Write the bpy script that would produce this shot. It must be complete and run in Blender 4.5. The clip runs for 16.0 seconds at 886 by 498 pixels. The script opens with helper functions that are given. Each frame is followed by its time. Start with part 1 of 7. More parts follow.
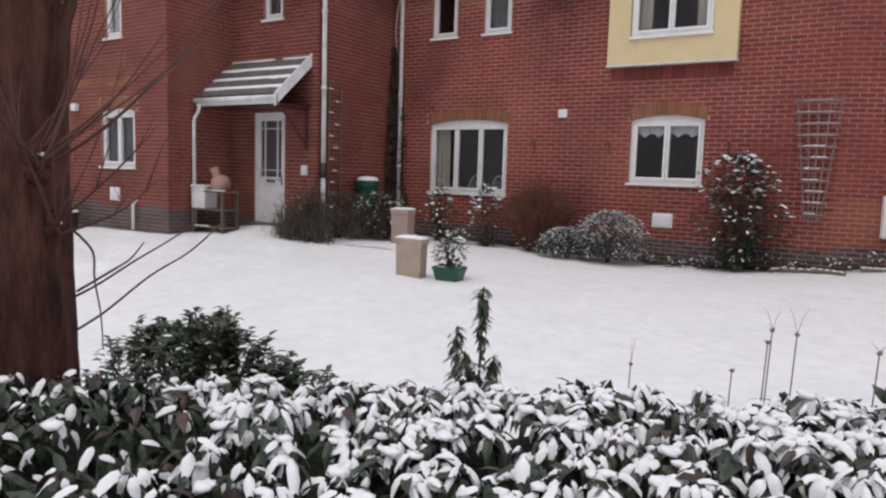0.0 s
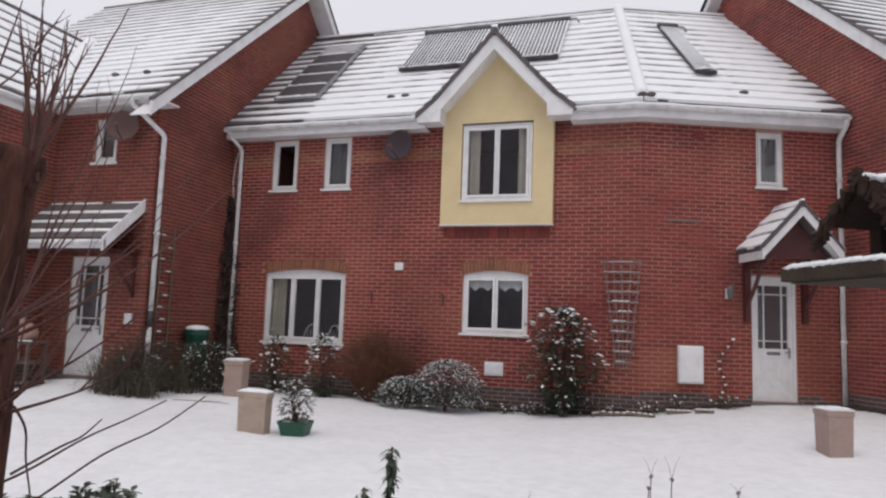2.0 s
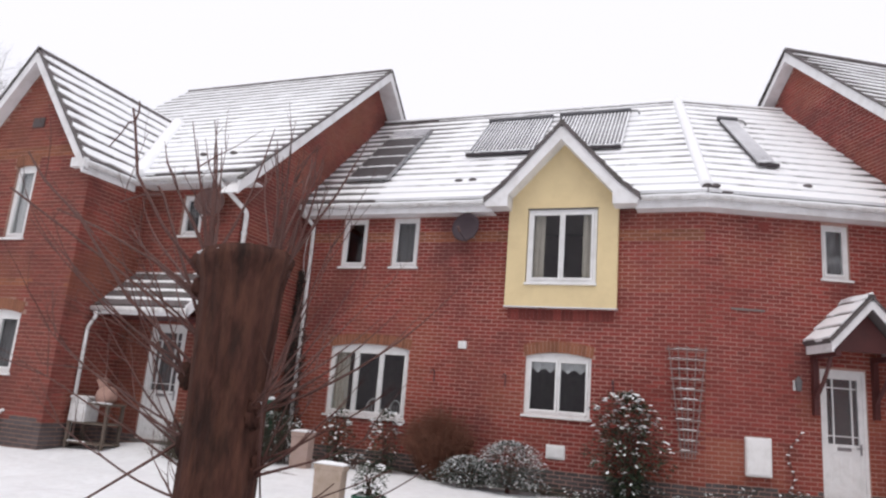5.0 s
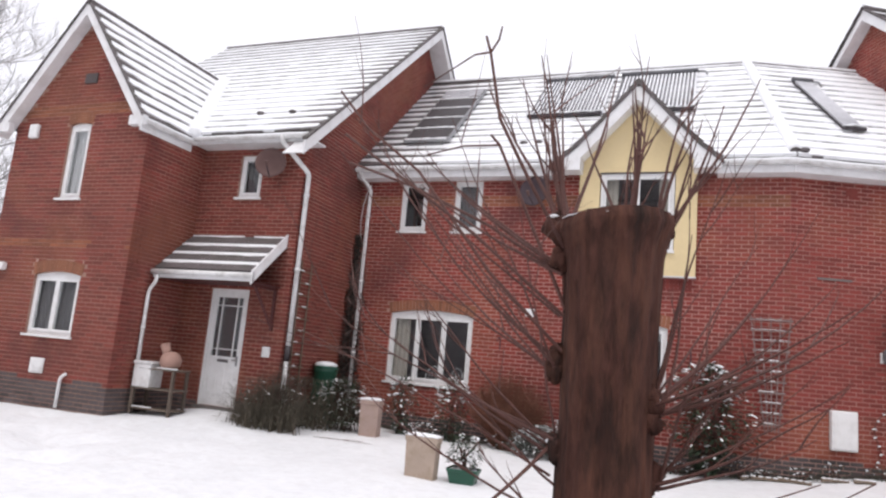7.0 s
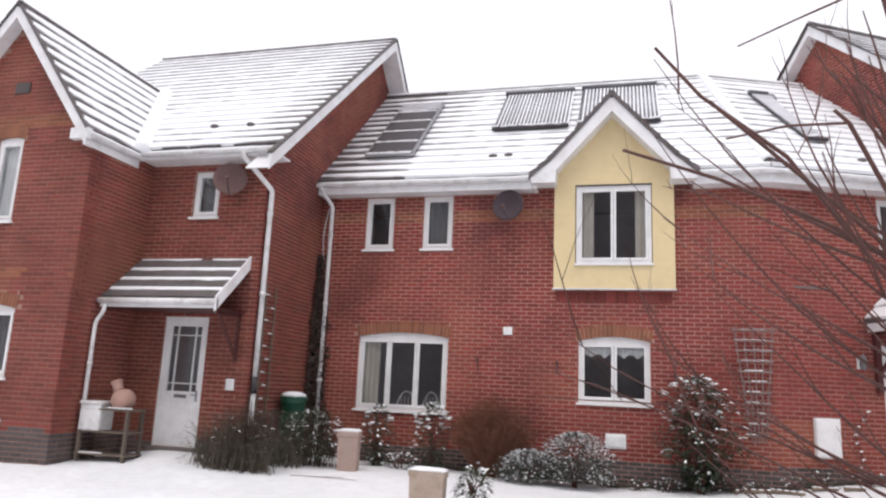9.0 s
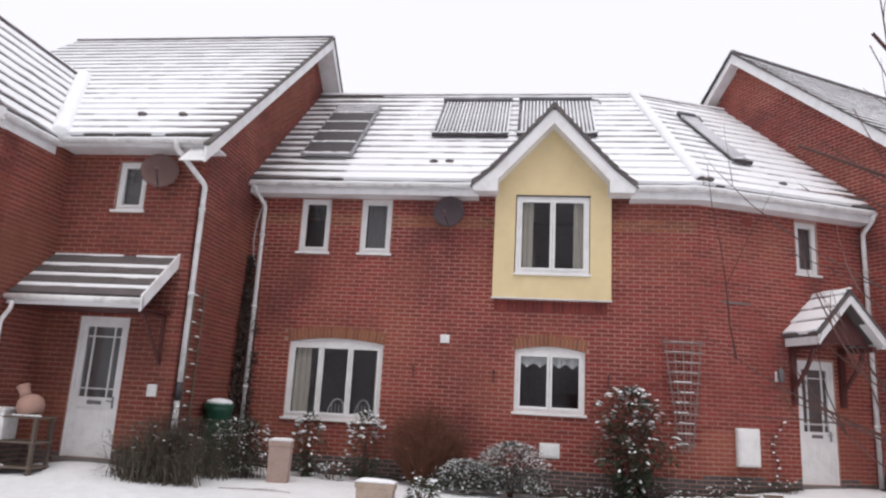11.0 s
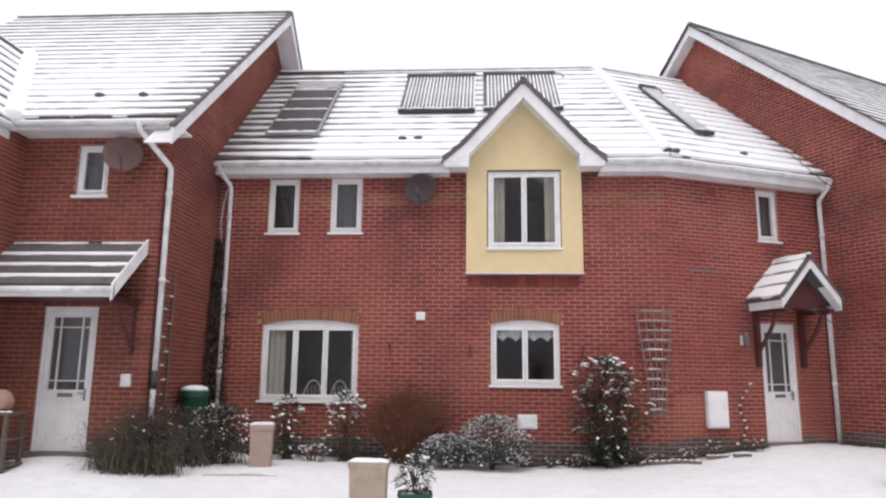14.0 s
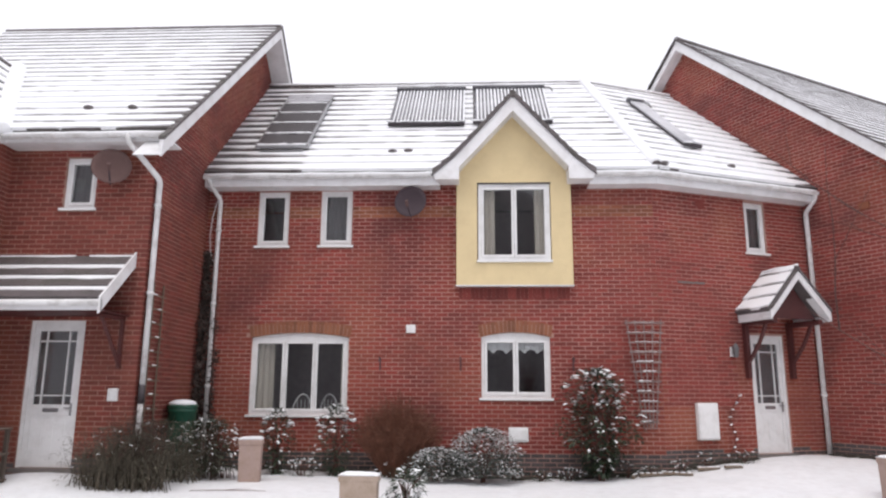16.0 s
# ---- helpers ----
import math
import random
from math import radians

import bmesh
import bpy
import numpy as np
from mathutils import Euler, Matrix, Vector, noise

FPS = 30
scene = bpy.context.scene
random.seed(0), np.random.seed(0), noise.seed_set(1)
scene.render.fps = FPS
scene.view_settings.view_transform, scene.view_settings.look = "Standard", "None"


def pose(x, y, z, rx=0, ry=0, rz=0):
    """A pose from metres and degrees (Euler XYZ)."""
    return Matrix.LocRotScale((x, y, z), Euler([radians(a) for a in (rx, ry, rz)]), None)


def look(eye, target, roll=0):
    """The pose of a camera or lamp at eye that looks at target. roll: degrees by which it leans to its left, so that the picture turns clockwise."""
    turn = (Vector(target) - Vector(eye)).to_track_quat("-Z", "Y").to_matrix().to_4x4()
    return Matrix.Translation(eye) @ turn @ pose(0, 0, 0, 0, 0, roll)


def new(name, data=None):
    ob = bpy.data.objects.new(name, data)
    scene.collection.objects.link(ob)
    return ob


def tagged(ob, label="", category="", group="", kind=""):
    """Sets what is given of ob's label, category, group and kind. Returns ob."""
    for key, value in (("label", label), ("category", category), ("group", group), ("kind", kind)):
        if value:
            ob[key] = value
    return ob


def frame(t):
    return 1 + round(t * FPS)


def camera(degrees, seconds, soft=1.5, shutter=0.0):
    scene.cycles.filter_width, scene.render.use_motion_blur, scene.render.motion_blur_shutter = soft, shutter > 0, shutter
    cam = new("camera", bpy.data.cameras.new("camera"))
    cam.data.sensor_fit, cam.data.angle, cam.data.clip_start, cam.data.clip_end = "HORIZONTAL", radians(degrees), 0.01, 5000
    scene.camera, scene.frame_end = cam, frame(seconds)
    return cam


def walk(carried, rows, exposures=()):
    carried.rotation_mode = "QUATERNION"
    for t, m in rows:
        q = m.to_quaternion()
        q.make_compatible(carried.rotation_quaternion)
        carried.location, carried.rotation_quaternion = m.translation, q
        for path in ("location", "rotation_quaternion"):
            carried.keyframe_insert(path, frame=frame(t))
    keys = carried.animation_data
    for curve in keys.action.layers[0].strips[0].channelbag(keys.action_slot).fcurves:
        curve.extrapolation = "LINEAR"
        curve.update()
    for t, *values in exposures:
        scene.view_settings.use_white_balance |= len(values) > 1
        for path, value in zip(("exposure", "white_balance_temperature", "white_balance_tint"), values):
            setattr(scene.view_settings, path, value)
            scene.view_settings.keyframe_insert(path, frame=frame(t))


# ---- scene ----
cam = camera(65.0, 16.0, soft=2.3)

PATH = [
    (0, (-0.057, -1.135, 1.364), (-1.128, 0.541, 1.151), 1.8),
    (0.5, (0.024, -1.148, 1.362), (-0.99, 0.567, 1.185), 0.4),
    (1, (-0.039, -1.241, 1.391), (-0.977, 0.524, 1.306), 2.0),
    (1.5, (-0.29, -1.376, 1.426), (-1.041, 0.475, 1.525), 0.7),
    (2, (-0.359, -1.55, 1.441), (-0.968, 0.342, 1.66), 2.1),
    (2.5, (-0.33, -1.749, 1.475), (-0.757, 0.178, 1.796), 2.1),
    (3, (-0.429, -1.904, 1.479), (-0.786, 0.019, 1.895), 2.5),
    (3.5, (-0.579, -1.984, 1.467), (-0.918, -0.051, 1.853), 1.7),
    (4, (-0.588, -2.028, 1.469), (-1.048, -0.126, 1.886), 1.0),
    (4.5, (-0.558, -2.015, 1.456), (-1.088, -0.134, 1.882), 2.2),
    (5, (-0.727, -2.086, 1.438), (-1.44, -0.266, 1.864), 4.6),
    (7.5, (-2.324, -2.09, 1.434), (-3.063, -0.258, 1.746), 5.6),
    (8, (-2.58, -1.952, 1.469), (-3.442, -0.183, 1.826), 3.4),
    (8.5, (-2.763, -1.814, 1.457), (-3.515, -0.009, 1.879), 6.2),
    (9, (-3.118, -1.821, 1.472), (-3.631, 0.072, 1.862), 2.6),
    (9.5, (-3.267, -1.703, 1.42), (-3.644, 0.21, 1.864), 2.9),
    (12, (-4.01, -1.717, 1.48), (-4.002, 0.244, 1.872), 0.9),
    (12.5, (-4.097, -1.714, 1.454), (-3.799, 0.229, 1.823), 0.5),
    (13, (-4.117, -1.741, 1.439), (-4.054, 0.215, 1.85), 1.2),
    (13.5, (-4.115, -1.745, 1.501), (-4.2, 0.216, 1.885), 0.6),
    (14, (-4.105, -1.737, 1.475), (-4.223, 0.227, 1.834), 0.6),
    (14.5, (-4.145, -1.731, 1.453), (-4.269, 0.235, 1.8), 1.1),
    (15, (-4.125, -1.711, 1.44), (-4.232, 0.255, 1.791), 0.6),
    (15.5, (-4.129, -1.718, 1.443), (-4.23, 0.245, 1.812), 0.5),
    (16, (-4.118, -1.725, 1.44), (-4.206, 0.232, 1.84), 0.3),
]
walk(cam, [(t, look(eye, target, roll)) for t, eye, target, roll in PATH],
     [(0, -0.24), (0.5, -0.36), (1, -0.41), (1.5, -0.30), (2, -0.32), (3, -0.18), (4, -0.07), (5, 0.05), (7.5, 0.22), (9, 0.23), (12, -0.04), (12.5, -0.02), (13.5, 0.14), (16, 0.22)])

# ---- world and light ----
world = bpy.data.worlds.new("overcast_sky")
world.use_nodes = True
scene.world = world
wn = world.node_tree
sky = wn.nodes.new("ShaderNodeTexSky")
sky.sky_type = 'NISHITA'
sky.sun_disc = False
sky.sun_elevation, sky.sun_rotation = radians(66), radians(180)
sky.dust_density, sky.air_density, sky.ozone_density = 6.0, 1.0, 0.6
cloud = wn.nodes.new("ShaderNodeMixRGB")
cloud.inputs[0].default_value = 0.86
cloud.inputs[2].default_value = (11.5, 11.3, 12.15, 1)
wn.links.new(sky.outputs[0], cloud.inputs[1])
bg = wn.nodes["Background"]
wn.links.new(cloud.outputs[0], bg.inputs[0])
bg.inputs[1].default_value = 0.095

sun = new("sun", bpy.data.lights.new("sun", 'SUN'))
sun.data.energy, sun.data.angle, sun.data.color = 1.0, radians(40), (1.0, 0.96, 0.92)
sun.matrix_world = look((0, -8.9, 20), (0, 0, 0))


# ---- materials ----
def mat(name, col, rough=0.6, metal=0.0, var=0.15, scale=8.0, fine=60.0, bump=0.15, island=0.0, obj=0.0, spec=0.5, dirt=None, stain=None, along=1.0):
    """A surface whose colour varies at two scales, with fine relief."""
    m = bpy.data.materials.new(name)
    m.use_nodes = True
    nt = m.node_tree
    n, L = nt.nodes, nt.links
    p = n["Principled BSDF"]
    p.inputs["Roughness"].default_value = rough
    p.inputs["Metallic"].default_value = metal
    p.inputs["Specular IOR Level"].default_value = spec
    tc = n.new("ShaderNodeTexCoord")
    a = n.new("ShaderNodeTexNoise"); a.inputs["Scale"].default_value = scale; a.inputs["Detail"].default_value = 4
    b = n.new("ShaderNodeTexNoise"); b.inputs["Scale"].default_value = fine; b.inputs["Detail"].default_value = 3
    place = n.new("ShaderNodeMapping")
    place.inputs["Scale"].default_value = (1, 1, along)
    L.new(tc.outputs["Object"], place.inputs["Vector"])
    for t in (a, b):
        L.new(place.outputs[0], t.inputs["Vector"])
    add = n.new("ShaderNodeMath"); add.operation = 'ADD'
    L.new(a.outputs["Fac"], add.inputs[0]); L.new(b.outputs["Fac"], add.inputs[1])
    val = n.new("ShaderNodeMapRange")
    val.inputs[1].default_value, val.inputs[2].default_value = 0.55, 1.45
    val.inputs[3].default_value, val.inputs[4].default_value = 1 - var, 1 + var
    L.new(add.outputs[0], val.inputs[0])
    last = val.outputs[0]
    if island or obj:
        src = n.new("ShaderNodeNewGeometry") if island else n.new("ShaderNodeObjectInfo")
        r = src.outputs["Random Per Island" if island else "Random"]
        mr = n.new("ShaderNodeMapRange")
        k = island or obj
        mr.inputs[3].default_value, mr.inputs[4].default_value = 1 - k, 1 + k
        L.new(r, mr.inputs[0])
        mul = n.new("ShaderNodeMath"); mul.operation = 'MULTIPLY'
        L.new(last, mul.inputs[0]); L.new(mr.outputs[0], mul.inputs[1])
        last = mul.outputs[0]
    vm = n.new("ShaderNodeVectorMath"); vm.operation = 'SCALE'
    vm.inputs[0].default_value = col
    L.new(last, vm.inputs["Scale"])
    out = vm.outputs[0]
    for layer in (dirt, stain):
        if not layer:
            continue
        dcol, amount, dscale = layer
        d = n.new("ShaderNodeTexNoise"); d.inputs["Scale"].default_value = dscale; d.inputs["Detail"].default_value = 6; d.inputs["Roughness"].default_value = 0.65
        L.new(place.outputs[0], d.inputs["Vector"])
        dr = n.new("ShaderNodeMapRange")
        dr.inputs[1].default_value, dr.inputs[2].default_value, dr.inputs[4].default_value = 0.46, 0.66, amount
        L.new(d.outputs["Fac"], dr.inputs[0])
        mix = n.new("ShaderNodeMixRGB")
        mix.inputs[2].default_value = (*dcol, 1)
        L.new(dr.outputs[0], mix.inputs[0]); L.new(out, mix.inputs[1])
        out = mix.outputs[0]
    L.new(out, p.inputs["Base Color"])
    if bump:
        bp = n.new("ShaderNodeBump")
        bp.inputs["Strength"].default_value, bp.inputs["Distance"].default_value = bump, 0.02
        L.new(b.outputs["Fac"], bp.inputs["Height"])
        L.new(bp.outputs[0], p.inputs["Normal"])
    return m


def glass_mat(name):
    m = bpy.data.materials.new(name)
    m.use_nodes = True
    n, L = m.node_tree.nodes, m.node_tree.links
    n.remove(n["Principled BSDF"])
    tr, gl, fr, mx = (n.new("ShaderNodeBsdf" + k) if k in ("Transparent", "Glossy") else n.new("ShaderNode" + k) for k in ("Transparent", "Glossy", "LayerWeight", "MixShader"))
    tr.inputs[0].default_value = (0.93, 0.94, 0.94, 1)
    gl.inputs["Roughness"].default_value = 0.03
    fr.inputs[0].default_value = 0.5
    pw, ma = n.new("ShaderNodeMath"), n.new("ShaderNodeMath")
    pw.operation, ma.operation = 'POWER', 'MULTIPLY_ADD'
    pw.inputs[1].default_value = 4.0
    ma.inputs[1].default_value, ma.inputs[2].default_value = 0.6, 0.06
    L.new(fr.outputs["Facing"], pw.inputs[0]); L.new(pw.outputs[0], ma.inputs[0])
    L.new(ma.outputs[0], mx.inputs[0]); L.new(tr.outputs[0], mx.inputs[1]); L.new(gl.outputs[0], mx.inputs[2])
    L.new(mx.outputs[0], n["Material Output"].inputs[0])
    return m


BRICK = mat("red_brick", (0.238, 0.040, 0.031), 0.85, var=0.36, scale=0.7, fine=90, bump=0.5, island=0.24, dirt=((0.115, 0.030, 0.029), 0.75, 0.8), stain=((0.29, 0.082, 0.046), 0.85, 0.45))
BRICK_ONE = mat("red_brick_single", (0.224, 0.039, 0.031), 0.85, var=0.28, scale=9, fine=90, bump=0.5, obj=0.22)
BRICK_L = mat("brown_red_brick", (0.195, 0.040, 0.030), 0.85, var=0.36, scale=0.7, fine=90, bump=0.5, island=0.24, dirt=((0.105, 0.029, 0.025), 0.75, 0.8), stain=((0.25, 0.078, 0.042), 0.95, 0.5))
BRICK_ONE_L = mat("brown_red_brick_single", (0.192, 0.042, 0.030), 0.85, var=0.28, scale=9, fine=90, bump=0.5, obj=0.22)
MORTAR_L = mat("brown_mortar", (0.37, 0.22, 0.175), 0.95, var=0.30, scale=1.2, fine=120, bump=0.5, dirt=((0.20, 0.095, 0.075), 0.85, 0.8))
BRICK_BAND = mat("orange_brick", (0.26, 0.088, 0.045), 0.85, var=0.2, scale=2, fine=90, bump=0.5, island=0.25)
BRICK_BLUE = mat("blue_grey_brick", (0.090, 0.073, 0.073), 0.75, var=0.25, scale=2, fine=90, bump=0.5, island=0.3)
ARCHB = mat("arch_brick", (0.25, 0.10, 0.055), 0.85, var=0.2, scale=6, fine=90, bump=0.4, obj=0.22)
SOLDIER = mat("dark_soldier_brick", (0.20, 0.042, 0.034), 0.85, var=0.3, scale=8, fine=90, bump=0.4, obj=0.3)
MORTAR = mat("mortar", (0.48, 0.30, 0.255), 0.95, var=0.32, scale=1.2, fine=120, bump=0.5, dirt=((0.25, 0.125, 0.105), 0.85, 0.8))
UPVC = mat("white_upvc", (0.80, 0.80, 0.80), 0.35, var=0.04, scale=3, fine=30, bump=0.02, dirt=((0.55, 0.54, 0.52), 0.35, 5.0))
FASCIA = mat("white_painted_board", (0.78, 0.78, 0.79), 0.45, var=0.05, scale=2, fine=40, bump=0.05, dirt=((0.50, 0.48, 0.46), 0.4, 3.0))
PIPE = mat("white_plastic_pipe", (0.74, 0.74, 0.74), 0.4, var=0.06, scale=4, fine=50, bump=0.03, dirt=((0.40, 0.38, 0.36), 0.6, 5.0))
RENDER = mat("yellow_render", (0.74, 0.60, 0.35), 0.9, var=0.06, scale=2.5, fine=150, bump=0.35, dirt=((0.60, 0.47, 0.27), 0.3, 3.0))
TILE = mat("grey_roof_tile", (0.115, 0.098, 0.100), 0.75, var=0.3, scale=3, fine=60, bump=0.4, island=0.3, dirt=((0.05, 0.055, 0.035), 0.5, 2.0))
SNOW = mat("snow", (0.85, 0.86, 0.88), 0.55, var=0.04, scale=2.0, fine=35, bump=0.25, spec=0.25)
SNOW_G = mat("lawn_snow", (0.80, 0.81, 0.83), 0.6, var=0.06, scale=0.8, fine=9, bump=1.0, spec=0.2, dirt=((0.71, 0.72, 0.74), 0.6, 1.6), stain=((0.68, 0.68, 0.69), 0.5, 5.0))
GLASS = glass_mat("window_glass")
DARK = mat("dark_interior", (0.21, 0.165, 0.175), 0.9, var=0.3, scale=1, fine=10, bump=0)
CURTAIN = mat("cream_curtain", (0.42, 0.38, 0.33), 0.9, var=0.12, scale=6, fine=80, bump=0.2)
NET = mat("net_curtain", (0.60, 0.60, 0.61), 0.9, var=0.1, scale=14, fine=120, bump=0.3)
DIM_GREY = mat("dim_grey", (0.12, 0.115, 0.12), 0.9, var=0.15, scale=4, fine=60, bump=0.2)
STAINED = mat("red_stained_timber", (0.080, 0.021, 0.020), 0.55, var=0.3, scale=5, fine=70, bump=0.25)
TUBE = mat("solar_tube", (0.17, 0.17, 0.185), 0.2, var=0.3, scale=4, fine=40, bump=0, island=0.3)
METAL = mat("grey_metal", (0.35, 0.35, 0.36), 0.4, metal=0.9, var=0.1, scale=6, fine=60, bump=0.05)
PVDARK = mat("dark_panel", (0.045, 0.038, 0.042), 0.6, var=0.3, scale=5, fine=30, bump=0.05)
DISH_D = mat("dark_dish", (0.060, 0.042, 0.050), 0.85, var=0.15, scale=8, fine=60, bump=0.05)
DISH_L = mat("grey_dish", (0.125, 0.072, 0.066), 0.8, var=0.15, scale=8, fine=60, bump=0.05)
POT = mat("terracotta_planter", (0.37, 0.27, 0.235), 0.85, var=0.14, scale=5, fine=80, bump=0.25, dirt=((0.28, 0.2, 0.15), 0.5, 6.0))
POT_B = mat("buff_planter", (0.40, 0.315, 0.255), 0.85, var=0.14, scale=5, fine=80, bump=0.25, dirt=((0.26, 0.2, 0.14), 0.5, 6.0))
GREENP = mat("green_plastic", (0.012, 0.075, 0.045), 0.45, var=0.15, scale=5, fine=50, bump=0.05)
BARK = mat("bark", (0.068, 0.030, 0.023), 0.95, var=0.75, scale=9, fine=55, bump=1.0, dirt=((0.022, 0.014, 0.012), 0.95, 12.0), stain=((0.125, 0.056, 0.038), 0.7, 17.0), along=0.22, spec=0.2)
TWIG = mat("red_brown_twig", (0.095, 0.040, 0.032), 0.7, var=0.3, scale=10, fine=80, bump=0.2, island=0.3)
TWIG_F = mat("frosted_twig", (0.36, 0.345, 0.35), 0.85, var=0.35, scale=1.5, fine=30, bump=0.1, island=0.5)
LEAF = mat("laurel_leaf", (0.021, 0.034, 0.017), 0.4, var=0.45, scale=18, fine=70, bump=0.15, island=0.5)
LEAF_ONE = mat("laurel_leaf_single", (0.021, 0.034, 0.017), 0.4, var=0.45, scale=18, fine=70, bump=0.15, obj=0.5)
LEAF_D = mat("dark_shrub_leaf", (0.036, 0.055, 0.030), 0.5, var=0.35, scale=12, fine=60, bump=0.15, island=0.5)
LEAF_G = mat("grey_green_leaf", (0.085, 0.10, 0.085), 0.7, var=0.3, scale=10, fine=60, bump=0.2, island=0.45)
WOODG = mat("weathered_wood", (0.20, 0.15, 0.11), 0.85, var=0.3, scale=6, fine=70, bump=0.4, dirt=((0.10, 0.08, 0.06), 0.6, 5.0))
WOODD = mat("dark_wood", (0.040, 0.025, 0.020), 0.8, var=0.35, scale=8, fine=70, bump=0.5, dirt=((0.052, 0.036, 0.027), 0.5, 10.0), spec=0.12)
MOSSW = mat("mossy_wood", (0.060, 0.045, 0.034), 0.9, spec=0.15, var=0.3, scale=9, fine=80, bump=0.4, dirt=((0.070, 0.060, 0.042), 0.6, 7.0))
FENCE = mat("brown_fence", (0.115, 0.088, 0.070), 0.85, var=0.25, scale=4, fine=60, bump=0.3, obj=0.25)
STONE = mat("step_stone", (0.17, 0.15, 0.14), 0.85, var=0.2, scale=6, fine=70, bump=0.3)
CLAY = mat("terracotta_clay", (0.36, 0.22, 0.18), 0.85, var=0.15, scale=7, fine=70, bump=0.2)
SOIL = mat("dark_soil", (0.045, 0.035, 0.028), 0.95, var=0.4, scale=7, fine=50, bump=0.8)


# ---- mesh helpers ----
class Geo:
    """Collects vertices and faces of one mesh."""
    def __init__(self):
        self.v, self.f = [], []

    def add(self, verts, faces):
        k = len(self.v)
        self.v.extend(verts)
        self.f.extend([tuple(i + k for i in f) for f in faces])
        return self

    def box(self, x0, x1, y0, y1, z0, z1, m=None):
        vs = [Vector((x, y, z)) for z in (z0, z1) for y in (y0, y1) for x in (x0, x1)]
        if m is not None:
            vs = [m @ v for v in vs]
        return self.add(vs, [(0, 2, 3, 1), (4, 5, 7, 6), (0, 1, 5, 4), (2, 6, 7, 3), (0, 4, 6, 2), (1, 3, 7, 5)])

    def prism(self, poly, y0, y1, m=None):
        """A polygon in x, z (counter-clockwise seen from -y) given depth from y0 to y1."""
        n = len(poly)
        vs = [Vector((x, y, z)) for y in (y0, y1) for x, z in poly]
        if m is not None:
            vs = [m @ v for v in vs]
        return self.add(vs, [tuple(range(n)), tuple(range(2 * n - 1, n - 1, -1))] + [((i + 1) % n, i, i + n, (i + 1) % n + n) for i in range(n)])

    def tube(self, pts, radii, n=8, cap=True, m=None):
        pts = [Vector(p) for p in pts]
        if not hasattr(radii, "__len__"):
            radii = [radii] * len(pts)
        rings = []
        side = None
        for i, p in enumerate(pts):
            d = (pts[min(i + 1, len(pts) - 1)] - pts[max(i - 1, 0)]).normalized()
            if side is None:
                side = d.orthogonal().normalized()
            side = (side - d * side.dot(d)).normalized()
            up = d.cross(side)
            rings.append([p + (side * math.cos(2 * math.pi * j / n) + up * math.sin(2 * math.pi * j / n)) * radii[i] for j in range(n)])
        vs = [v for r in rings for v in r]
        if m is not None:
            vs = [m @ v for v in vs]
        fs = [(i * n + j, i * n + (j + 1) % n, (i + 1) * n + (j + 1) % n, (i + 1) * n + j) for i in range(len(pts) - 1) for j in range(n)]
        if cap:
            fs += [tuple(range(n - 1, -1, -1)), tuple((len(pts) - 1) * n + j for j in range(n))]
        return self.add(vs, fs)

    def lathe(self, prof, n=24, m=None):
        """Turns a profile of (radius, height) round the z axis."""
        vs = [Vector((r * math.cos(2 * math.pi * j / n), r * math.sin(2 * math.pi * j / n), z)) for r, z in prof for j in range(n)]
        if m is not None:
            vs = [m @ v for v in vs]
        fs = [(i * n + j, i * n + (j + 1) % n, (i + 1) * n + (j + 1) % n, (i + 1) * n + j) for i in range(len(prof) - 1) for j in range(n)]
        return self.add(vs, fs + [tuple(range(n - 1, -1, -1)), tuple((len(prof) - 1) * n + j for j in range(n))])

    def blob(self, c, r, sq=(1, 1, 1), n=6, k=4, rough=0.15, m=None, rng=random):
        """A small uneven lump."""
        vs = []
        for i in range(k + 1):
            a = math.pi * i / k
            for j in range(n):
                b = 2 * math.pi * j / n
                q = r * (1 + rng.uniform(-rough, rough))
                vs.append(Vector((c[0] + q * sq[0] * math.sin(a) * math.cos(b), c[1] + q * sq[1] * math.sin(a) * math.sin(b), c[2] + q * sq[2] * math.cos(a))))
        if m is not None:
            vs = [m @ v for v in vs]
        return self.add(vs, [(i * n + j, (i + 1) * n + j, (i + 1) * n + (j + 1) % n, i * n + (j + 1) % n) for i in range(k) for j in range(n)])


def mesh_of(name, g, material, bevel=0.0, smooth=False):
    me = bpy.data.meshes.new(name)
    me.from_pydata([tuple(v) for v in g.v], [], g.f)
    if bevel:
        bm = bmesh.new()
        bm.from_mesh(me)
        bmesh.ops.remove_doubles(bm, verts=bm.verts, dist=0.0002)
        bmesh.ops.bevel(bm, geom=[e for e in bm.edges if len(e.link_faces) == 2 and e.calc_face_angle(0) > 0.6], offset=bevel, segments=2, profile=0.5, affect='EDGES')
        bm.to_mesh(me)
        bm.free()
    me.materials.append(material)
    if smooth:
        me.polygons.foreach_set("use_smooth", [True] * len(me.polygons))
    me.update()
    return me


def part(name, g, material, parent, label="", bevel=0.0, smooth=False, kind=""):
    ob = new(name, mesh_of(name, g, material, bevel, smooth))
    if parent is not None:
        ob.parent = parent
    return tagged(ob, label=label, kind=kind)


def thing(name, label, category, m=None, group="", kind=""):
    ob = new(name)
    ob.empty_display_size = 0.1
    if m is not None:
        ob.matrix_world = m
    return tagged(ob, label, category, group, kind)


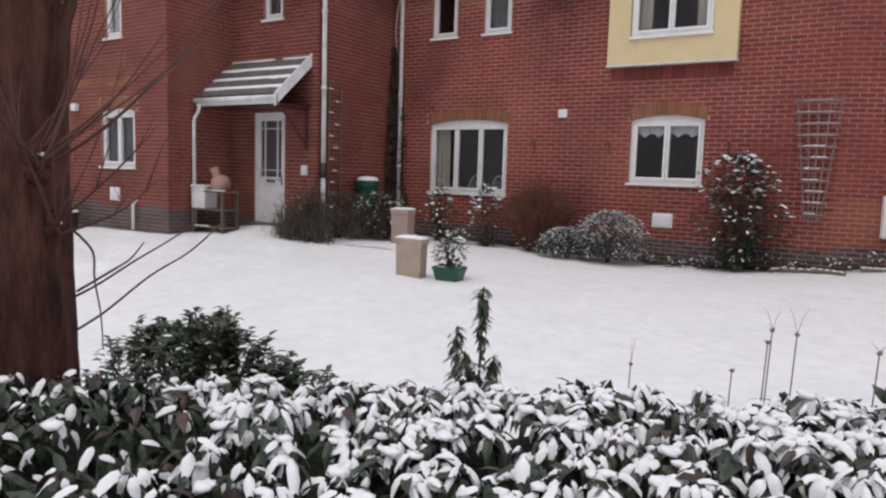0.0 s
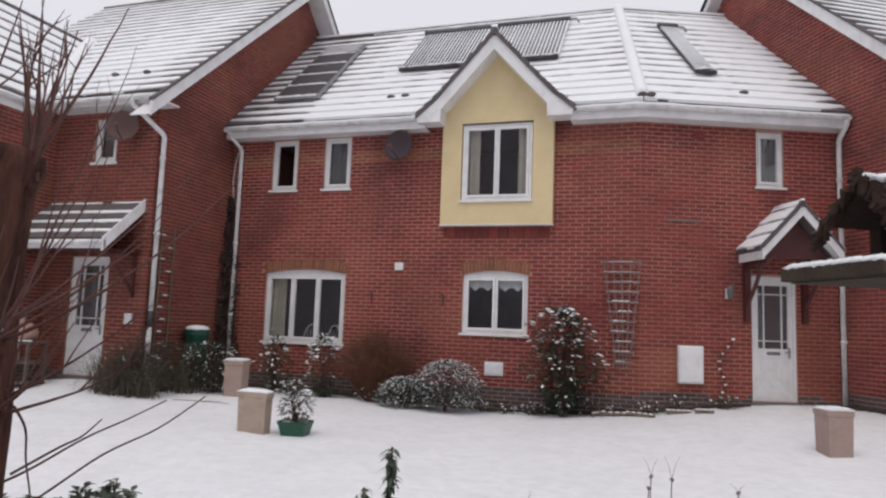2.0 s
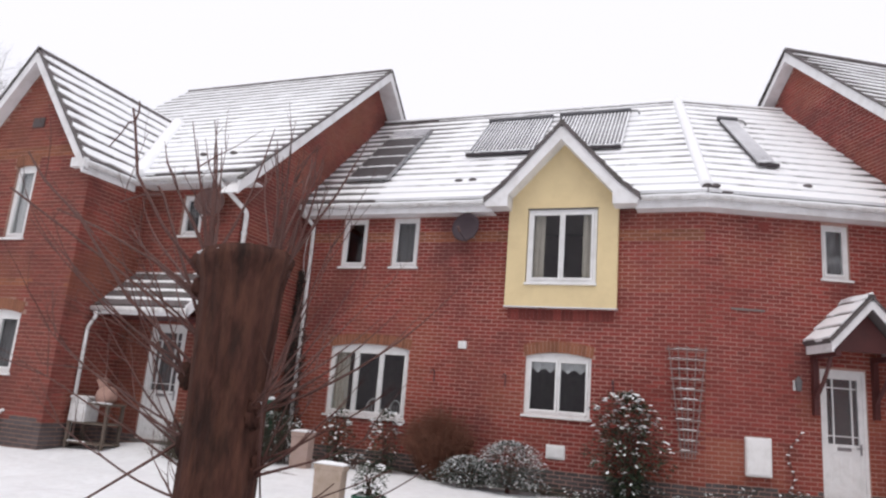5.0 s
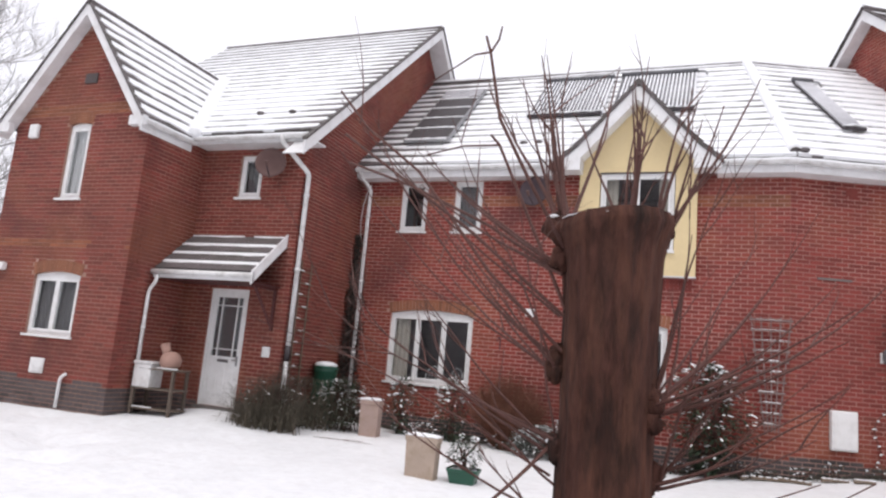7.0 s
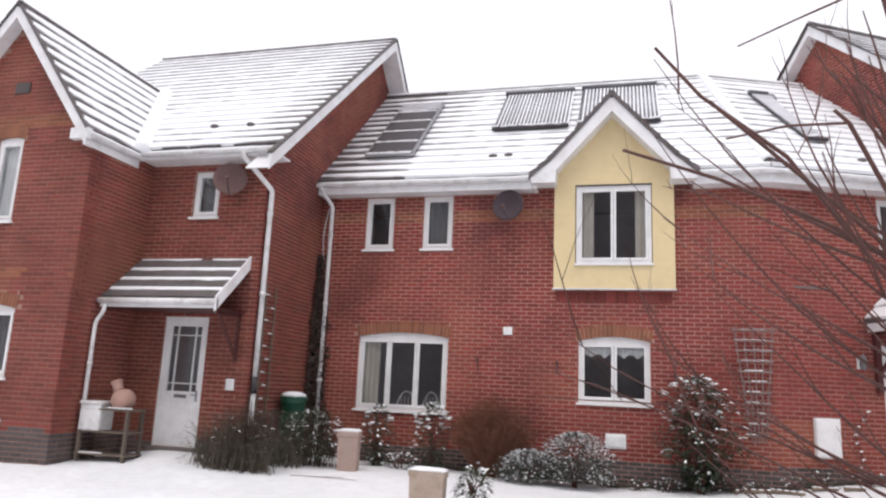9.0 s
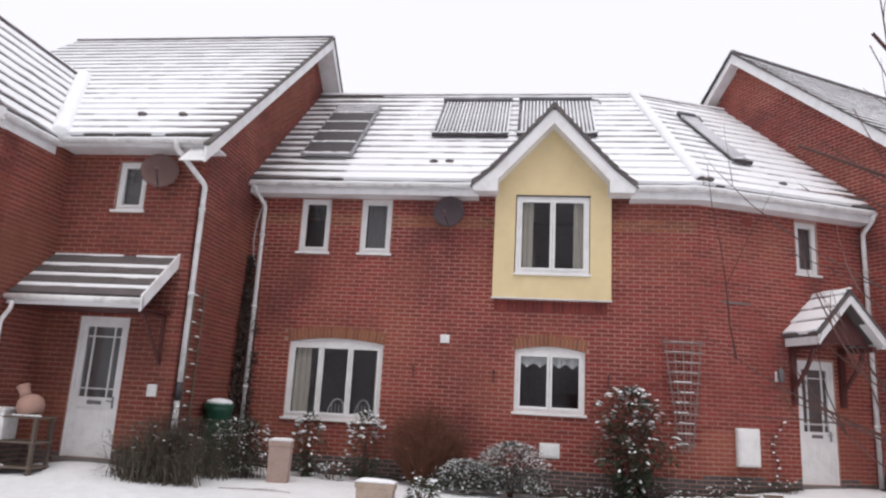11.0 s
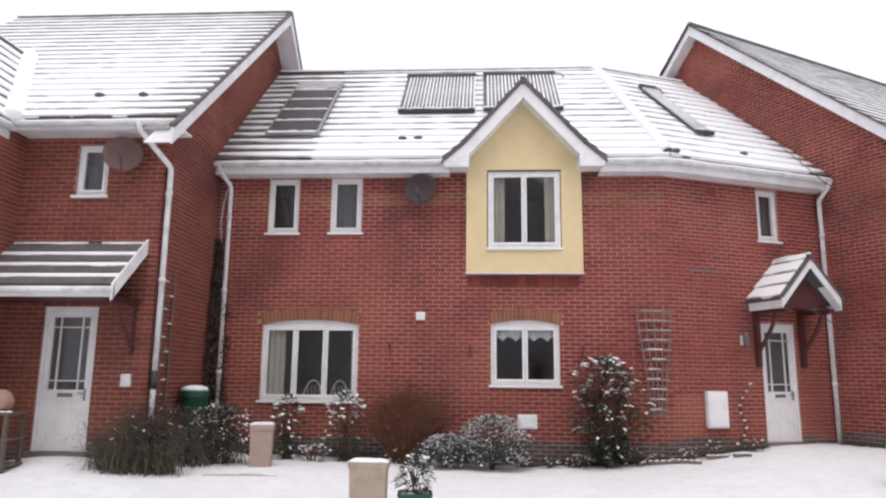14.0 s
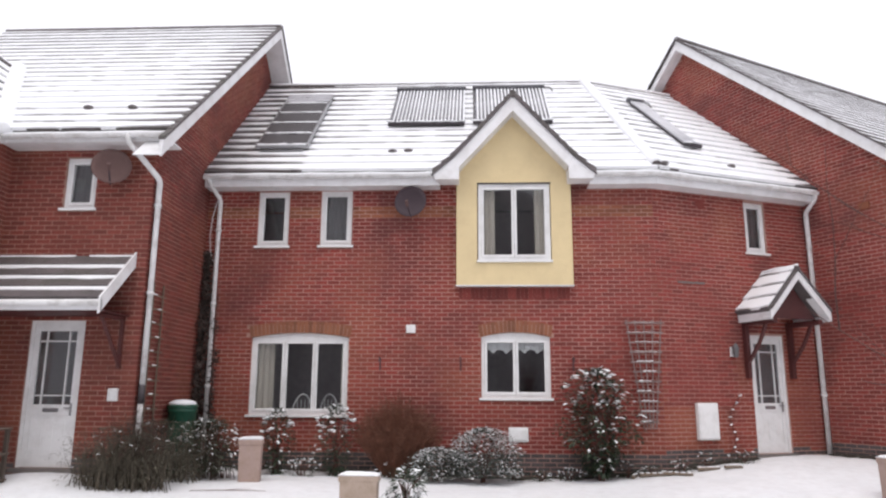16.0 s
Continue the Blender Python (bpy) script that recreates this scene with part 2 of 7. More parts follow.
def solid(name, g, material, label, category="", kind="", bevel=0.0, smooth=False, group="", m=None):
    ob = new(name, mesh_of(name, g, material, bevel, smooth))
    if m is not None:
        ob.matrix_world = m
    return tagged(ob, label, category, group, kind)


def ground_z(x, y):
    """Height of the snow: nearly level lawn that rises a little to the doors."""
    def s(a, b, t):
        t = min(1, max(0, (t - a) / (b - a)))
        return t * t * (3 - 2 * t)

    z = -0.04 + 0.02 * s(1, 6, y) + 0.09 * (1 - s(-7.2, -4.5, x)) * s(7.2, 9.0, y) * s(-9.4, -8.4, x)
    z += 0.30 * s(-2.5, 1.4, x) * s(7.5, 11.6, y) + 0.10 * (1 - s(-9.5, -7.8, x)) * s(5.5, 7.8, y)
    z += 0.18 * math.exp(-((x + 10.4) / 1.0) ** 2) * s(7.2, 8.4, y)
    z += 0.03 * (noise.noise((x * 0.45, y * 0.45, 1.7))) + 0.018 * noise.noise((x * 1.7, y * 1.7, 5.1)) + 0.006 * noise.noise((x * 4.3, y * 4.3, 2.1))
    return z


# ---- frames of the walls: x along the wall, y into the house ----
A_SECT, A_RIGHT = 22.0, 30.0
KINK = -0.78
LF_Y, WING_Y, WING_X = 8.68, 7.15, -11.55
W_MAIN = pose(0, 11.0, 0)
W_SECT = pose(KINK, 11.0, 0, 0, 0, A_SECT)
W_LFRONT = pose(0, LF_Y, 0)
W_LGABLE = pose(-9.2, LF_Y, 0, 0, 0, 90)
W_WING = pose(0, WING_Y, 0)
W_WINGR = pose(WING_X, WING_Y, 0, 0, 0, 90)
RC = Vector((3.62, 10.64, 0))
W_RFRONT = Matrix.Translation(RC) @ pose(0, 0, 0, 0, 0, A_RIGHT)
W_RGABLE = Matrix.Translation(RC) @ pose(0, 0, 0, 0, 0, A_RIGHT - 90)
PITCH, PITCH_L, PITCH_R = math.atan(0.92), math.atan(0.881), math.atan(0.92)

# ---- brick walls ----
BL, BH, JT, CO = 0.215, 0.065, 0.010, 0.075
rng_b = random.Random(5)


def brick_mesh(g, x0, x1, z0, z1, proud, m):
    vs = [Vector((x0, 0.03, z0)), Vector((x1, 0.03, z0)), Vector((x1, 0.03, z1)), Vector((x0, 0.03, z1)),
          Vector((x0 + .003, -proud, z0 + .003)), Vector((x1 - .003, -proud, z0 + .003)), Vector((x1 - .003, -proud, z1 - .003)), Vector((x0 + .003, -proud, z1 - .003))]
    g.add([m @ v for v in vs], [(4, 5, 6, 7), (0, 1, 5, 4), (1, 2, 6, 5), (2, 3, 7, 6), (3, 0, 4, 7)])


def brick_wall(name, label, m, x0, x1, z0, top, openings=(), thick=0.3, bands=(), plinth=0.42, singles=None, hole_cols=(), inset=(0.0, 0.0), brown=False):
    """A wall in its frame m: mortar core with holes, and bricks one by one on its face. top: height as a function of x.
    openings: (x0, x1, z0, z1, arched)."""
    edges = sorted({x0, x1, *[e for o in openings for e in o[:2]], *hole_cols})
    core = Geo()
    for a, b in zip(edges, edges[1:]):
        if b - a < 1e-4:
            continue
        a, b = a + (inset[0] if a == x0 else 0), b - (inset[1] if b == x1 else 0)
        mid = (a + b) / 2
        cuts = sorted((o[2], o[3]) for o in openings if o[0] < mid < o[1])
        lo = z0
        for c0, c1 in cuts:
            if c0 > lo:
                core.box(a, b, 0.0, thick, lo, c0, m)
            lo = c1
        core.prism([(a, lo), (b, lo), (b, top(b)), (a, top(a))], 0.0, thick, m)
    wall = solid(name, core, MORTAR_L if brown else MORTAR, label, kind="structure")
    reds, blues, oranges = Geo(), Geo(), Geo()
    nmax = int((max(top(x) for x in edges) - z0) / CO) + 2
    picked = 0
    for i in range(nmax):
        za, zb = z0 + i * CO, z0 + i * CO + BH
        off = -(BL + JT) / 2 if i % 2 else 0.0
        x = x0 + off
        # a spread of header joints, so courses do not line up too well
        while x < x1:
            a, b = max(x, x0), min(x + BL, x1)
            x += BL + JT
            if b - a < 0.02:
                continue
            mid, zm = (a + b) / 2, (za + zb) / 2
            if zb > min(top(a), top(b)) + 0.02:
                continue
            pieces = [(a, b)]
            for o in openings:
                if zb > o[2] + 0.004 and za < o[3] - 0.004:
                    nxt = []
                    for p, q in pieces:
                        if q <= o[0] or p >= o[1]:
                            nxt.append((p, q))
                        else:
                            if p < o[0] - 0.02:
                                nxt.append((p, o[0]))
                            if q > o[1] + 0.02:
                                nxt.append((o[1], q))
                    pieces = nxt
                if o[4] and o[0] - 0.01 < mid < o[1] + 0.01 and o[3] - 0.1 < zm < o[3] + 0.13:
                    pieces = []
            for p, q in pieces:
                proud = 0.004 + rng_b.uniform(0, 0.004)
                dz = rng_b.uniform(-0.0015, 0.0015)
                if singles and picked < 290 and singles[0] < mid < singles[1] and singles[2] < zm < singles[3] and q - p > 0.2:
                    picked += 1
                    SINGLE.append((wall, brown, m @ Vector(((p + q) / 2, -proud, zm + dz)), m))
                    continue
                g = blues if zm < plinth + 0.02 * math.sin(mid * 3) else (oranges if any(u < zm < w for u, w in bands) else reds)
                brick_mesh(g, p, q, za + dz, zb + dz, proud, m)
    for g, ma, nm in ((reds, BRICK_L if brown else BRICK, "brickwork"), (blues, BRICK_BLUE, "plinth_brickwork"), (oranges, BRICK_BAND, "band_brickwork")):
        if g.f:
            part(nm, g, ma, wall, kind="stuff")
    return wall


SINGLE = []


def arch(wall, m, x0, x1, z1, rise=0.09, h=0.215):
    """Soldier bricks over a window with a slightly curved head."""
    n = max(8, round((x1 - x0 + 0.12) / 0.075))
    c, hw = (x0 + x1) / 2, (x1 - x0) / 2 + 0.03
    back = Geo()
    zs = lambda x: z1 - rise * ((x - c) / hw) ** 2
    for i in range(n):
        a, b = x0 - 0.03 + i * 2 * hw / n + 0.004, x0 - 0.03 + (i + 1) * 2 * hw / n - 0.004
        g = Geo()
        lean = 0.03 * ((a + b) / 2 - c) / hw
        g.prism([(a, zs(a)), (b, zs(b)), (b + lean, zs(b) + h), (a + lean, zs(a) + h)], -0.012, 0.12, m)
        part("soldier_brick", g, ARCHB, wall)
        back.prism([(a - .006, zs(a) + .003), (b + .006, zs(b) + .003), (b + .006, z1 + h), (a - .006, z1 + h)], -0.005, 0.11, m)
    part("arch_mortar", back, MORTAR, wall)


def flat_top(h):
    return lambda x: h


# openings: x0, x1, z0, z1, arched
WIN3 = (-8.205, -6.41, 1.01, 2.475, True)
WIN2 = (-3.985, -2.745, 1.325, 2.49, True)
WINA = (-8.225, -7.63, 4.115, 5.175, False)
WINB = (-7.02, -6.42, 4.12, 5.185, False)
DORM = (-4.03, -2.70, 3.80, 5.25, False)
main_wall = brick_wall("wall_main", "red brick front wall with pale mortar joints", W_MAIN, -9.2, KINK, 0.0 - 0.15, flat_top(5.40),
                       [WIN3, WIN2, WINA, WINB, (-4.04, -2.69, 3.79, 5.41, False)], bands=((4.66, 4.88),), plinth=0.36, singles=(-2.6, -0.80, 1.0, 4.2))
arch(main_wall, W_MAIN, WIN3[0], WIN3[1], WIN3[3])
arch(main_wall, W_MAIN, WIN2[0], WIN2[1], WIN2[3])

SWIN = (2.13, 2.64, 4.12, 5.13, False)
DOOR2 = (2.01, 2.83, 0.335, 2.51, False)
brick_wall("wall_angled", "red brick wall section set at an angle", W_SECT, 0.0, 3.85, -0.15, flat_top(5.40), [SWIN, DOOR2], bands=(), plinth=0.42, singles=(0.0, 1.6, 1.2, 4.0))

LWIN = (-10.64, -10.12, 4.25, 5.09, False)
DOOR1 = (-10.91, -10.05, 0.30, 2.47, False)
brick_wall("wall_left_front", "red brick front wall of the neighbouring house", W_LFRONT, WING_X, -9.2, -0.15, flat_top(5.35), [LWIN, DOOR1], plinth=0.42, singles=(-11.5, -9.2, 2.5, 5.2), inset=(0, 0.006), brown=True)
lg_top = lambda u: min(5.45 + 0.881 * (u + 0.35), 10.05 - 0.881 * (u - 4.87))
brick_wall("wall_left_gable", "tall red brick gable wall of the neighbouring house", W_LGABLE, 0.0, 9.6, -0.15, lambda u: lg_top(u) - 0.12, hole_cols=(4.87,), plinth=0.40, singles=(0.0, 1.5, 1.0, 4.6), inset=(0.31, 0), brown=True)
GUP = (-13.50, -12.95, 3.85, 5.32, True)
GLO = (-13.71, -12.57, 1.32, 2.47, True)
wing_top = lambda x: 7.66 - 1.32 * abs(x + 13.3) - 0.1
wing_wall = brick_wall("wall_wing_gable", "red brick gable front of the neighbouring house", W_WING, -14.92, WING_X, -0.15, wing_top, [GUP, GLO], bands=((5.5, 5.66), (2.9, 3.05)), hole_cols=(-13.3,), plinth=0.55, singles=(-12.5, -11.56, 0.7, 5.2), inset=(0, 0.006), brown=True)
arch(wing_wall, W_WING, GUP[0], GUP[1], GUP[3], 0.04)
arch(wing_wall, W_WING, GLO[0], GLO[1], GLO[3], 0.07)
brick_wall("wall_wing_return", "red brick return wall beside the porch", W_WINGR, 0.0, LF_Y - WING_Y, -0.15, flat_top(5.3), plinth=0.5, inset=(0.31, 0), brown=True)

rg_top = lambda u: min(5.45 + 0.92 * (0.3 - u), 10.13 - 0.92 * (-4.78 - u))
brick_wall("wall_right_gable", "tall red brick gable wall of the next house", W_RGABLE, -9.5, 0.0, -0.15, lambda u: rg_top(u) - 0.12, hole_cols=(-4.78, ), plinth=0.5, singles=(-1.5, 0.0, 0.8, 4.6), inset=(0, 0.31))
brick_wall("wall_right_lean_side", "low red brick side wall under the lean-to roof", W_RGABLE, 0.0, 1.45, -0.15, lambda u: 3.75 - 0.80 * u, plinth=0.5, inset=(0, 0.31))
RUW = (1.65, 2.92, 4.27, 5.22, False)
RLO = (1.0, 1.9, 1.15, 2.35, False)
brick_wall("wall_right_front", "red brick front wall of the next house", W_RFRONT, 0.0, 14.0, -0.15, flat_top(5.4), [RUW], plinth=0.5, inset=(0.006, 0))
W_RLEAN = W_RFRONT @ pose(0, -1.45, 0)
brick_wall("wall_right_lean_front", "red brick front of the lean-to", W_RLEAN, 0.0, 12.0, -0.15, flat_top(2.65), [RLO], plinth=0.5, inset=(0.006, 0))

# closing walls behind and beside, floors and dark rooms
g = Geo()
g.box(-15.0, 8.0, 18.0, 18.2, -0.2, 9.0)
solid("wall_rear", g, MORTAR, "plain rear walls of the terrace", kind="structure")
g = Geo()
g.box(-8.9, -0.6, 13.4, 13.6, 0.1, 5.35)
g.box(-0.6, 3.5, 14.9, 15.1, 0.1, 5.35)
g.box(-14.6, -9.5, 11.4, 11.6, 0.1, 5.35)
g.box(-9.12, -9.0, 11.31, 13.4, 0.16, 5.34)
g.box(3.3, 3.42, 0.31, 2.6, 0.16, 5.34, W_SECT)
g.box(0.9, 3.42, 2.6, 2.7, 0.16, 5.34, W_SECT)
g.box(0.78, 0.9, 0.31, 2.7, 0.16, 5.34, W_SECT)
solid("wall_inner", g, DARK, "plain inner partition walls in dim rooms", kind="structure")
g = Geo()
g.box(-8.9, -0.9, 11.31, 13.4, -0.1, 0.15)
g.box(-8.9, -0.9, 11.31, 13.4, 2.7, 2.95)
g.box(-8.9, -0.9, 11.31, 13.4, 5.41, 5.45)
g.box(-14.6, -9.5, 9.0, 11.4, 2.75, 2.95)
g.box(-14.6, -9.5, 9.0, 11.4, -0.1, 0.3)
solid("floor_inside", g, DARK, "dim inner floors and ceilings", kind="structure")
g = Geo()
g.box(-14.92, -14.65, 7.46, 14, -0.15, 5.4)
solid("wall_left_end", g, MORTAR, "end wall of the neighbouring house", kind="structure")


# ---- roofs ----
def roof_plane(name, label, O, U, S, pitch, L, ul, ur, cover, pitch_v=0.325, tile_w=0.33, seed=1, seg=0.11, hole=None, base_parts=None, split=False, rough=1.0):
    """Tile courses with snow lying on them. O: eaves origin, U: along the eaves, S: level direction up the slope.
    ul, ur: ends as functions of the distance v up the slope; cover(u, v): how much of a course is snowed in, 0 to 1."""
    rg = random.Random(seed)
    O, U, S = Vector(O), Vector(U), Vector(S)
    V = S * math.cos(pitch) + Vector((0, 0, math.sin(pitch)))
    N = U.cross(V)
    if N.z < 0:
        N = -N
    at = lambda u, v, h: O + U * u + V * v + N * h
    base = Geo()
    for c in base_parts or ([(ul(0), 0), (ur(0), 0), (ur(L), L), (ul(L), L)],):
        vs = [at(u, v, h) for h in (-0.12, -0.02) for u, v in c]
        base.add(vs, [(3, 2, 1, 0), (4, 5, 6, 7), (0, 1, 5, 4), (1, 2, 6, 5), (2, 3, 7, 6), (3, 0, 4, 7)])
    roof = solid(name, base, TILE, label, kind="structure")
    tiles, snow = Geo(), Geo()
    n = int(math.ceil(L / pitch_v))
    for i in range(n):
        v0, v1 = i * pitch_v, min(L, (i + 1) * pitch_v)
        a0, b0, a1, b1 = ul(v0), ur(v0), ul(v1), ur(v1)
        lo, hi = min(a0, a1), max(b0, b1)
        x = lo - (tile_w / 2 if i % 2 else 0)
        top = lambda v: 0.04 - 0.035 * (v - v0) / pitch_v
        while x < hi:
            p, q = x + 0.003, x + tile_w - 0.003
            x += tile_w
            p0, q0, p1, q1 = max(p, a0), min(q, b0), max(p, a1), min(q, b1)
            if q0 - p0 < 0.01 and q1 - p1 < 0.01:
                continue
            q0, q1 = max(q0, p0), max(q1, p1)
            if hole and hole((p + q) / 2, v0):
                continue
            j = rg.uniform(-0.004, 0.004)
            vs = [at(p0, v0, -0.01), at(q0, v0, -0.01), at(p0, v0, top(v0) + j), at(q0, v0, top(v0) + j), at(p1, v1, top(v1)), at(q1, v1, top(v1))]
            if split:
                part("roof_tile", Geo().add(vs, [(0, 1, 3, 2), (2, 3, 5, 4), (0, 2, 4), (1, 5, 3)]), TILE, roof)
                continue
            tiles.add(vs, [(0, 1, 3, 2), (2, 3, 5, 4), (0, 2, 4), (1, 5, 3)])
        x = lo
        while x < hi:
            p, q = x, x + seg
            x += seg
            mid = (p + q) / 2
            if mid < min(a0, a1) or mid > max(b0, b1) or (hole and hole(mid, v0)):
                continue
            cs = []
            for u in (p, q):
                k = cover(u, v0) + rough * 0.22 * noise.noise((u * 2.1 + seed, v0 * 3.0, seed)) + rough * 0.10 * noise.noise((u * 9 + seed, v0 * 5, 2.2))
                cs.append(min(1.0, k))
            if max(cs) < 0.12:
                continue
            lowv = [v0 + (1 - max(0.1, k)) ** 1.4 * 0.95 * pitch_v + 0.008 for k in cs]
            th = [0.006 + 0.022 * max(0.0, k) for k in cs]
            u0 = [max(p, a0), min(q, b0)]
            u1 = [max(p, a1), min(q, b1)]
            if u0[1] <= u0[0] and u1[1] <= u1[0]:
                continue
            u0[1], u1[1] = max(u0), max(u1)
            vs = []
            full = [k > 0.93 for k in cs]
            for s_ in (0, 1):
                if full[s_]:
                    lowv[s_] = v0 - 0.006
                vs += [at(u0[s_], lowv[s_], 0.012 if full[s_] else top(lowv[s_]) - 0.003), at(u0[s_], lowv[s_] + 0.012, top(lowv[s_]) + th[s_]), at(u1[s_], v1 + 0.012, top(v1) + th[s_] * 1.1)]
            snow.add(vs, [(0, 3, 4, 1), (1, 4, 5, 2), (0, 1, 2), (3, 5, 4)])
    if tiles.f:
        part("roof_tile_field", tiles, TILE, roof, kind="stuff")
    if snow.f:
        part("roof_snow", snow, SNOW, roof, "thin uneven snow", kind="stuff", smooth=False)
    return at


Z_E = 5.45
RUN = 3.72
LM = RUN / math.cos(PITCH)
t15 = math.tan(radians(A_SECT / 2))


def main_cover(u, v):
    x = u
    k = 0.865 + 0.16 * noise.noise((x * .45, v * .4, 7.7))
    # a bare, dark patch beside the neighbour's wall and round the flat panel
    d = (x + 9.1) - 0.22 * v
    if d < 1.6:
        k -= 0.40 * (1 - max(0, d) / 1.6) + 0.10
    if x > -2.6:
        k += 0.10 * max(0, 1 - v / 3)
    return k + (0.16 if v < 1.0 and x > -7.4 else 0)


MAIN = roof_plane("roof_main", "snow-covered grey tiled roof", (0, 10.65, Z_E), (1, 0, 0), (0, 1, 0), PITCH, LM,
                  lambda v: -9.2, lambda v: KINK + 0.35 * t15 - v * math.cos(PITCH) * t15, main_cover, seed=1,
                  hole=lambda u, v: Z_E + v * math.sin(PITCH) < 6.85 - 1.06 * abs(u + 3.38) and v < 2.1,
                  base_parts=([(-9.2, 0), (-4.8, 0), (-4.8, LM), (-9.2, LM)], [(-1.96, 0), (KINK + 0.35 * t15, 0), (KINK + 0.35 * t15 - RUN * t15, LM), (-1.96, LM)], [(-4.8, 2.05), (-1.96, 2.05), (-1.96, LM), (-4.8, LM)]))
SO = W_SECT @ Vector((0, -0.35, Z_E))
su, ss = W_SECT.to_3x3() @ Vector((1, 0, 0)), W_SECT.to_3x3() @ Vector((0, 1, 0))
ru, rs = W_RFRONT.to_3x3() @ Vector((1, 0, 0)), W_RFRONT.to_3x3() @ Vector((0, 1, 0))
SECT = roof_plane("roof_angled", "snow-covered tiled roof over the angled wall", SO, su, ss, PITCH, LM,
                  lambda v: -0.35 * t15 + v * math.cos(PITCH) * t15, lambda v: 3.74 + 0.10 * v,
                  lambda u, v: 0.90 + .13 * max(0, 1 - v / 1.6) + (.08 if u > 2 else 0) - 0.85 * max(0, (u - 2.98 - 0.10 * v) / 0.8), seed=2)
LEFT_L = 5.30 / math.cos(PITCH_L)
LEFT = roof_plane("roof_left", "snow-dusted tiled roof of the neighbouring house", (0, 8.25, 5.38), (1, 0, 0), (0, 1, 0), PITCH_L, LEFT_L,
                  lambda v: -15.6, lambda v: -8.775,
                  lambda u, v: 0.84 - 0.40 * max(0, 1 - (-8.75 - u) / 1.0) - 0.2 * max(0, (v - 4.5) / 2.5) + 0.2 * math.exp(-((u + 10.6) ** 2 + (v - 2) ** 2) / 3), seed=3)
PW = math.atan(1.32)
WL = 1.80 / math.cos(PW)
W_FRONT = WING_Y - 0.25
WING_R = roof_plane("roof_wing_right", "steep tiled wing roof with patchy snow", (-11.5, W_FRONT, 5.30), (0, 1, 0), (-1, 0, 0), PW, WL,
                    lambda v: 0.025, lambda v: 1.27 + v * math.sin(PW) / 0.881, lambda u, v: 0.70 + 0.12 * (u / 4) - .30 * max(0, 1 - u / .6), seed=4, rough=1.2)
roof_plane("roof_wing_left", "far slope of the wing roof", (-15.1, W_FRONT, 5.30), (0, 1, 0), (1, 0, 0), PW, WL,
           lambda v: 0.025, lambda v: 1.27 + v * math.sin(PW) / 0.881, lambda u, v: 0.6, seed=5)
RO = W_RFRONT @ Vector((0, -0.33, Z_E - 0.02))
RL = 5.11 / math.cos(PITCH_R)
RIGHT = roof_plane("roof_right", "snow-dusted tiled roof of the next house", RO, ru, rs, PITCH_R, RL,
                   lambda v: -0.275, lambda v: 14.5, lambda u, v: 0.60 - 0.45 * max(0, 1 - (u + 0.3) / 0.9) - 0.2 * max(0, (v - 4) / 3), seed=6, rough=1.1)
# rear slopes close the houses
g = Geo()
for O_, u0, u1, L_, M_ in ((Vector((0, 10.65 + RUN, Z_E + 0.92 * RUN)), -9.2, -1.4, 5.0, W_MAIN), (Vector((0, 13.55, 10.05)), -15.6, -8.8, 7, W_LFRONT)):
    d = Vector((0, math.cos(PITCH), -math.sin(PITCH))) * L_
    vs = [O_ + Vector((u, 0, h)) + d * k for h in (-0.1, 0.02) for u, k in ((u0, 0), (u1, 0), (u1, 1), (u0, 1))]
    g.add(vs, [(0, 1, 2, 3), (7, 6, 5, 4), (0, 4, 5, 1), (1, 5, 6, 2), (2, 6, 7, 3), (3, 7, 4, 0)])
for O_, u0, u1, L_, eu, es in ((SECT(0, LM, 0), 0.6, 4.1, 5.0, su, ss), (RIGHT(0, RL, 0), -0.3, 14.5, 7, ru, rs)):
    d = (es * math.cos(PITCH) - Vector((0, 0, math.sin(PITCH)))) * L_
    vs = [O_ + eu * u + d * k + Vector((0, 0, h)) for h in (-0.1, 0.02) for u, k in ((u0, 0), (u1, 0), (u1, 1), (u0, 1))]
    g.add(vs, [(0, 1, 2, 3), (7, 6, 5, 4), (0, 4, 5, 1), (1, 5, 6, 2), (2, 6, 7, 3), (3, 7, 4, 0)])
solid("roof_rear", g, TILE, "rear tiled roof slopes", kind="structure")


def ridge(name, label, a, b, r=0.10, piece=0.45, snow=0.7, snow_r=0.0, lift=0.0):
    """Half-round ridge tiles laid end to end, with snow along the top."""
    a, b = Vector(a), Vector(b)
    n = max(2, int((b - a).length / piece))
    top = solid(name, Geo().tube([a + Vector((0, 0, -.03)), b + Vector((0, 0, -.03))], r * 0.85, 8), TILE, label, kind="structure")
    for i in range(n):
        p, q = a.lerp(b, i / n), a.lerp(b, (i + 0.985) / n)
        part("ridge_tile", Geo().tube([p, q], [r, r * 0.94], 10), TILE, top)
    if snow:
        g = Geo()
        m = int((b - a).length / 0.12)
        pts = [a.lerp(b, i / m) + Vector((0, 0, lift or (0.045 if snow < 0.9 else 0.06) + 0.012 * noise.noise((i * .6, a.x, 3)))) for i in range(m + 1)]
        g.tube(pts, [snow_r * (1 + .08 * noise.noise((i * .4, a.y, 1))) if snow_r else max(0.03, r * (0.72 + 0.3 * noise.noise((i * 0.5, a.y, 1)))) * snow ** 0.3 for i in range(m + 1)], 8)
        part("ridge_snow", g, SNOW, top, smooth=True)


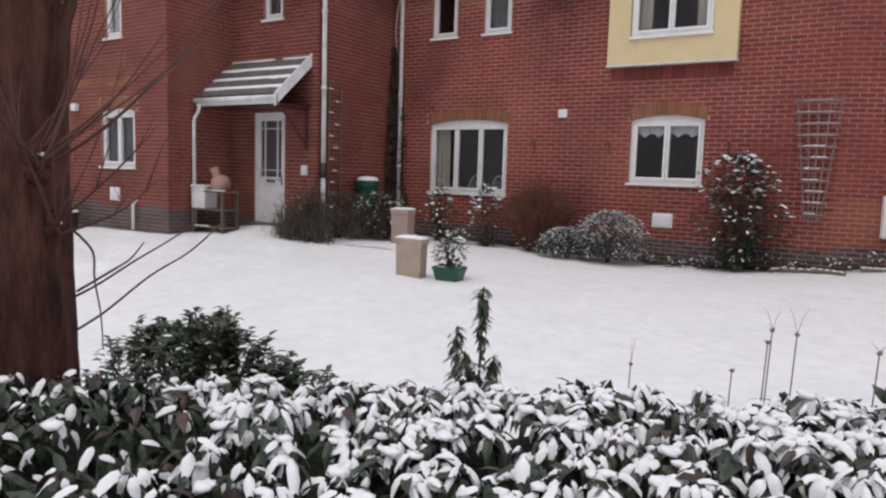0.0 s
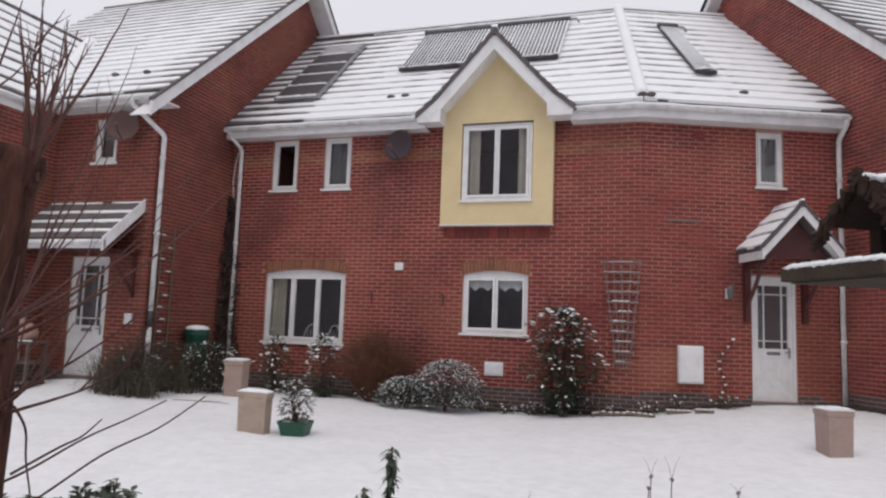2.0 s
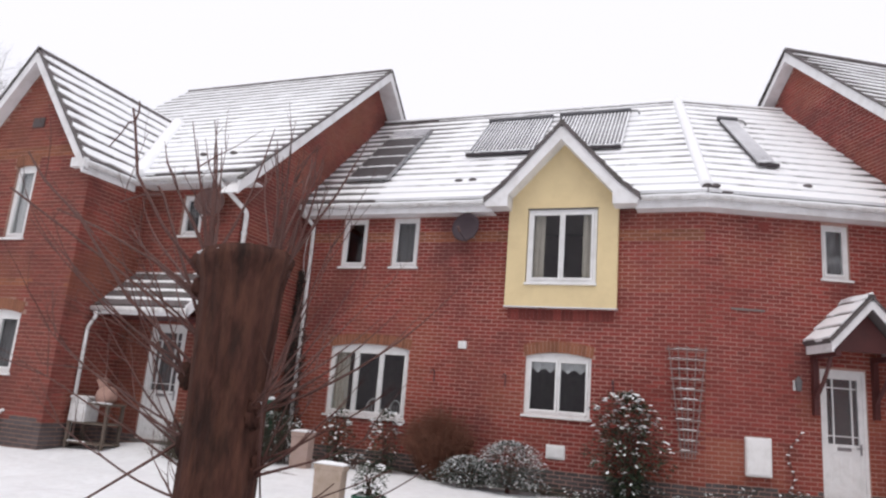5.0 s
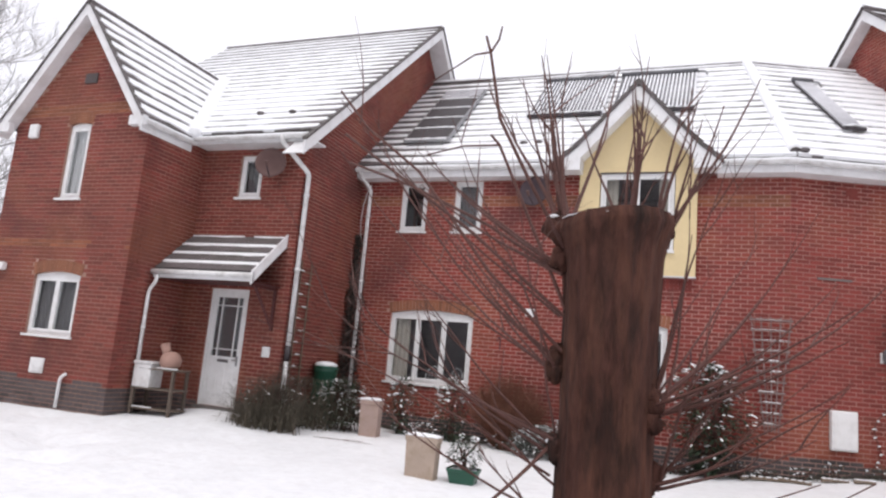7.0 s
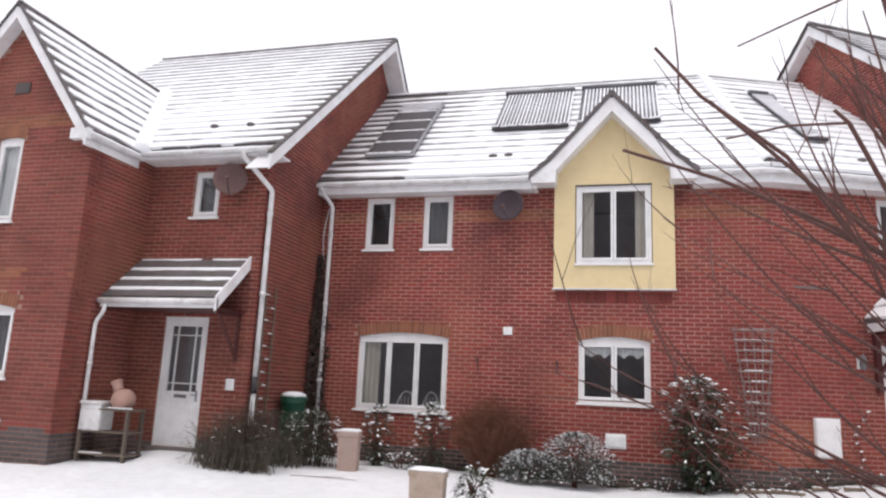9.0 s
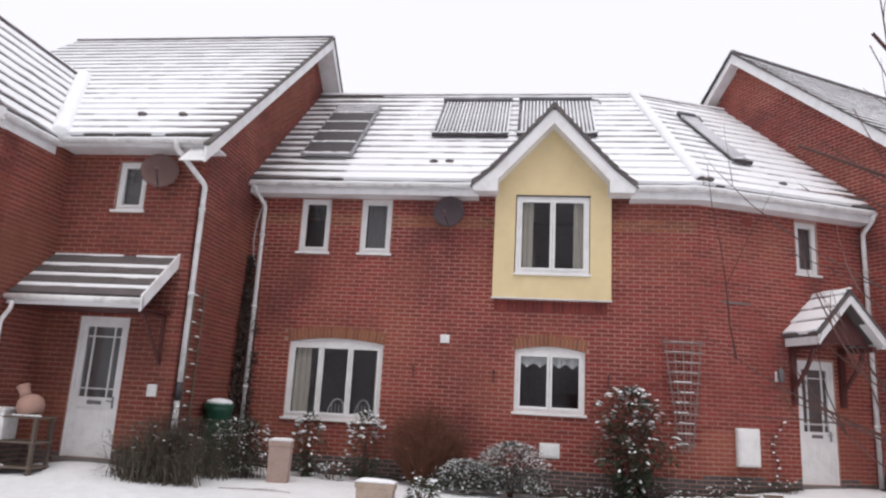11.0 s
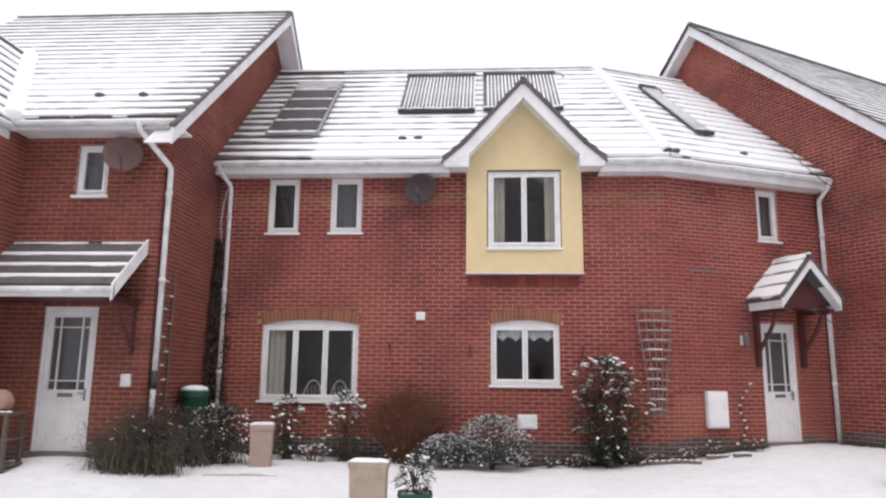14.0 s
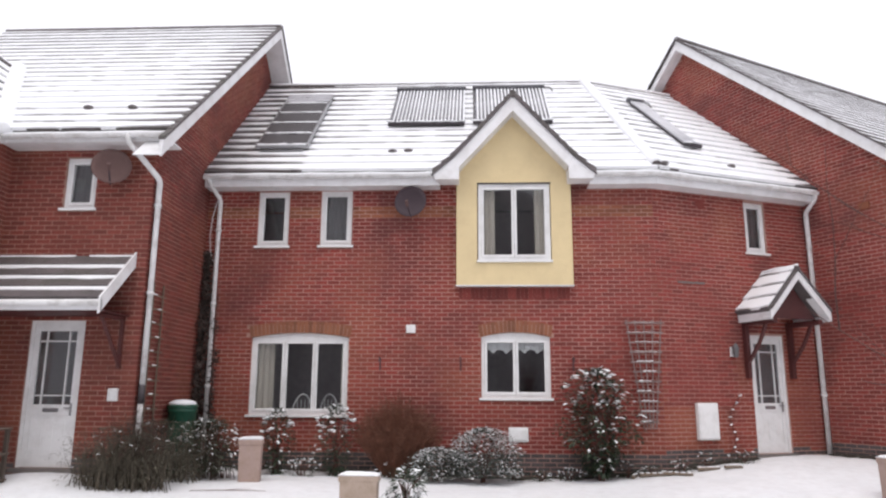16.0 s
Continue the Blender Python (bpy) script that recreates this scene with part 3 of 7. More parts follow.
ridge("ridge_main", "ridge tiles under snow", MAIN(-9.2, LM, 0.03), MAIN(-1.40, LM, 0.03), 0.06, snow=0.9, snow_r=.062, lift=.028)
ridge("ridge_angled", "ridge tiles over the angled roof", SECT(0.63, LM, 0.03), SECT(4.1, LM, 0.03), 0.06, snow_r=.060, lift=.028)
ridge("ridge_hip", "snow-covered hip tiles", MAIN(-0.74, 0.1, 0.03), MAIN(-1.41, LM, 0.03), 0.10, snow=1.4, snow_r=.112, lift=.025)
ridge("ridge_left", "ridge tiles of the neighbouring house", LEFT(-15.6, LEFT_L, 0.03), LEFT(-8.75, LEFT_L, 0.03), 0.06, snow=.6, snow_r=.05, lift=.035)
ridge("ridge_wing", "ridge tiles of the wing roof", WING_R(0, WL, 0.02), WING_R(4.3, WL, 0.02), 0.06, snow=.6, snow_r=.045, lift=.035)
ridge("ridge_right", "ridge tiles of the next house", RIGHT(-0.3, RL, 0.03), RIGHT(14.5, RL, 0.03), 0.065, snow=.6, snow_r=.05, lift=.035)
# valley lining with snow
g = Geo()
va, vb = WING_R(1.27, 0.0, 0.06), WING_R(1.27 + WL * math.sin(PW) / 0.881, WL, 0.06)
m_ = 20
pts = [va.lerp(vb, i / m_) for i in range(m_ + 1)]
g.tube(pts, [0.17 + 0.04 * noise.noise((i * .7, 1, 2)) for i in range(m_ + 1)], 8)
solid("trim_valley", g, SNOW, "snow lying in the roof valley", kind="structure", smooth=True)


# ---- eaves, gutters and bargeboards ----
def eaves(name, label, a, b, inward, over=0.35, deep=0.26):
    """Fascia, soffit, gutter and its snow along a line of eaves."""
    a, b, n = Vector(a), Vector(b), Vector(inward)
    u = (b - a).normalized()
    m = Matrix((u, n, (0, 0, 1))).transposed().to_4x4()
    m.translation = a
    L = (b - a).length
    root = thing(name, label, "", kind="structure")
    part("fascia", Geo().box(0, L, 0.03, 0.055, -deep, -0.03, m), FASCIA, root)
    part("soffit", Geo().box(0, L, 0.056, over + 0.02, -deep - .002, .025 - deep, m), FASCIA, root)
    g = Geo()
    prof = [(0.06 * math.cos(t), 0.06 * math.sin(t)) for t in [math.pi + math.pi * i / 8 for i in range(9)]]
    ring = prof + [(p * 0.85, q * 0.85) for p, q in reversed(prof)]
    k = len(ring)
    vs = [m @ Vector((x, p - 0.035, q - 0.075)) for x in (0, L) for p, q in ring]
    g.add(vs, [tuple(range(k)), tuple(range(2 * k - 1, k - 1, -1))] + [((i + 1) % k, i, i + k, (i + 1) % k + k) for i in range(k)])
    part("gutter", g, PIPE, root, smooth=False)
    s = Geo()
    nn = max(2, int(L / 0.15))
    s.tube([m @ Vector((L * i / nn, -0.015, -0.055 + 0.010 * noise.noise((i * .5, L, 1)))) for i in range(nn + 1)],
           [0.042 + 0.010 * noise.noise((i * 0.4, L, 8)) for i in range(nn + 1)], 8)
    part("gutter_snow", s, SNOW, root, smooth=True)
    return root


eaves("trim_eaves_main_a", "white fascia and gutter holding snow", (-9.18, 10.65, Z_E), (-4.75, 10.65, Z_E), (0, 1, 0))
eaves("trim_eaves_main_b", "white fascia and gutter holding snow", (-1.98, 10.65, Z_E), (KINK + 0.08, 10.65, Z_E), (0, 1, 0))
eaves("trim_eaves_angled", "white fascia and gutter of the angled roof", SO + su * -0.10 + Vector((0, 0, -.004)), SO + su * 3.66 + Vector((0, 0, -.004)), ss)
eaves("trim_eaves_left", "white fascia and gutter of the neighbouring house", (-11.5, 8.25, 5.38), (-8.80, 8.25, 5.38), (0, 1, 0), over=0.43, deep=0.17)
eaves("trim_eaves_wing", "white fascia and gutter of the wing", (-11.5, W_FRONT + 0.05, 5.31), (-11.5, 8.25, 5.31), (-1, 0, 0), over=0.05)
eaves("trim_eaves_right", "white fascia and gutter of the next house", RO + ru * -0.1, RO + ru * 14.0, rs, over=0.33)


def barge(name, label, pts, m, h=0.24, t=0.03, foot=()):
    """A painted bargeboard along a bent line of (x, z) in the frame m, with boxed feet."""
    root = thing(name, label, "", kind="structure")
    for (xa, za), (xb, zb) in zip(pts, pts[1:]):
        part("bargeboard", Geo().prism([(xa, za - h), (xb, zb - h), (xb, zb), (xa, za)] if xb > xa else [(xb, zb - h), (xa, za - h), (xa, za), (xb, zb)], 0, t, m), FASCIA, root)
    for (x0, x1, z0, z1, d) in foot:
        part("boxed_end", Geo().prism([(x0, z0), (x1, z0), (x1, z1), (x0, z1)], -0.002, d, m), FASCIA, root)
    return root


def gable_trim(name, label, m, left, right, apex, h=0.26, under=0.3, tile=0.055):
    """Bargeboards of a gable with a soffit strip behind and a dark row of verge tiles on top. m: frame in the board's plane."""
    root = barge(name, label, [left, apex, right], m, h)
    for (xa, za), (xb, zb) in ((left, apex), (apex, right)):
        part("verge_soffit", Geo().prism([(xa, za - h + .02), (xb, zb - h + .02), (xb, zb - h + .04), (xa, za - h + .04)], 0.031, under, m), FASCIA, root)
        n = max(3, int(math.hypot(xb - xa, zb - za) / 0.32))
        for i in range(n):
            p, q = i / n, (i + 1.06) / n
            if zb < za:
                p, q = (i - 0.06) / n, (i + 1) / n
            xs, xe = xa + (xb - xa) * p, xa + (xb - xa) * q
            z0_, z1_ = za + (zb - za) * p, za + (zb - za) * q
            up = (tile, tile - 0.02) if zb > za else (tile - 0.02, tile)
            part("verge_tile", Geo().prism([(xs, z0_ + 0.002), (xe, z1_ + 0.002), (xe, z1_ + up[1]), (xs, z0_ + up[0])], -0.03, 0.07, m), TILE, root)
    return root


# left house gable, its own frame 0.35 m in front of the wall
gl_m = pose(-8.75, 8.25, 0, 0, 0, 90)
gable_trim("trim_gable_left", "white bargeboards of the neighbouring gable", gl_m, (-0.32, 5.10), (10.6, 5.4), (5.30, 10.05), under=0.44, tile=.06)
part("boxed_end", Geo().prism([(-0.30, 4.99), (0.02, 5.12), (0.02, 5.40), (-0.30, 5.12)], -0.01, 0.06, gl_m), FASCIA, bpy.data.objects["trim_gable_left"])
# wing gable
gw_m = pose(0, W_FRONT, 0)
gable_trim("trim_gable_wing", "white bargeboards of the wing gable", gw_m, (-15.12, 5.28), (-11.48, 5.28), (-13.3, 7.68), under=0.24, tile=.06)
for s_ in (-15.15, -11.78):
    part("boxed_end", Geo().box(s_, s_ + 0.33, -0.01, 0.10, 5.13, 5.31, gw_m), FASCIA, bpy.data.objects["trim_gable_wing"])
# right house gable; its frame runs towards the camera, so the front foot is on the right
gr_m = W_RGABLE @ pose(0, -0.3, 0)
gable_trim("trim_gable_right", "white bargeboards of the next gable", gr_m, (-9.9, 5.4), (0.33, 5.42), (-4.78, 10.12), under=0.29, tile=.05)
part("boxed_end", Geo().prism([(-0.06, 5.33), (0.35, 5.12), (0.35, 5.25), (-0.06, 5.64)], -0.01, 0.10, gr_m), FASCIA, bpy.data.objects["trim_gable_right"])


# ---- the yellow bay with its own gable ----
BAY = pose(0, 10.85, 0)
bay = thing("bay_gable", "yellow rendered upper bay with white gable boards", "bay window", kind="structure")
ax, rise_ = -3.38, 1.03
bay_z = lambda x: 6.60 - rise_ * abs(x - ax)
for a, b, z0, z1f in ((-4.435, -4.05, 3.340, None), (-4.05, -2.685, 3.340, 3.79), (-2.685, -2.305, 3.340, None)):
    poly = [(a, z0), (b, z0), (b, z1f or bay_z(b)), (a, z1f or bay_z(a))]
    part("render_panel", Geo().prism(poly, 0, 0.148, BAY), RENDER, bay)
part("render_panel", Geo().prism([(-4.05, 5.26), (-2.685, 5.26), (-2.685, bay_z(-2.685)), (ax, bay_z(ax)), (-4.05, bay_z(-4.05))], 0, 0.148, BAY), RENDER, bay)
part("lower_bead", Geo().box(-4.45, -2.29, -0.012, 0.148, 3.320, 3.339, BAY), FASCIA, bay)
dm = pose(0, 10.48, 0)
tr = thing("trim_gable_bay", "white bargeboards with flared feet over the yellow bay", "", kind="structure")
for sg in (-1, 1):
    X = lambda d: ax + sg * d
    fix = lambda poly: poly if sg > 0 else poly[::-1]
    board = [(X(0), 6.565), (X(1.0), 5.47), (X(1.085), 5.66), (X(0), 6.86)]
    part("bargeboard", Geo().prism(fix(board), 0, .03, dm), FASCIA, tr)
    footp = [(X(1.003), 5.235), (X(1.44), 5.235), (X(1.48), 5.32), (X(1.085), 5.658), (X(1.0), 5.468)]
    part("boxed_end", Geo().prism(fix(footp), -.004, .37, dm), FASCIA, tr)
    part("verge_soffit", Geo().prism(fix([(X(0), 6.58), (X(1.0), 5.49), (X(1.0), 5.515), (X(0), 6.605)]), .031, .37, dm), FASCIA, tr)
    n = 9
    for i in range(n):
        def at_line(f):
            f = min(1.0, f) * 1.49
            if f < 1.085:
                return f, 6.86 + (5.66 - 6.86) * f / 1.085
            return f, 5.66 + (5.315 - 5.66) * (f - 1.085) / .405
        p, q = at_line(i / n - .01 if i else 0), at_line((i + 1) / n)
        poly = [(X(p[0]), p[1] + .002), (X(q[0]), q[1] + .002), (X(q[0]), q[1] + .125), (X(p[0]), p[1] + .085)]
        part("verge_tile", Geo().prism(fix(poly), -.035, .12, dm), TILE, tr)
PD = math.atan(1.07)
DL = 1.49 / math.cos(PD)
roof_plane("roof_bay_left", "small snowy roof slope of the bay", (-4.87, 10.5, 5.32), (0, 1, 0), (1, 0, 0), PD, DL, lambda v: 0.0, lambda v: 0.1 + v * math.sin(PD) / 0.92, lambda u, v: 0.9 if u > 0.25 else 0.2, seed=7)
roof_plane("roof_bay_right", "small snowy roof slope of the bay", (-1.89, 10.5, 5.32), (0, 1, 0), (-1, 0, 0), PD, DL, lambda v: 0.0, lambda v: 0.1 + v * math.sin(PD) / 0.92, lambda u, v: 0.9 if u > 0.25 else 0.2, seed=8)
ridge("ridge_bay", "ridge tiles of the bay roof", (ax, 10.46, 6.90), (ax, 12.15, 6.90), 0.07, snow=0)


# ---- windows ----
def window(name, label, m, o, lights, arched=0.0, set_back=0.05, sill=True, curtain=None, thick=0.06):
    """A white casement window in its opening o: outer frame, mullions, sashes, panes, sill, curtains and grey backings
    behind.
    """
    x0, x1, z0, z1 = o[:4]
    root = thing(name, label, "", kind="structure")
    f, y0, y1 = 0.055, set_back, set_back + thick
    g = Geo()
    zl = z1 - arched
    g.box(x0, x0 + f, y0, y1, z0, zl - f, m).box(x1 - f, x1, y0, y1, z0, zl - f, m).box(x0 + f, x1 - f, y0, y1, z0, z0 + f, m)
    n = 12
    c, hw = (x0 + x1) / 2, (x1 - x0) / 2
    topz = lambda x: zl + arched * (1 - ((x - c) / hw) ** 2)
    for i in range(n):
        a, b = x0 + i * 2 * hw / n, x0 + (i + 1) * 2 * hw / n
        g.prism([(a, zl - f), (b, zl - f), (b, topz(b) + 0.004), (a, topz(a) + 0.004)], y0, y1, m)
    part("window_frame", g, UPVC, root)
    w = (x1 - x0 - 2 * f) / lights
    for i in range(lights):
        a, b = x0 + f + i * w, x0 + f + (i + 1) * w
        s = 0.048
        g = Geo()
        yy0, yy1 = y0 - 0.014, y1 - 0.01
        g.box(a + .004, a + s, yy0, yy1, z0 + f, zl - f, m).box(b - s, b - .004, yy0, yy1, z0 + f, zl - f, m)
        g.box(a + s, b - s, yy0, yy1, z0 + f, z0 + f + s, m).box(a + s, b - s, yy0, yy1, zl - f - s, zl - f, m)
        sash = part("sash", g, UPVC, root, bevel=0.004)
        pane = part("pane", Geo().box(a + s - .004, b - s + .004, y0 + 0.018, y0 + 0.026, z0 + f + s - .004, zl - f - s + .004, m), GLASS, sash)
        pane.visible_shadow = False
    if sill:
        part("window_sill", Geo().prism([(x0 - 0.04, z0 - 0.045), (x1 + 0.04, z0 - 0.045), (x1 + 0.04, z0 - 0.002), (x0 - 0.04, z0 - 0.002)], -0.05, y1, m), UPVC, root, bevel=0.006)
    for (ca, cb, cz0, cz1, mt, nm) in curtain or ():
        g = Geo()
        k = max(8, int((cb - ca) / 0.0125))
        pts = [(ca + (cb - ca) * i / k, 0.145 + 0.010 * math.sin(i * 0.75) + 0.006 * math.sin(i * 0.31)) for i in range(k + 1)]
        vs = [m @ Vector((x, y + d, z)) for d in (0, 0.006) for z in (cz0, cz1) for x, y in pts]
        r = k + 1
        fs = [(i, i + 1, r + i + 1, r + i) for i in range(k)] + [(2 * r + i + 1, 2 * r + i, 3 * r + i, 3 * r + i + 1) for i in range(k)]
        g.add(vs, fs)
        part(nm, g, mt, root, smooth=True)
    return root


window("window_1", "white three-light casement window with arched head", W_MAIN, WIN3, 3, 0.09, curtain=[(-8.15, -7.80, 1.04, 2.40, CURTAIN, "curtain"), (-6.56, -6.46, 1.04, 2.40, CURTAIN, "curtain")])
window("window_2", "white two-light casement window with scalloped pelmet", W_MAIN, WIN2, 2, 0.08)
window("window_3", "narrow white upper window", W_MAIN, WINA, 1)
# windows 4, 6, 7: grey sheets added so the glass reads dim grey
window("window_4", "narrow white upper window", W_MAIN, WINB, 1, curtain=[(-6.97, -6.47, 4.16, 5.1, DIM_GREY, "curtain_lining")])
window("window_5", "white two-light window in the yellow bay", pose(0, 10.85, 0), DORM, 2, set_back=0.03, sill=False,
       curtain=[(-3.98, -3.72, 3.85, 5.2, CURTAIN, "curtain"), (-2.98, -2.76, 3.85, 5.2, CURTAIN, "curtain")])
part("window_sill", Geo().box(-4.06, -2.67, -0.045, 0.05, 3.755, 3.798, BAY), UPVC, bpy.data.objects["window_5"], bevel=0.006)
part("lead_flashing", Geo().box(-4.05, -2.68, -0.010, 0.02, 5.252, 5.275, BAY), PVDARK, bpy.data.objects["window_5"])
window("window_6", "narrow white window above the porch", W_SECT, SWIN, 1, curtain=[(2.18, 2.59, 4.17, 5.05, DIM_GREY, "curtain_lining")])
window("window_7", "small white window beside a satellite dish", W_LFRONT, LWIN, 1, curtain=[(-10.59, -10.17, 4.29, 5.03, DIM_GREY, "curtain_lining")])
window("window_8", "tall white window with arched head", W_WING, GUP, 1, 0.05, curtain=[(-13.45, -13.0, 3.9, 5.2, NET, "net_curtain")])
window("window_9", "white two-light window with arched head", W_WING, GLO, 2, 0.07, curtain=[(-13.66, -12.62, 1.37, 2.35, DIM_GREY, "blind")])
window("window_10", "white two-light upper window", W_RFRONT, RUW, 2, curtain=[(1.7, 2.87, 4.32, 5.17, NET, "net_curtain")])
window("window_11", "white window in the lean-to", W_RLEAN, RLO, 2)
# dining chairs seen through the three-light window
for x, y, rz in ((-7.36, 11.62, 14), (-6.78, 11.66, -12)):
    t = thing("dining_chair", "pale painted spindle-back dining chair inside the window", "chair", pose(x, y, .15, 0, 0, rz), group="dining chairs")
    part("seat", Geo().box(-.2, .2, -.2, .2, .44, .47), NET, t, bevel=.01)
    for px in (-.17, .17):
        part("leg", Geo().tube([(px, -.17, 0), (px, -.17, .44)], .018, 6), NET, t)
        part("leg", Geo().tube([(px, .17, 0), (px, .17, .44)], .018, 6), NET, t)
    pts = [(.2 * math.cos(a), -.19, .72 + .50 * math.sin(a)) if math.sin(a) > 0 else (.2 * math.cos(a), -.19, .72) for a in [math.pi * i / 10 for i in range(11)]]
    part("back_rail", Geo().tube([(.19, -.19, .47)] + pts + [(-.19, -.19, .47)], .017, 6), NET, t)
    for px in (-.1, -.03, .04, .11):
        part("spindle", Geo().tube([(px * .8, -.19, .47), (px, -.19, 1.12)], .009, 5), NET, t)
# soldier course below the bay
sb = mesh_of("soldier_brick", Geo().box(-.0325, .0325, -.014, .05, -.1, .1), SOLDIER)
for i in range(27):
    ob = new("soldier_brick", sb)
    ob.parent = main_wall
    ob.matrix_basis = pose(-4.36 + i * .0755, 11.0, 3.20)
# scalloped pelmets behind the two-light window
for c0, c1 in ((-3.89, -3.41), (-3.32, -2.84)):
    g = Geo()
    k = 24
    vs, fs = [], []
    for d in (0, 0.005):
        for i in range(k + 1):
            x = c0 + (c1 - c0) * i / k
            y = 11.0 + 0.125 + 0.004 * math.sin(i * 0.9) + d
            low = 2.11 + 0.075 * abs(math.sin(math.pi * ((i / k) * 2 + .5)))
            vs += [Vector((x, y, low)), Vector((x, y, 2.36))]
    r = 2 * (k + 1)
    for i in range(k):
        fs += [(2 * i, 2 * i + 2, 2 * i + 3, 2 * i + 1), (r + 2 * i + 1, r + 2 * i + 3, r + 2 * i + 2, r + 2 * i)]
    part("pelmet", g.add(vs, fs), NET, bpy.data.objects["window_2"], "pale scalloped pelmet", smooth=True)


# ---- doors ----
def door(name, label, m, o, hinge=1):
    """A white panelled front door, its upper half glazed with small margin panes."""
    x0, x1, z0, z1 = o[:4]
    root = thing(name, label, "", kind="structure")
    g = Geo().box(x0, x0 + .055, 0.03, 0.10, z0, z1, m).box(x1 - .055, x1, 0.03, 0.10, z0, z1, m).box(x0 + .055, x1 - .055, 0.03, 0.10, z1 - .055, z1, m)
    part("door_frame", g, UPVC, root)
    part("threshold", Geo().box(x0 - 0.05, x1 + 0.05, -0.06, 0.10, z0 - 0.06, z0 - 0.002, m), STONE, root)
    a, b, c, d = x0 + .058, x1 - .058, z0 + .004, z1 - .058
    w, h = b - a, d - c
    st = 0.11 * w
    gz0, gz1 = c + h * 0.43, d - 0.10
    g = Geo()
    g.box(a, a + st, .045, .09, c, d, m).box(b - st, b, .045, .09, c, d, m).box(a + st, b - st, .045, .09, gz1, d, m)
    g.box(a + st, b - st, .045, .09, gz0 - 0.16, gz0, m).box(a + st, b - st, .045, .09, c, c + 0.18, m)
    g.box(a + st, b - st, .058, .08, c + .18, gz0 - .16, m)
    leaf = part("door_leaf", g, UPVC, root, bevel=0.003)
    for i in range(3):
        xa = a + st + (b - a - 2 * st) * (0.08 + i * 0.30)
        part("raised_panel", Geo().box(xa, xa + (b - a - 2 * st) * 0.24, .05, .07, c + .24, gz0 - .22, m), UPVC, leaf, bevel=0.006)
    g = Geo()
    gx0, gx1 = a + st, b - st
    for fx in (0.2, 0.8):
        x = gx0 + (gx1 - gx0) * fx
        g.box(x - .010, x + .010, .048, .086, gz0, gz1, m)
    for fz in (0.12, 0.86):
        z = gz0 + (gz1 - gz0) * fz
        g.box(gx0, gx1, .049, .085, z - .010, z + .010, m)
    part("glazing_bars", g, UPVC, leaf)
    part("pane", Geo().box(gx0, gx1, .066, .072, gz0, gz1, m), GLASS, leaf).visible_shadow = False
    part("letter_plate", Geo().box((a + b) / 2 - 0.12, (a + b) / 2 + 0.12, .036, .05, gz0 - 0.11, gz0 - 0.05, m), METAL, leaf, bevel=0.004)
    hx = b - 0.06 if hinge > 0 else a + 0.06
    part("door_handle", Geo().box(hx - .015, hx + .015, .03, .05, gz0 - .16, gz0 + .02, m).box(hx - .09, hx + .01, .0, .022, gz0 - .06, gz0 - .04, m), METAL, leaf, bevel=0.003)
    part("obscure_pane", Geo().box(gx0 + .005, gx1 - .005, .078, .083, gz0 + .005, gz1 - .005, m), DIM_GREY, leaf)
    return root


door("door_1", "white front door with small glazed panes", W_LFRONT, DOOR1)
door("door_2", "white front door with small glazed panes under a gabled porch", W_SECT, DOOR2)

# ---- lean-to porch of the neighbouring house ----
pl = thing("porch_left", "tiled lean-to porch roof with melting snow stripes", "porch", kind="structure")
roof_plane("roof_porch", "small tiled porch roof with stripes of snow", (0, 7.80, 2.69), (1, 0, 0), (0, 1, 0), math.atan(0.89), 0.89 / math.cos(math.atan(0.89)),
           lambda v: -11.53, lambda v: -9.385, lambda u, v: 0.24 - .12 * (v > .8), seed=11, pitch_v=0.30, split=True, rough=.4)
part("fascia", Geo().box(-11.53, -9.35, 7.78, 7.81, 2.53, 2.68), FASCIA, pl)
part("gutter", Geo().tube([(-11.53, 7.74, 2.63), (-9.37, 7.74, 2.63)], 0.05, 10), PIPE, pl, smooth=True)
pe = pose(-9.35, 7.80, 0, 0, 0, 90)
part("side_board", Geo().prism([(-0.05, 2.48), (0.88, 3.30), (0.88, 3.54), (-0.05, 2.715)], 0.0, 0.03, pe), FASCIA, pl)
part("porch_ceiling", Geo().box(-11.53, -9.37, 7.82, 8.67, 2.53, 2.545), STAINED, pl)
g = Geo()
g.tube([(-9.46, 8.64, 2.49), (-9.46, 7.94, 2.49)], 0.035, 4).tube([(-9.46, 8.64, 2.49), (-9.46, 8.64, 1.75)], 0.035, 4).tube([(-9.46, 8.03, 2.47), (-9.46, 8.62, 1.83)], 0.03, 4)
part("bracket", g, STAINED, pl, "dark red timber bracket")

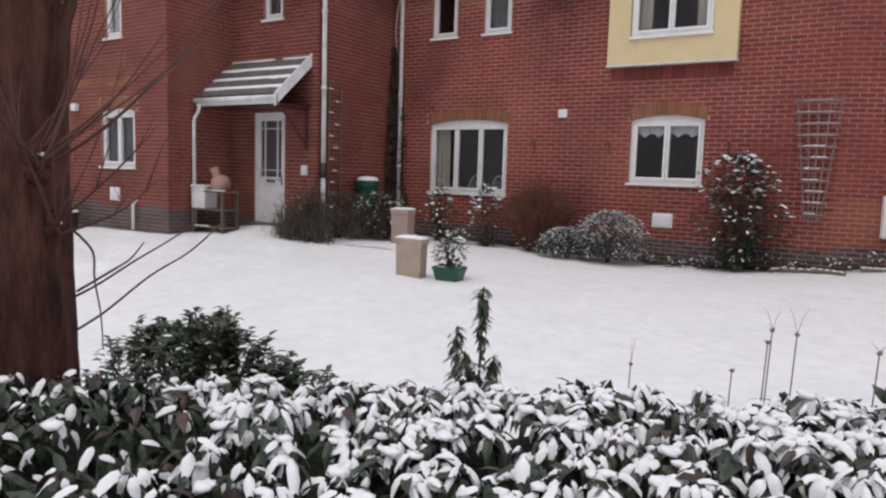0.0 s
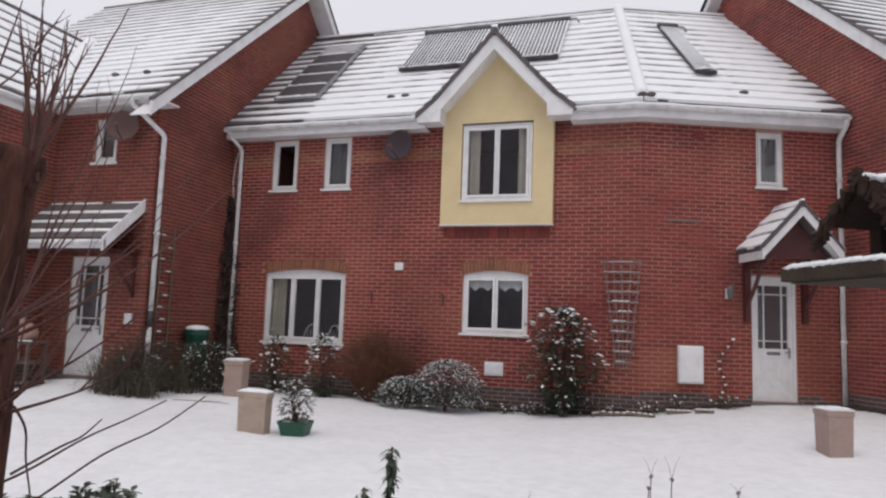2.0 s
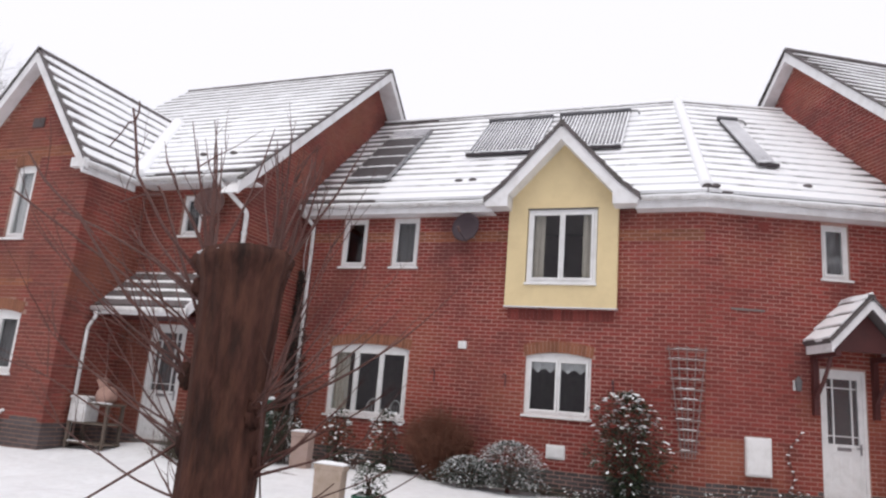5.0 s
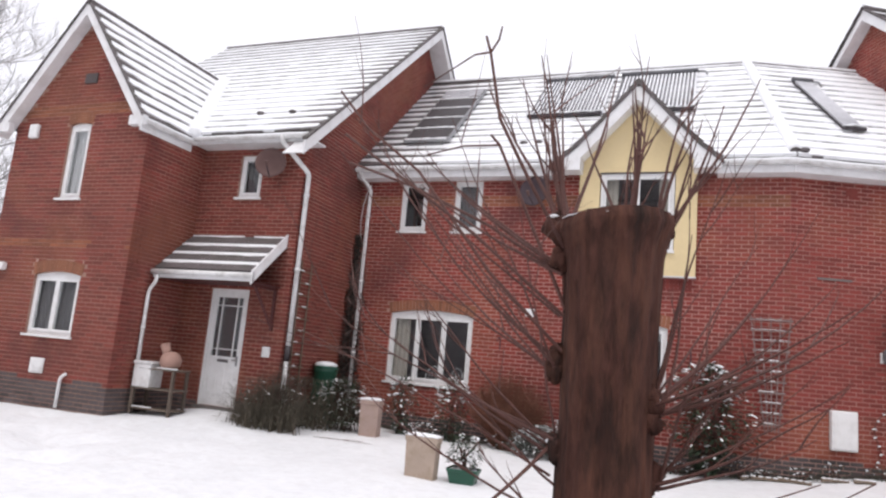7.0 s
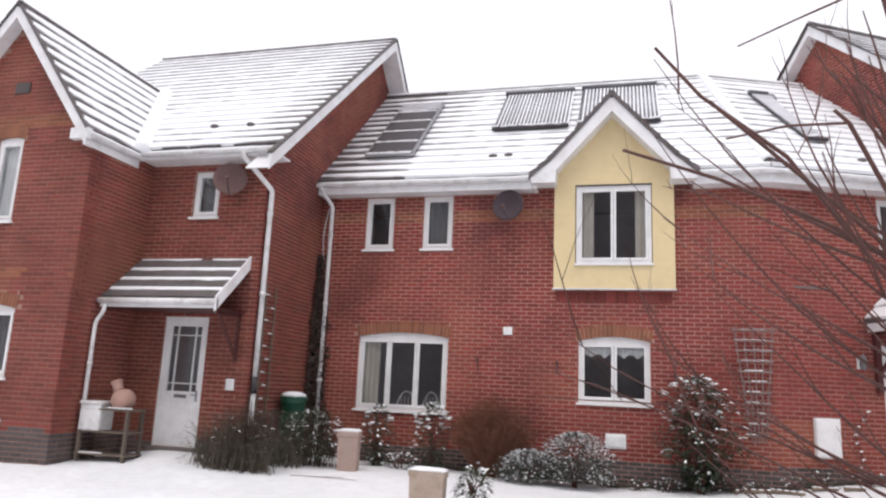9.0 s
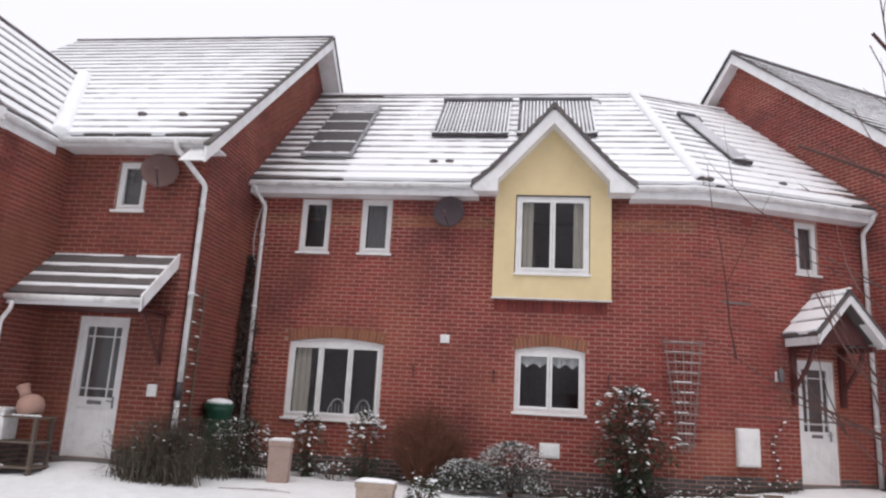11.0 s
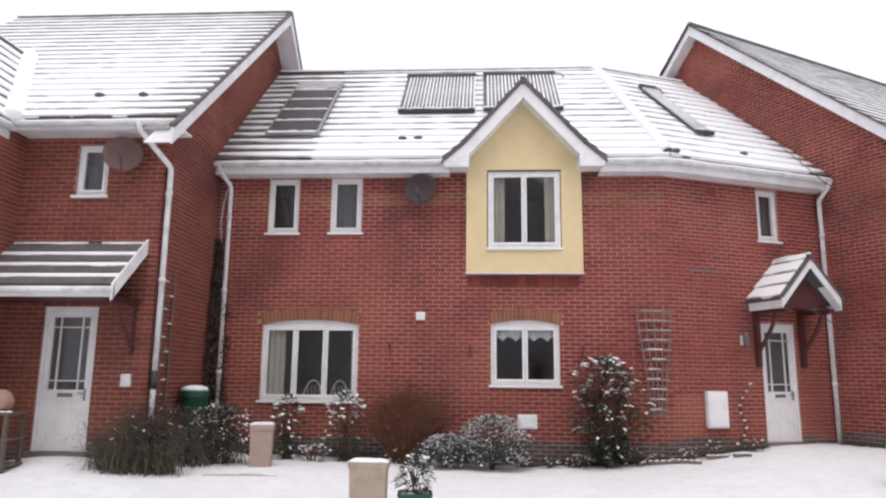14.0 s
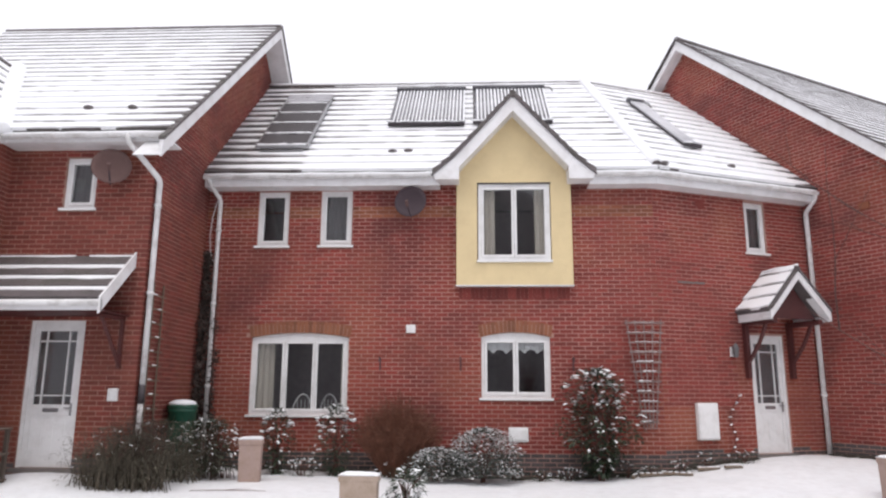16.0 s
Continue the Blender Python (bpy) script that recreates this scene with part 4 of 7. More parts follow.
# ---- gabled porch over the second door ----
pr = thing("porch_right", "small gabled porch with white boards and dark red brackets", "porch", kind="structure")
PX0, PX1, PAX = 1.76, 3.17, 2.47
PY = -0.85
pm = W_SECT @ pose(0, PY, 0)
psl = (3.66 - 2.90) / (PAX - PX0)
gable_trim("trim_gable_porch", "white bargeboards of the small porch", pm, (PX0, 2.90), (PX1, 2.90), (PAX, 3.66), h=0.17, under=0.2)
pu = W_SECT.to_3x3()
ang = math.atan(psl)
for nm, ox, sg in (("roof_porch_a", PX0 - 0.02, 1), ("roof_porch_b", PX1 + 0.02, -1)):
    roof_plane(nm, "tiny porch roof slope with snow on its tiles", W_SECT @ Vector((ox, PY + 0.03, 2.91)), pu @ Vector((0, 1, 0)), pu @ Vector((sg, 0, 0)), ang, (PAX - PX0 + 0.03) / math.cos(ang),
               lambda v: 0.0, lambda v: -PY - 0.03, lambda u, v: 0.86, seed=12 + sg, pitch_v=0.32, seg=0.1, split=True)
ridge("ridge_porch", "snowy ridge of the small porch", W_SECT @ Vector((PAX, PY, 3.69)), W_SECT @ Vector((PAX, 0, 3.69)), 0.06, 0.3, snow=0.6)
for x in (PX0 + .02, PX1 - .05):
    part("fascia", Geo().box(x, x + .03, PY + .03, -0.01, 2.73, 2.88, W_SECT), FASCIA, pr)
part("tympanum", Geo().prism([(PX0 + .12, 2.78), (PX1 - .12, 2.78), (PAX, 3.47)], PY + 0.25, PY + 0.28, W_SECT), STAINED, pr, "dark red boarded gable")
for x in (1.90, 2.96):
    g = Geo()
    g.box(x - .045, x + .045, -0.09, -0.005, 1.70, 2.76, W_SECT).box(x - .045, x + .045, PY + .06, -0.09, 2.67, 2.76, W_SECT)
    n = 8
    pts = [W_SECT @ Vector((x, -0.06 - 0.50 * i / n - .05 * math.sin(math.pi * i / n), 1.98 + 0.70 * i / n)) for i in range(n + 1)]
    g.tube(pts, 0.038, 4)
    part("bracket", g, STAINED, pr, "dark red timber bracket")

# ---- lean-to of the next house ----
LR = W_RFRONT @ Vector((0, -1.72, 2.60))
roof_plane("roof_lean_right", "tiled lean-to roof with thin snow", LR, ru, rs, math.atan(0.72), 1.72 / math.cos(math.atan(0.72)), lambda v: -0.15, lambda v: 12.0, lambda u, v: 0.03, seed=21, pitch_v=0.3)
lr_m = W_RGABLE @ pose(0, -0.175, 0)
part("side_board", Geo().prism([(0.0, 3.70), (1.78, 2.42), (1.78, 2.62), (0.0, 3.92)], 0, 0.03, lr_m), FASCIA, thing("trim_lean_side", "white sloping board of the lean-to", "", kind="structure"))
eaves("trim_eaves_lean", "white gutter of the lean-to", LR + ru * -0.1, LR + ru * 12, rs, over=0.25)
# gablet over the upper window of the next house
gm = W_RFRONT @ pose(0, -0.36, 0)
gable_trim("trim_gablet", "white boards of a small gable over an upper window", gm, (1.75, 5.44), (3.79, 5.44), (2.77, 6.72), h=0.2, under=0.2)
part("gablet_boarding", Geo().prism([(1.95, 5.2), (3.59, 5.2), (3.59, 5.45), (2.77, 6.45), (1.95, 5.45)], 0.1, 0.35, gm), STAINED, bpy.data.objects["trim_gablet"])
ga = math.atan(1.28 / 1.02)
for nm, ox, sg in (("roof_gablet_a", 1.73, 1), ("roof_gablet_b", 3.81, -1)):
    roof_plane(nm, "snowy slope of the small gable", W_RFRONT @ Vector((ox, -0.34, 5.46)), rs, ru * sg, ga, 1.04 / math.cos(ga), lambda v: 0.0, lambda v: 0.3 + v * math.sin(ga) / 0.862, lambda u, v: 0.85, seed=31 + sg, split=True)
# chimney
ch = W_RFRONT @ pose(12.85, 4.9, 0)
CHIM = mat("sooty_brick", (0.105, 0.042, 0.034), 0.9, var=0.3, scale=3, fine=80, bump=0.4, island=0.3)
chim = thing("chimney", "square sooty brick chimney stack", "chimney", kind="structure")
g = Geo()
for i in range(36):
    for s_ in range(4):
        a = -0.56 + 0.28 * s_ + (0.0 if i % 2 else 0.03)
        for side in range(4):
            mm = ch @ pose(0, 0, 0, 0, 0, 90 * side)
            g.box(a, min(a + 0.262, .58), -0.58, -0.44, 9.5 + i * CO, 9.5 + i * CO + BH, mm)
part("brickwork", g, CHIM, chim, kind="stuff")
part("core", Geo().box(-.57, .57, -.57, .57, 9.3, 12.18, ch), MORTAR_L, chim)
part("chimney_cap", Geo().box(-.64, .64, -.64, .64, 12.18, 12.30, ch), CHIM, chim)
g = Geo().tube([ch @ Vector((-.3, -.1, 12.3)), ch @ Vector((-.52, -.1, 13.25))], 0.025, 6)
g.tube([ch @ Vector((-.52 + 12.9 * k / 8, -.1, 13.22 + 5.5 * k / 8 + 1.1 * math.sin(math.pi * k / 8))) for k in range(9)], 0.022, 6)
part("aerial", g, METAL, chim, "thin television aerial")


# ---- ground ----
xs = [-400, -150, -70, -40, -28, -22] + [-20 + 0.22 * i for i in range(int(32 / 0.22))] + [13, 18, 26, 40, 80, 160, 400]
ys = [-300, -90, -40, -20, -10, -5, -3.5] + [-2.6 + 0.2 * i for i in range(78)] + [14, 17, 22, 30, 45, 80, 160, 400]
g = Geo()
foot = random.Random(9)
prints = [(foot.uniform(-16, -8.6), foot.uniform(4.0, 6.9), foot.uniform(0.16, 0.30)) for _ in range(46)]
for y in ys:
    for x in xs:
        z = ground_z(x, y) if -30 < x < 20 and -10 < y < 20 else 0.0
        for a, b, r in prints:
            d = ((x - a) ** 2 + (y - b) ** 2) / (r * r)
            if d < 6:
                z -= 0.085 * math.exp(-d)
        g.v.append((x, y, z))
nx = len(xs)
g.f = [(j * nx + i, j * nx + i + 1, (j + 1) * nx + i + 1, (j + 1) * nx + i) for j in range(len(ys) - 1) for i in range(nx - 1)]
solid("ground", g, SNOW_G, "snow-covered lawn with a few faint dips", kind="structure", smooth=True)


# ---- planters ----
def square_planter(m, material, label, w, h, dp=None):
    """A tall tapered planter, w wide and dp deep, with a lip and a cap of snow."""
    t = thing("square_planter", label, "planter", m, group="square planters on the lawn")
    ry = (dp or w) / w
    g = Geo()
    b, tp = w * 0.46, w * 0.5
    prof = [(b, 0.0), (tp * 0.97, h * 0.86), (tp * 1.04, h * 0.88), (tp * 1.04, h), (tp * 0.88, h), (tp * 0.86, h - 0.06)]
    rings = [[Vector((sx * r, sy * r * ry, z)) for sx, sy in ((-1, -1), (1, -1), (1, 1), (-1, 1))] for r, z in prof]
    g.add([v for r in rings for v in r], [(i * 4 + j, i * 4 + (j + 1) % 4, (i + 1) * 4 + (j + 1) % 4, (i + 1) * 4 + j) for i in range(len(prof) - 1) for j in range(4)] + [(3, 2, 1, 0), (20, 21, 22, 23)])
    part("pot", g, material, t, bevel=0.008)
    s = Geo()
    n = 9
    for j in range(n):
        for i in range(n):
            x, y = (i / (n - 1) - .5) * 2, (j / (n - 1) - .5) * 2
            e = max(abs(x), abs(y))
            s.v.append((x * tp * 1.05, y * tp * 1.05 * ry, h + 0.008 + 0.03 * (1 - e ** 4) + 0.012 * noise.noise((x * 2.1, y * 2.1, w * 40))))
    s.f = [(j * n + i, j * n + i + 1, (j + 1) * n + i + 1, (j + 1) * n + i) for j in range(n - 1) for i in range(n - 1)]
    k = len(s.v)
    s.v += [(v[0], v[1], h - 0.002) for v in s.v[:]]
    edge = [i for i in range(n)] + [n * (j + 1) - 1 for j in range(1, n)] + [n * n - 1 - i for i in range(1, n)] + [n * (n - 1 - j) for j in range(1, n - 1)]
    s.f += [(edge[i], edge[(i + 1) % len(edge)], k + edge[(i + 1) % len(edge)], k + edge[i]) for i in range(len(edge))]
    part("snow_cap", s, SNOW, t, "cap of fresh snow", smooth=True)
    return t


def on_ground(x, y, rz=0, dz=-0.02):
    return pose(x, y, ground_z(x, y) + dz, 0, 0, rz)


square_planter(on_ground(-7.53, 9.17, 12), POT, "tall pinkish terracotta square planter capped with snow", 0.34, 0.64)
square_planter(on_ground(-5.42, 6.47, -3), POT_B, "tall buff slab-sided planter capped with snow", 0.44, 0.53, 0.16)
square_planter(on_ground(1.66, 8.46, 20), POT, "tall pinkish terracotta square planter by the door", 0.33, 0.57)


# ---- bird table ----
bt = thing("bird_table", "rustic dark wooden bird table with a snowy shingled roof", "bird table", pose(0.665, 1.865, -0.37, 0, 0, 29.5) @ Matrix.Scale(1.24, 4))
part("post", Geo().box(-.036, .036, -.036, .036, 0.25, 1.65), WOODD, bt, bevel=0.006)
g = Geo()
for s_ in range(4):
    mm = pose(0, 0, 0, 0, 0, 90 * s_)
    g.prism([(0.036, 1.60), (0.045, 1.585), (0.085, 1.645), (0.075, 1.655), (0.036, 1.635)], -0.015, 0.015, mm)
part("brace", g, WOODD, bt)
part("shelf", Geo().box(-.34, .60, -.20, .20, 1.655, 1.69), MOSSW, bt, bevel=0.004)
part("rim", Geo().box(-.34, .60, -.225, -.20, 1.662, 1.708).box(-.34, .60, .20, .225, 1.662, 1.708).box(-.365, -.34, -.225, .225, 1.662, 1.708).box(.60, .625, -.225, .225, 1.662, 1.715), MOSSW, bt, bevel=0.004)
g = Geo()
for i in range(10):
    y = -.20 + i * .043
    g.blob((-.335, y, 1.712), 0.036, (1, 1.2, 0.45), rough=0.2, rng=rng_b)
    g.blob((-.26 + .02 * (i % 3), y, 1.70), 0.045, (1.2, 1.2, 0.4), rough=0.2, rng=rng_b)
part("shelf_snow", g, SNOW, bt, smooth=True, kind="stuff")
for sx in (-.03, .28):
    for sy in (-.12, .12):
        part("upright", Geo().box(sx - .025, sx + .025, sy - .025, sy + .025, 1.69, 1.86), WOODD, bt)
RNG = random.Random(4)
# ragged bark edging along the gable end and snow on the crest of the roof
ragged = Geo()
for k in range(46):
    f = RNG.uniform(-1, 1)
    y, z = f * .20, 1.995 - abs(f) * .19 + .03 * (1 - f * f)
    ragged.tube([(-.225 + RNG.uniform(-.02, .02), y, z + RNG.uniform(0, .022)), (-.235 + RNG.uniform(-.03, .01), y + RNG.uniform(-.03, .03), z - RNG.uniform(.015, .06))], [RNG.uniform(.012, .024), RNG.uniform(.004, .012)], 6)
part("bark_edging", ragged, WOODD, bt, "rough bark along the roof's end", kind="stuff")
crest = Geo()
for k in range(26):
    crest.blob((-.20 + .036 * k, RNG.uniform(-.025, .025), 2.012 + RNG.uniform(-.004, .008)), RNG.uniform(.022, .040), (1.3, 1.1, .45), 8, 5, .25, rng=RNG)
part("crest_snow", crest, SNOW, bt, kind="stuff", smooth=True)
for sg in (-1, 1):
    side = Geo()
    vs = []
    wd, ez = (0.20, 1.79) if sg < 0 else (0.17, 1.865)
    a0, a1 = Vector((-.20, sg * wd, ez)), Vector((.70, sg * wd, ez))
    b0, b1 = Vector((-.20, 0, 1.99)), Vector((.70, 0, 1.99))
    nrm = Vector((0, sg * (1.99 - ez), wd)).normalized()
    vs = [a0, a1, b1, b0] + [p + nrm * 0.014 for p in (a0, a1, b1, b0)]
    side.add(vs, [(0, 1, 2, 3), (7, 6, 5, 4), (0, 4, 5, 1), (1, 5, 6, 2), (2, 6, 7, 3), (3, 7, 4, 0)])
    board = part("roof_board", side, WOODD, bt)
    for row in range(4):
        f0, f1 = row / 4 - 0.04, (row + 1) / 4
        x = -.22
        while x < .71:
            w = RNG.uniform(.07, .12)
            p = [a0.lerp(b0, f0), a0.lerp(b0, f1)]
            j = RNG.uniform(0, .012)
            q = [Vector((x, p[0].y, p[0].z)), Vector((x + w - .006, p[0].y, p[0].z)), Vector((x + w - .006, p[1].y, p[1].z)), Vector((x, p[1].y, p[1].z))]
            lo = [nrm * (0.026 + j)] * 2 + [nrm * 0.014] * 2
            sh = Geo()
            vs = [v + nrm * 0.012 for v in q] + [v + l + nrm * .004 for v, l in zip(q, lo)]
            sh.add(vs, [(0, 1, 2, 3), (7, 6, 5, 4), (0, 4, 5, 1), (1, 5, 6, 2), (2, 6, 7, 3), (3, 7, 4, 0)])
            part("shingle", sh, WOODD, board)
            x += w
    sn = Geo()
    for f in (0.10, 0.34, 0.58, 0.84):
        x = -.10 + RNG.uniform(0, .12)
        while x < .66:
            ln = RNG.uniform(.12, .34)
            k = max(3, int(ln / .03))
            pts, rad = [], []
            for i in range(k + 1):
                p = a0.lerp(b0, f + .04 * noise.noise((x * 9 + i * .4, f * 7, sg)))
                pts.append((min(.70, x + ln * i / k), p.y + nrm.y * .022, p.z + nrm.z * .022))
                rad.append((.008 + .020 * math.sin(math.pi * min(1, max(0, i / k))) * (1 + .5 * noise.noise((i * .8, x * 5, f)))))
            sn.tube(pts, rad, 7)
            x += ln + RNG.uniform(.01, .12)
    part("roof_snow", sn, SNOW, bt, smooth=True, kind="stuff")


# ---- cut tree with young shoots ----
def shoot(g, p, d, L, r, rng, n=7, droop=0.0, twigs=2, depth=0, wander=1.0):
    pts, q, v = [Vector(p)], Vector(p), Vector(d).normalized()
    for i in range(n):
        v = (v + wander * Vector((rng.uniform(-.13, .13), rng.uniform(-.13, .13), rng.uniform(-.08, .10))) - Vector((0, 0, droop))).normalized()
        q = q + v * (L / n)
        pts.append(q.copy())
    g.tube(pts, [r * (1 - 0.8 * i / n) for i in range(n + 1)], 5)
    if depth < 2:
        for _ in range(twigs):
            i = rng.randint(2, n - 1)
            sd = (pts[i] - pts[i - 1]).normalized()
            sd = (sd + Vector((rng.uniform(-.8, .8), rng.uniform(-.8, .8), rng.uniform(-.2, .7)))).normalized()
            shoot(g, pts[i], sd, L * rng.uniform(.25, .5), r * 0.5, rng, 5, droop, 1, depth + 1)


stump = thing("cut_tree", "topped tree trunk with thin red-brown shoots", "tree", pose(-2.28, -0.043, 0) @ Matrix.Diagonal((1.04, 1.04, 1.0, 1.0)))
g = Geo()
prof = [(0.22, -0.05), (0.17, 0.15), (0.145, 0.5), (0.130, 0.9), (0.124, 1.3), (0.126, 1.6), (0.136, 1.78), (0.158, 1.86), (0.152, 1.89)]
n = 72
zz = [-0.05 + 1.94 * i / 60 for i in range(61)]
vs = []
for z in zz:
    for i in range(len(prof) - 1):
        if prof[i][1] <= z <= prof[i + 1][1]:
            f = (z - prof[i][1]) / (prof[i + 1][1] - prof[i][1])
            r = prof[i][0] + f * (prof[i + 1][0] - prof[i][0])
    for j in range(n):
        a = 2 * math.pi * j / n
        q = r * (1 + 0.05 * noise.noise((math.cos(a) * 1.3, math.sin(a) * 1.3, z * 1.5))) + 0.009 * noise.noise((math.cos(a) * 7, math.sin(a) * 7, z * 2.2)) + 0.004 * noise.noise((math.cos(a) * 22, math.sin(a) * 22, z * 5))
        vs.append((q * math.cos(a), q * math.sin(a), z + (0.02 * math.cos(a + 0.5) if z > 1.7 else 0)))
g.add(vs, [(i * n + j, i * n + (j + 1) % n, (i + 1) * n + (j + 1) % n, (i + 1) * n + j) for i in range(60) for j in range(n)] + [tuple(60 * n + j for j in range(n))])
part("trunk", g, BARK, stump, smooth=True)
g = Geo()
g.blob((0, 0, 1.885), 0.152, (1, 1, 0.12), 24, 6, 0.05, rng=rng_b)
part("snow_cap", g, SNOW, stump, "thin snow on the cut top", smooth=True)


# ---- drainpipes ----
def pipe(name, label, pts, r=0.036, brackets=()):
    t = thing(name, label, "drainpipe", group="white drainpipes")
    g = Geo()
    fine = []
    pts = [Vector(p) for p in pts]
    for i, p in enumerate(pts):
        if 0 < i < len(pts) - 1:
            a, b = (pts[i - 1] - p).normalized(), (pts[i + 1] - p).normalized()
            fine += [p + a * 0.05, p + a * 0.015 + b * 0.015, p + b * 0.05]
        else:
            fine.append(p)
    part("tube", g.tube(fine, r, 12), PIPE, t, smooth=True)
    for z in brackets:
        for a, b in zip(pts, pts[1:]):
            if min(a.z, b.z) <= z <= max(a.z, b.z) and abs(a.z - b.z) > 0.8:
                c = a.lerp(b, (a.z - z) / (a.z - b.z))
                part("collar", Geo().tube([c + Vector((0, 0, -.03)), c + Vector((0, 0, .03))], r * 1.28, 12), PIPE, t, smooth=True)
    return t


pipe("drainpipe", "white drainpipe at the corner of the neighbouring house", [(-9.42, 8.2, 5.30), (-9.42, 8.2, 5.18), (-9.13, 8.76, 4.72), (-9.13, 8.77, 1.50)], 0.045, (4.3, 2.9))
part("lower_length", Geo().tube([(-9.13, 8.77, 1.24), (-9.13, 8.77, 0.1)], 0.043, 12), PIPE, bpy.data.objects["drainpipe"], smooth=True)
part("dark_joint", Geo().tube([(-9.13, 8.77, 1.51), (-9.13, 8.77, 1.23)], 0.05, 12), PVDARK, bpy.data.objects["drainpipe"], smooth=True)
pipe("drainpipe", "white drainpipe half hidden by dark ivy", [(-9.10, 10.62, 5.40), (-9.10, 10.64, 5.28), (-8.95, 10.93, 5.0), (-8.95, 10.93, 0.1)], 0.042, (4.4, 3.0, 1.5))
dp = W_SECT
pipe("drainpipe", "white drainpipe beside the small porch", [dp @ Vector((3.60, -0.38, 5.38)), dp @ Vector((3.60, -0.38, 5.24)), dp @ Vector((3.63, -0.09, 5.02)), dp @ Vector((3.63, -0.09, 0.2))], 0.046, (4.3, 2.9, 1.4))
pipe("drainpipe", "white drainpipe of the lean-to porch", [(-11.40, 7.74, 2.57), (-11.40, 7.74, 2.45), (-11.48, 7.68, 2.27), (-11.48, 7.68, 0.15)], 0.034, (1.6,))
rp = W_RFRONT
pipe("drainpipe", "white drainpipe of the next house", [rp @ Vector((0.95, -0.34, 5.35)), rp @ Vector((0.95, -0.34, 5.2)), rp @ Vector((0.66, -0.06, 4.9)), rp @ Vector((0.66, -0.06, 3.7))], 0.036, (4.4,))
pipe("drainpipe", "snow-spotted white drainpipe of the lean-to", [rp @ Vector((0.35, -1.74, 2.52)), rp @ Vector((0.35, -1.74, 2.42)), rp @ Vector((0.05, -1.53, 2.3)), rp @ Vector((0.05, -1.53, 0.1))], 0.038, (1.4,))


# ---- satellite dishes, boxes, lamps on the walls ----
def dish(m, material, label, r):
    t = thing("satellite_dish", label, "satellite dish", m)
    prof = [(0.01, 0.0), (r * .4, 0.018), (r * .75, 0.06), (r, 0.11), (r * 1.01, 0.115), (r * 1.0, 0.12), (r * .75, 0.07), (r * .4, 0.028), (0.01, 0.012)]
    part("reflector", Geo().lathe(prof, 28, pose(0, 0, 0, 90, 0, 0)), material, t, smooth=True)
    part("arm", Geo().tube([(0, 0.0, -r * 0.9), (0, -0.38, -r * 0.55)], 0.014, 8), DISH_D, t)
    part("receiver", Geo().tube([(0, -0.34, -r * 0.58), (0, -0.42, -r * .35)], 0.028, 8), DISH_L, t)
    part("bracket", Geo().tube([(0, 0.02, 0), (0, 0.22, -0.05)], 0.02, 8).box(-.06, .06, .20, .22, -.12, .05), METAL, t)
    return t


dish(pose(-5.27, 10.80, 4.87, -6, 0, -8), DISH_D, "dark satellite dish under the eaves", 0.30)
dish(pose(-9.77, 8.46, 4.82, -8, 0, 22), DISH_L, "brown-grey satellite dish by the corner", 0.29)


def wall_box(name, label, cat, m, x, z, w, h, d, material, bevel=0.01, lid=False):
    t = thing(name, label, cat)
    part("case", Geo().box(x - w / 2, x + w / 2, -d, 0.002, z - h / 2, z + h / 2, m), material, t, bevel=bevel)
    if lid:
        part("door_panel", Geo().box(x - w / 2 + .025, x + w / 2 - .025, -d - .012, -d + .002, z - h / 2 + .03, z + h / 2 - .03, m), material, t, bevel=0.006)
    return t


wall_box("vent_cover", "small white square vent cover on brick", "vent cover", W_MAIN, -5.27, 2.55, 0.17, 0.15, 0.05, UPVC)
wall_box("vent_flap", "white square vent flap low on brick", "vent flap", W_MAIN, -3.34, 0.69, 0.35, 0.25, 0.03, UPVC, lid=True)
wall_box("meter_box", "white meter box on the brick wall", "meter box", W_SECT, 0.88, 0.93, 0.44, 0.645, 0.10, UPVC, 0.02, lid=True)
wall_box("junction_box", "small grey box beside the door", "junction box", W_LFRONT, -9.51, 1.36, 0.15, 0.19, 0.05, PIPE, lid=True)
wall_box("vent_flap", "grey square vent low on brick", "vent flap", W_WING, -13.24, 0.77, 0.33, 0.27, 0.03, PIPE, lid=True)
wall_box("alarm_box", "small white alarm box under the gable", "alarm box", W_WING, -14.38, 5.18, 0.22, 0.28, 0.09, UPVC, 0.03)
wall_box("security_light", "small white security light", "wall light", W_WING, -14.55, 2.52, 0.16, 0.15, 0.12, UPVC, 0.03)
wall_box("security_light", "small white security light on the gable wall", "wall light", W_RGABLE, -0.45, 2.55, 0.16, 0.14, 0.10, UPVC, 0.03)
wall_box("air_vent", "small dark brick vent below the eaves", "vent", W_SECT, 1.07, 5.0, 0.2, 0.13, 0.012, SOLDIER, 0.002)
wall_box("air_vent", "small terracotta vent in the gable", "vent", W_RGABLE, -0.75, 4.9, 0.2, 0.13, 0.03, BRICK_BAND, 0.004)
wall_box("air_vent", "dark vent high in the gable", "vent", W_WING, -13.15, 6.2, 0.3, 0.2, 0.03, BRICK_BLUE, 0.004)
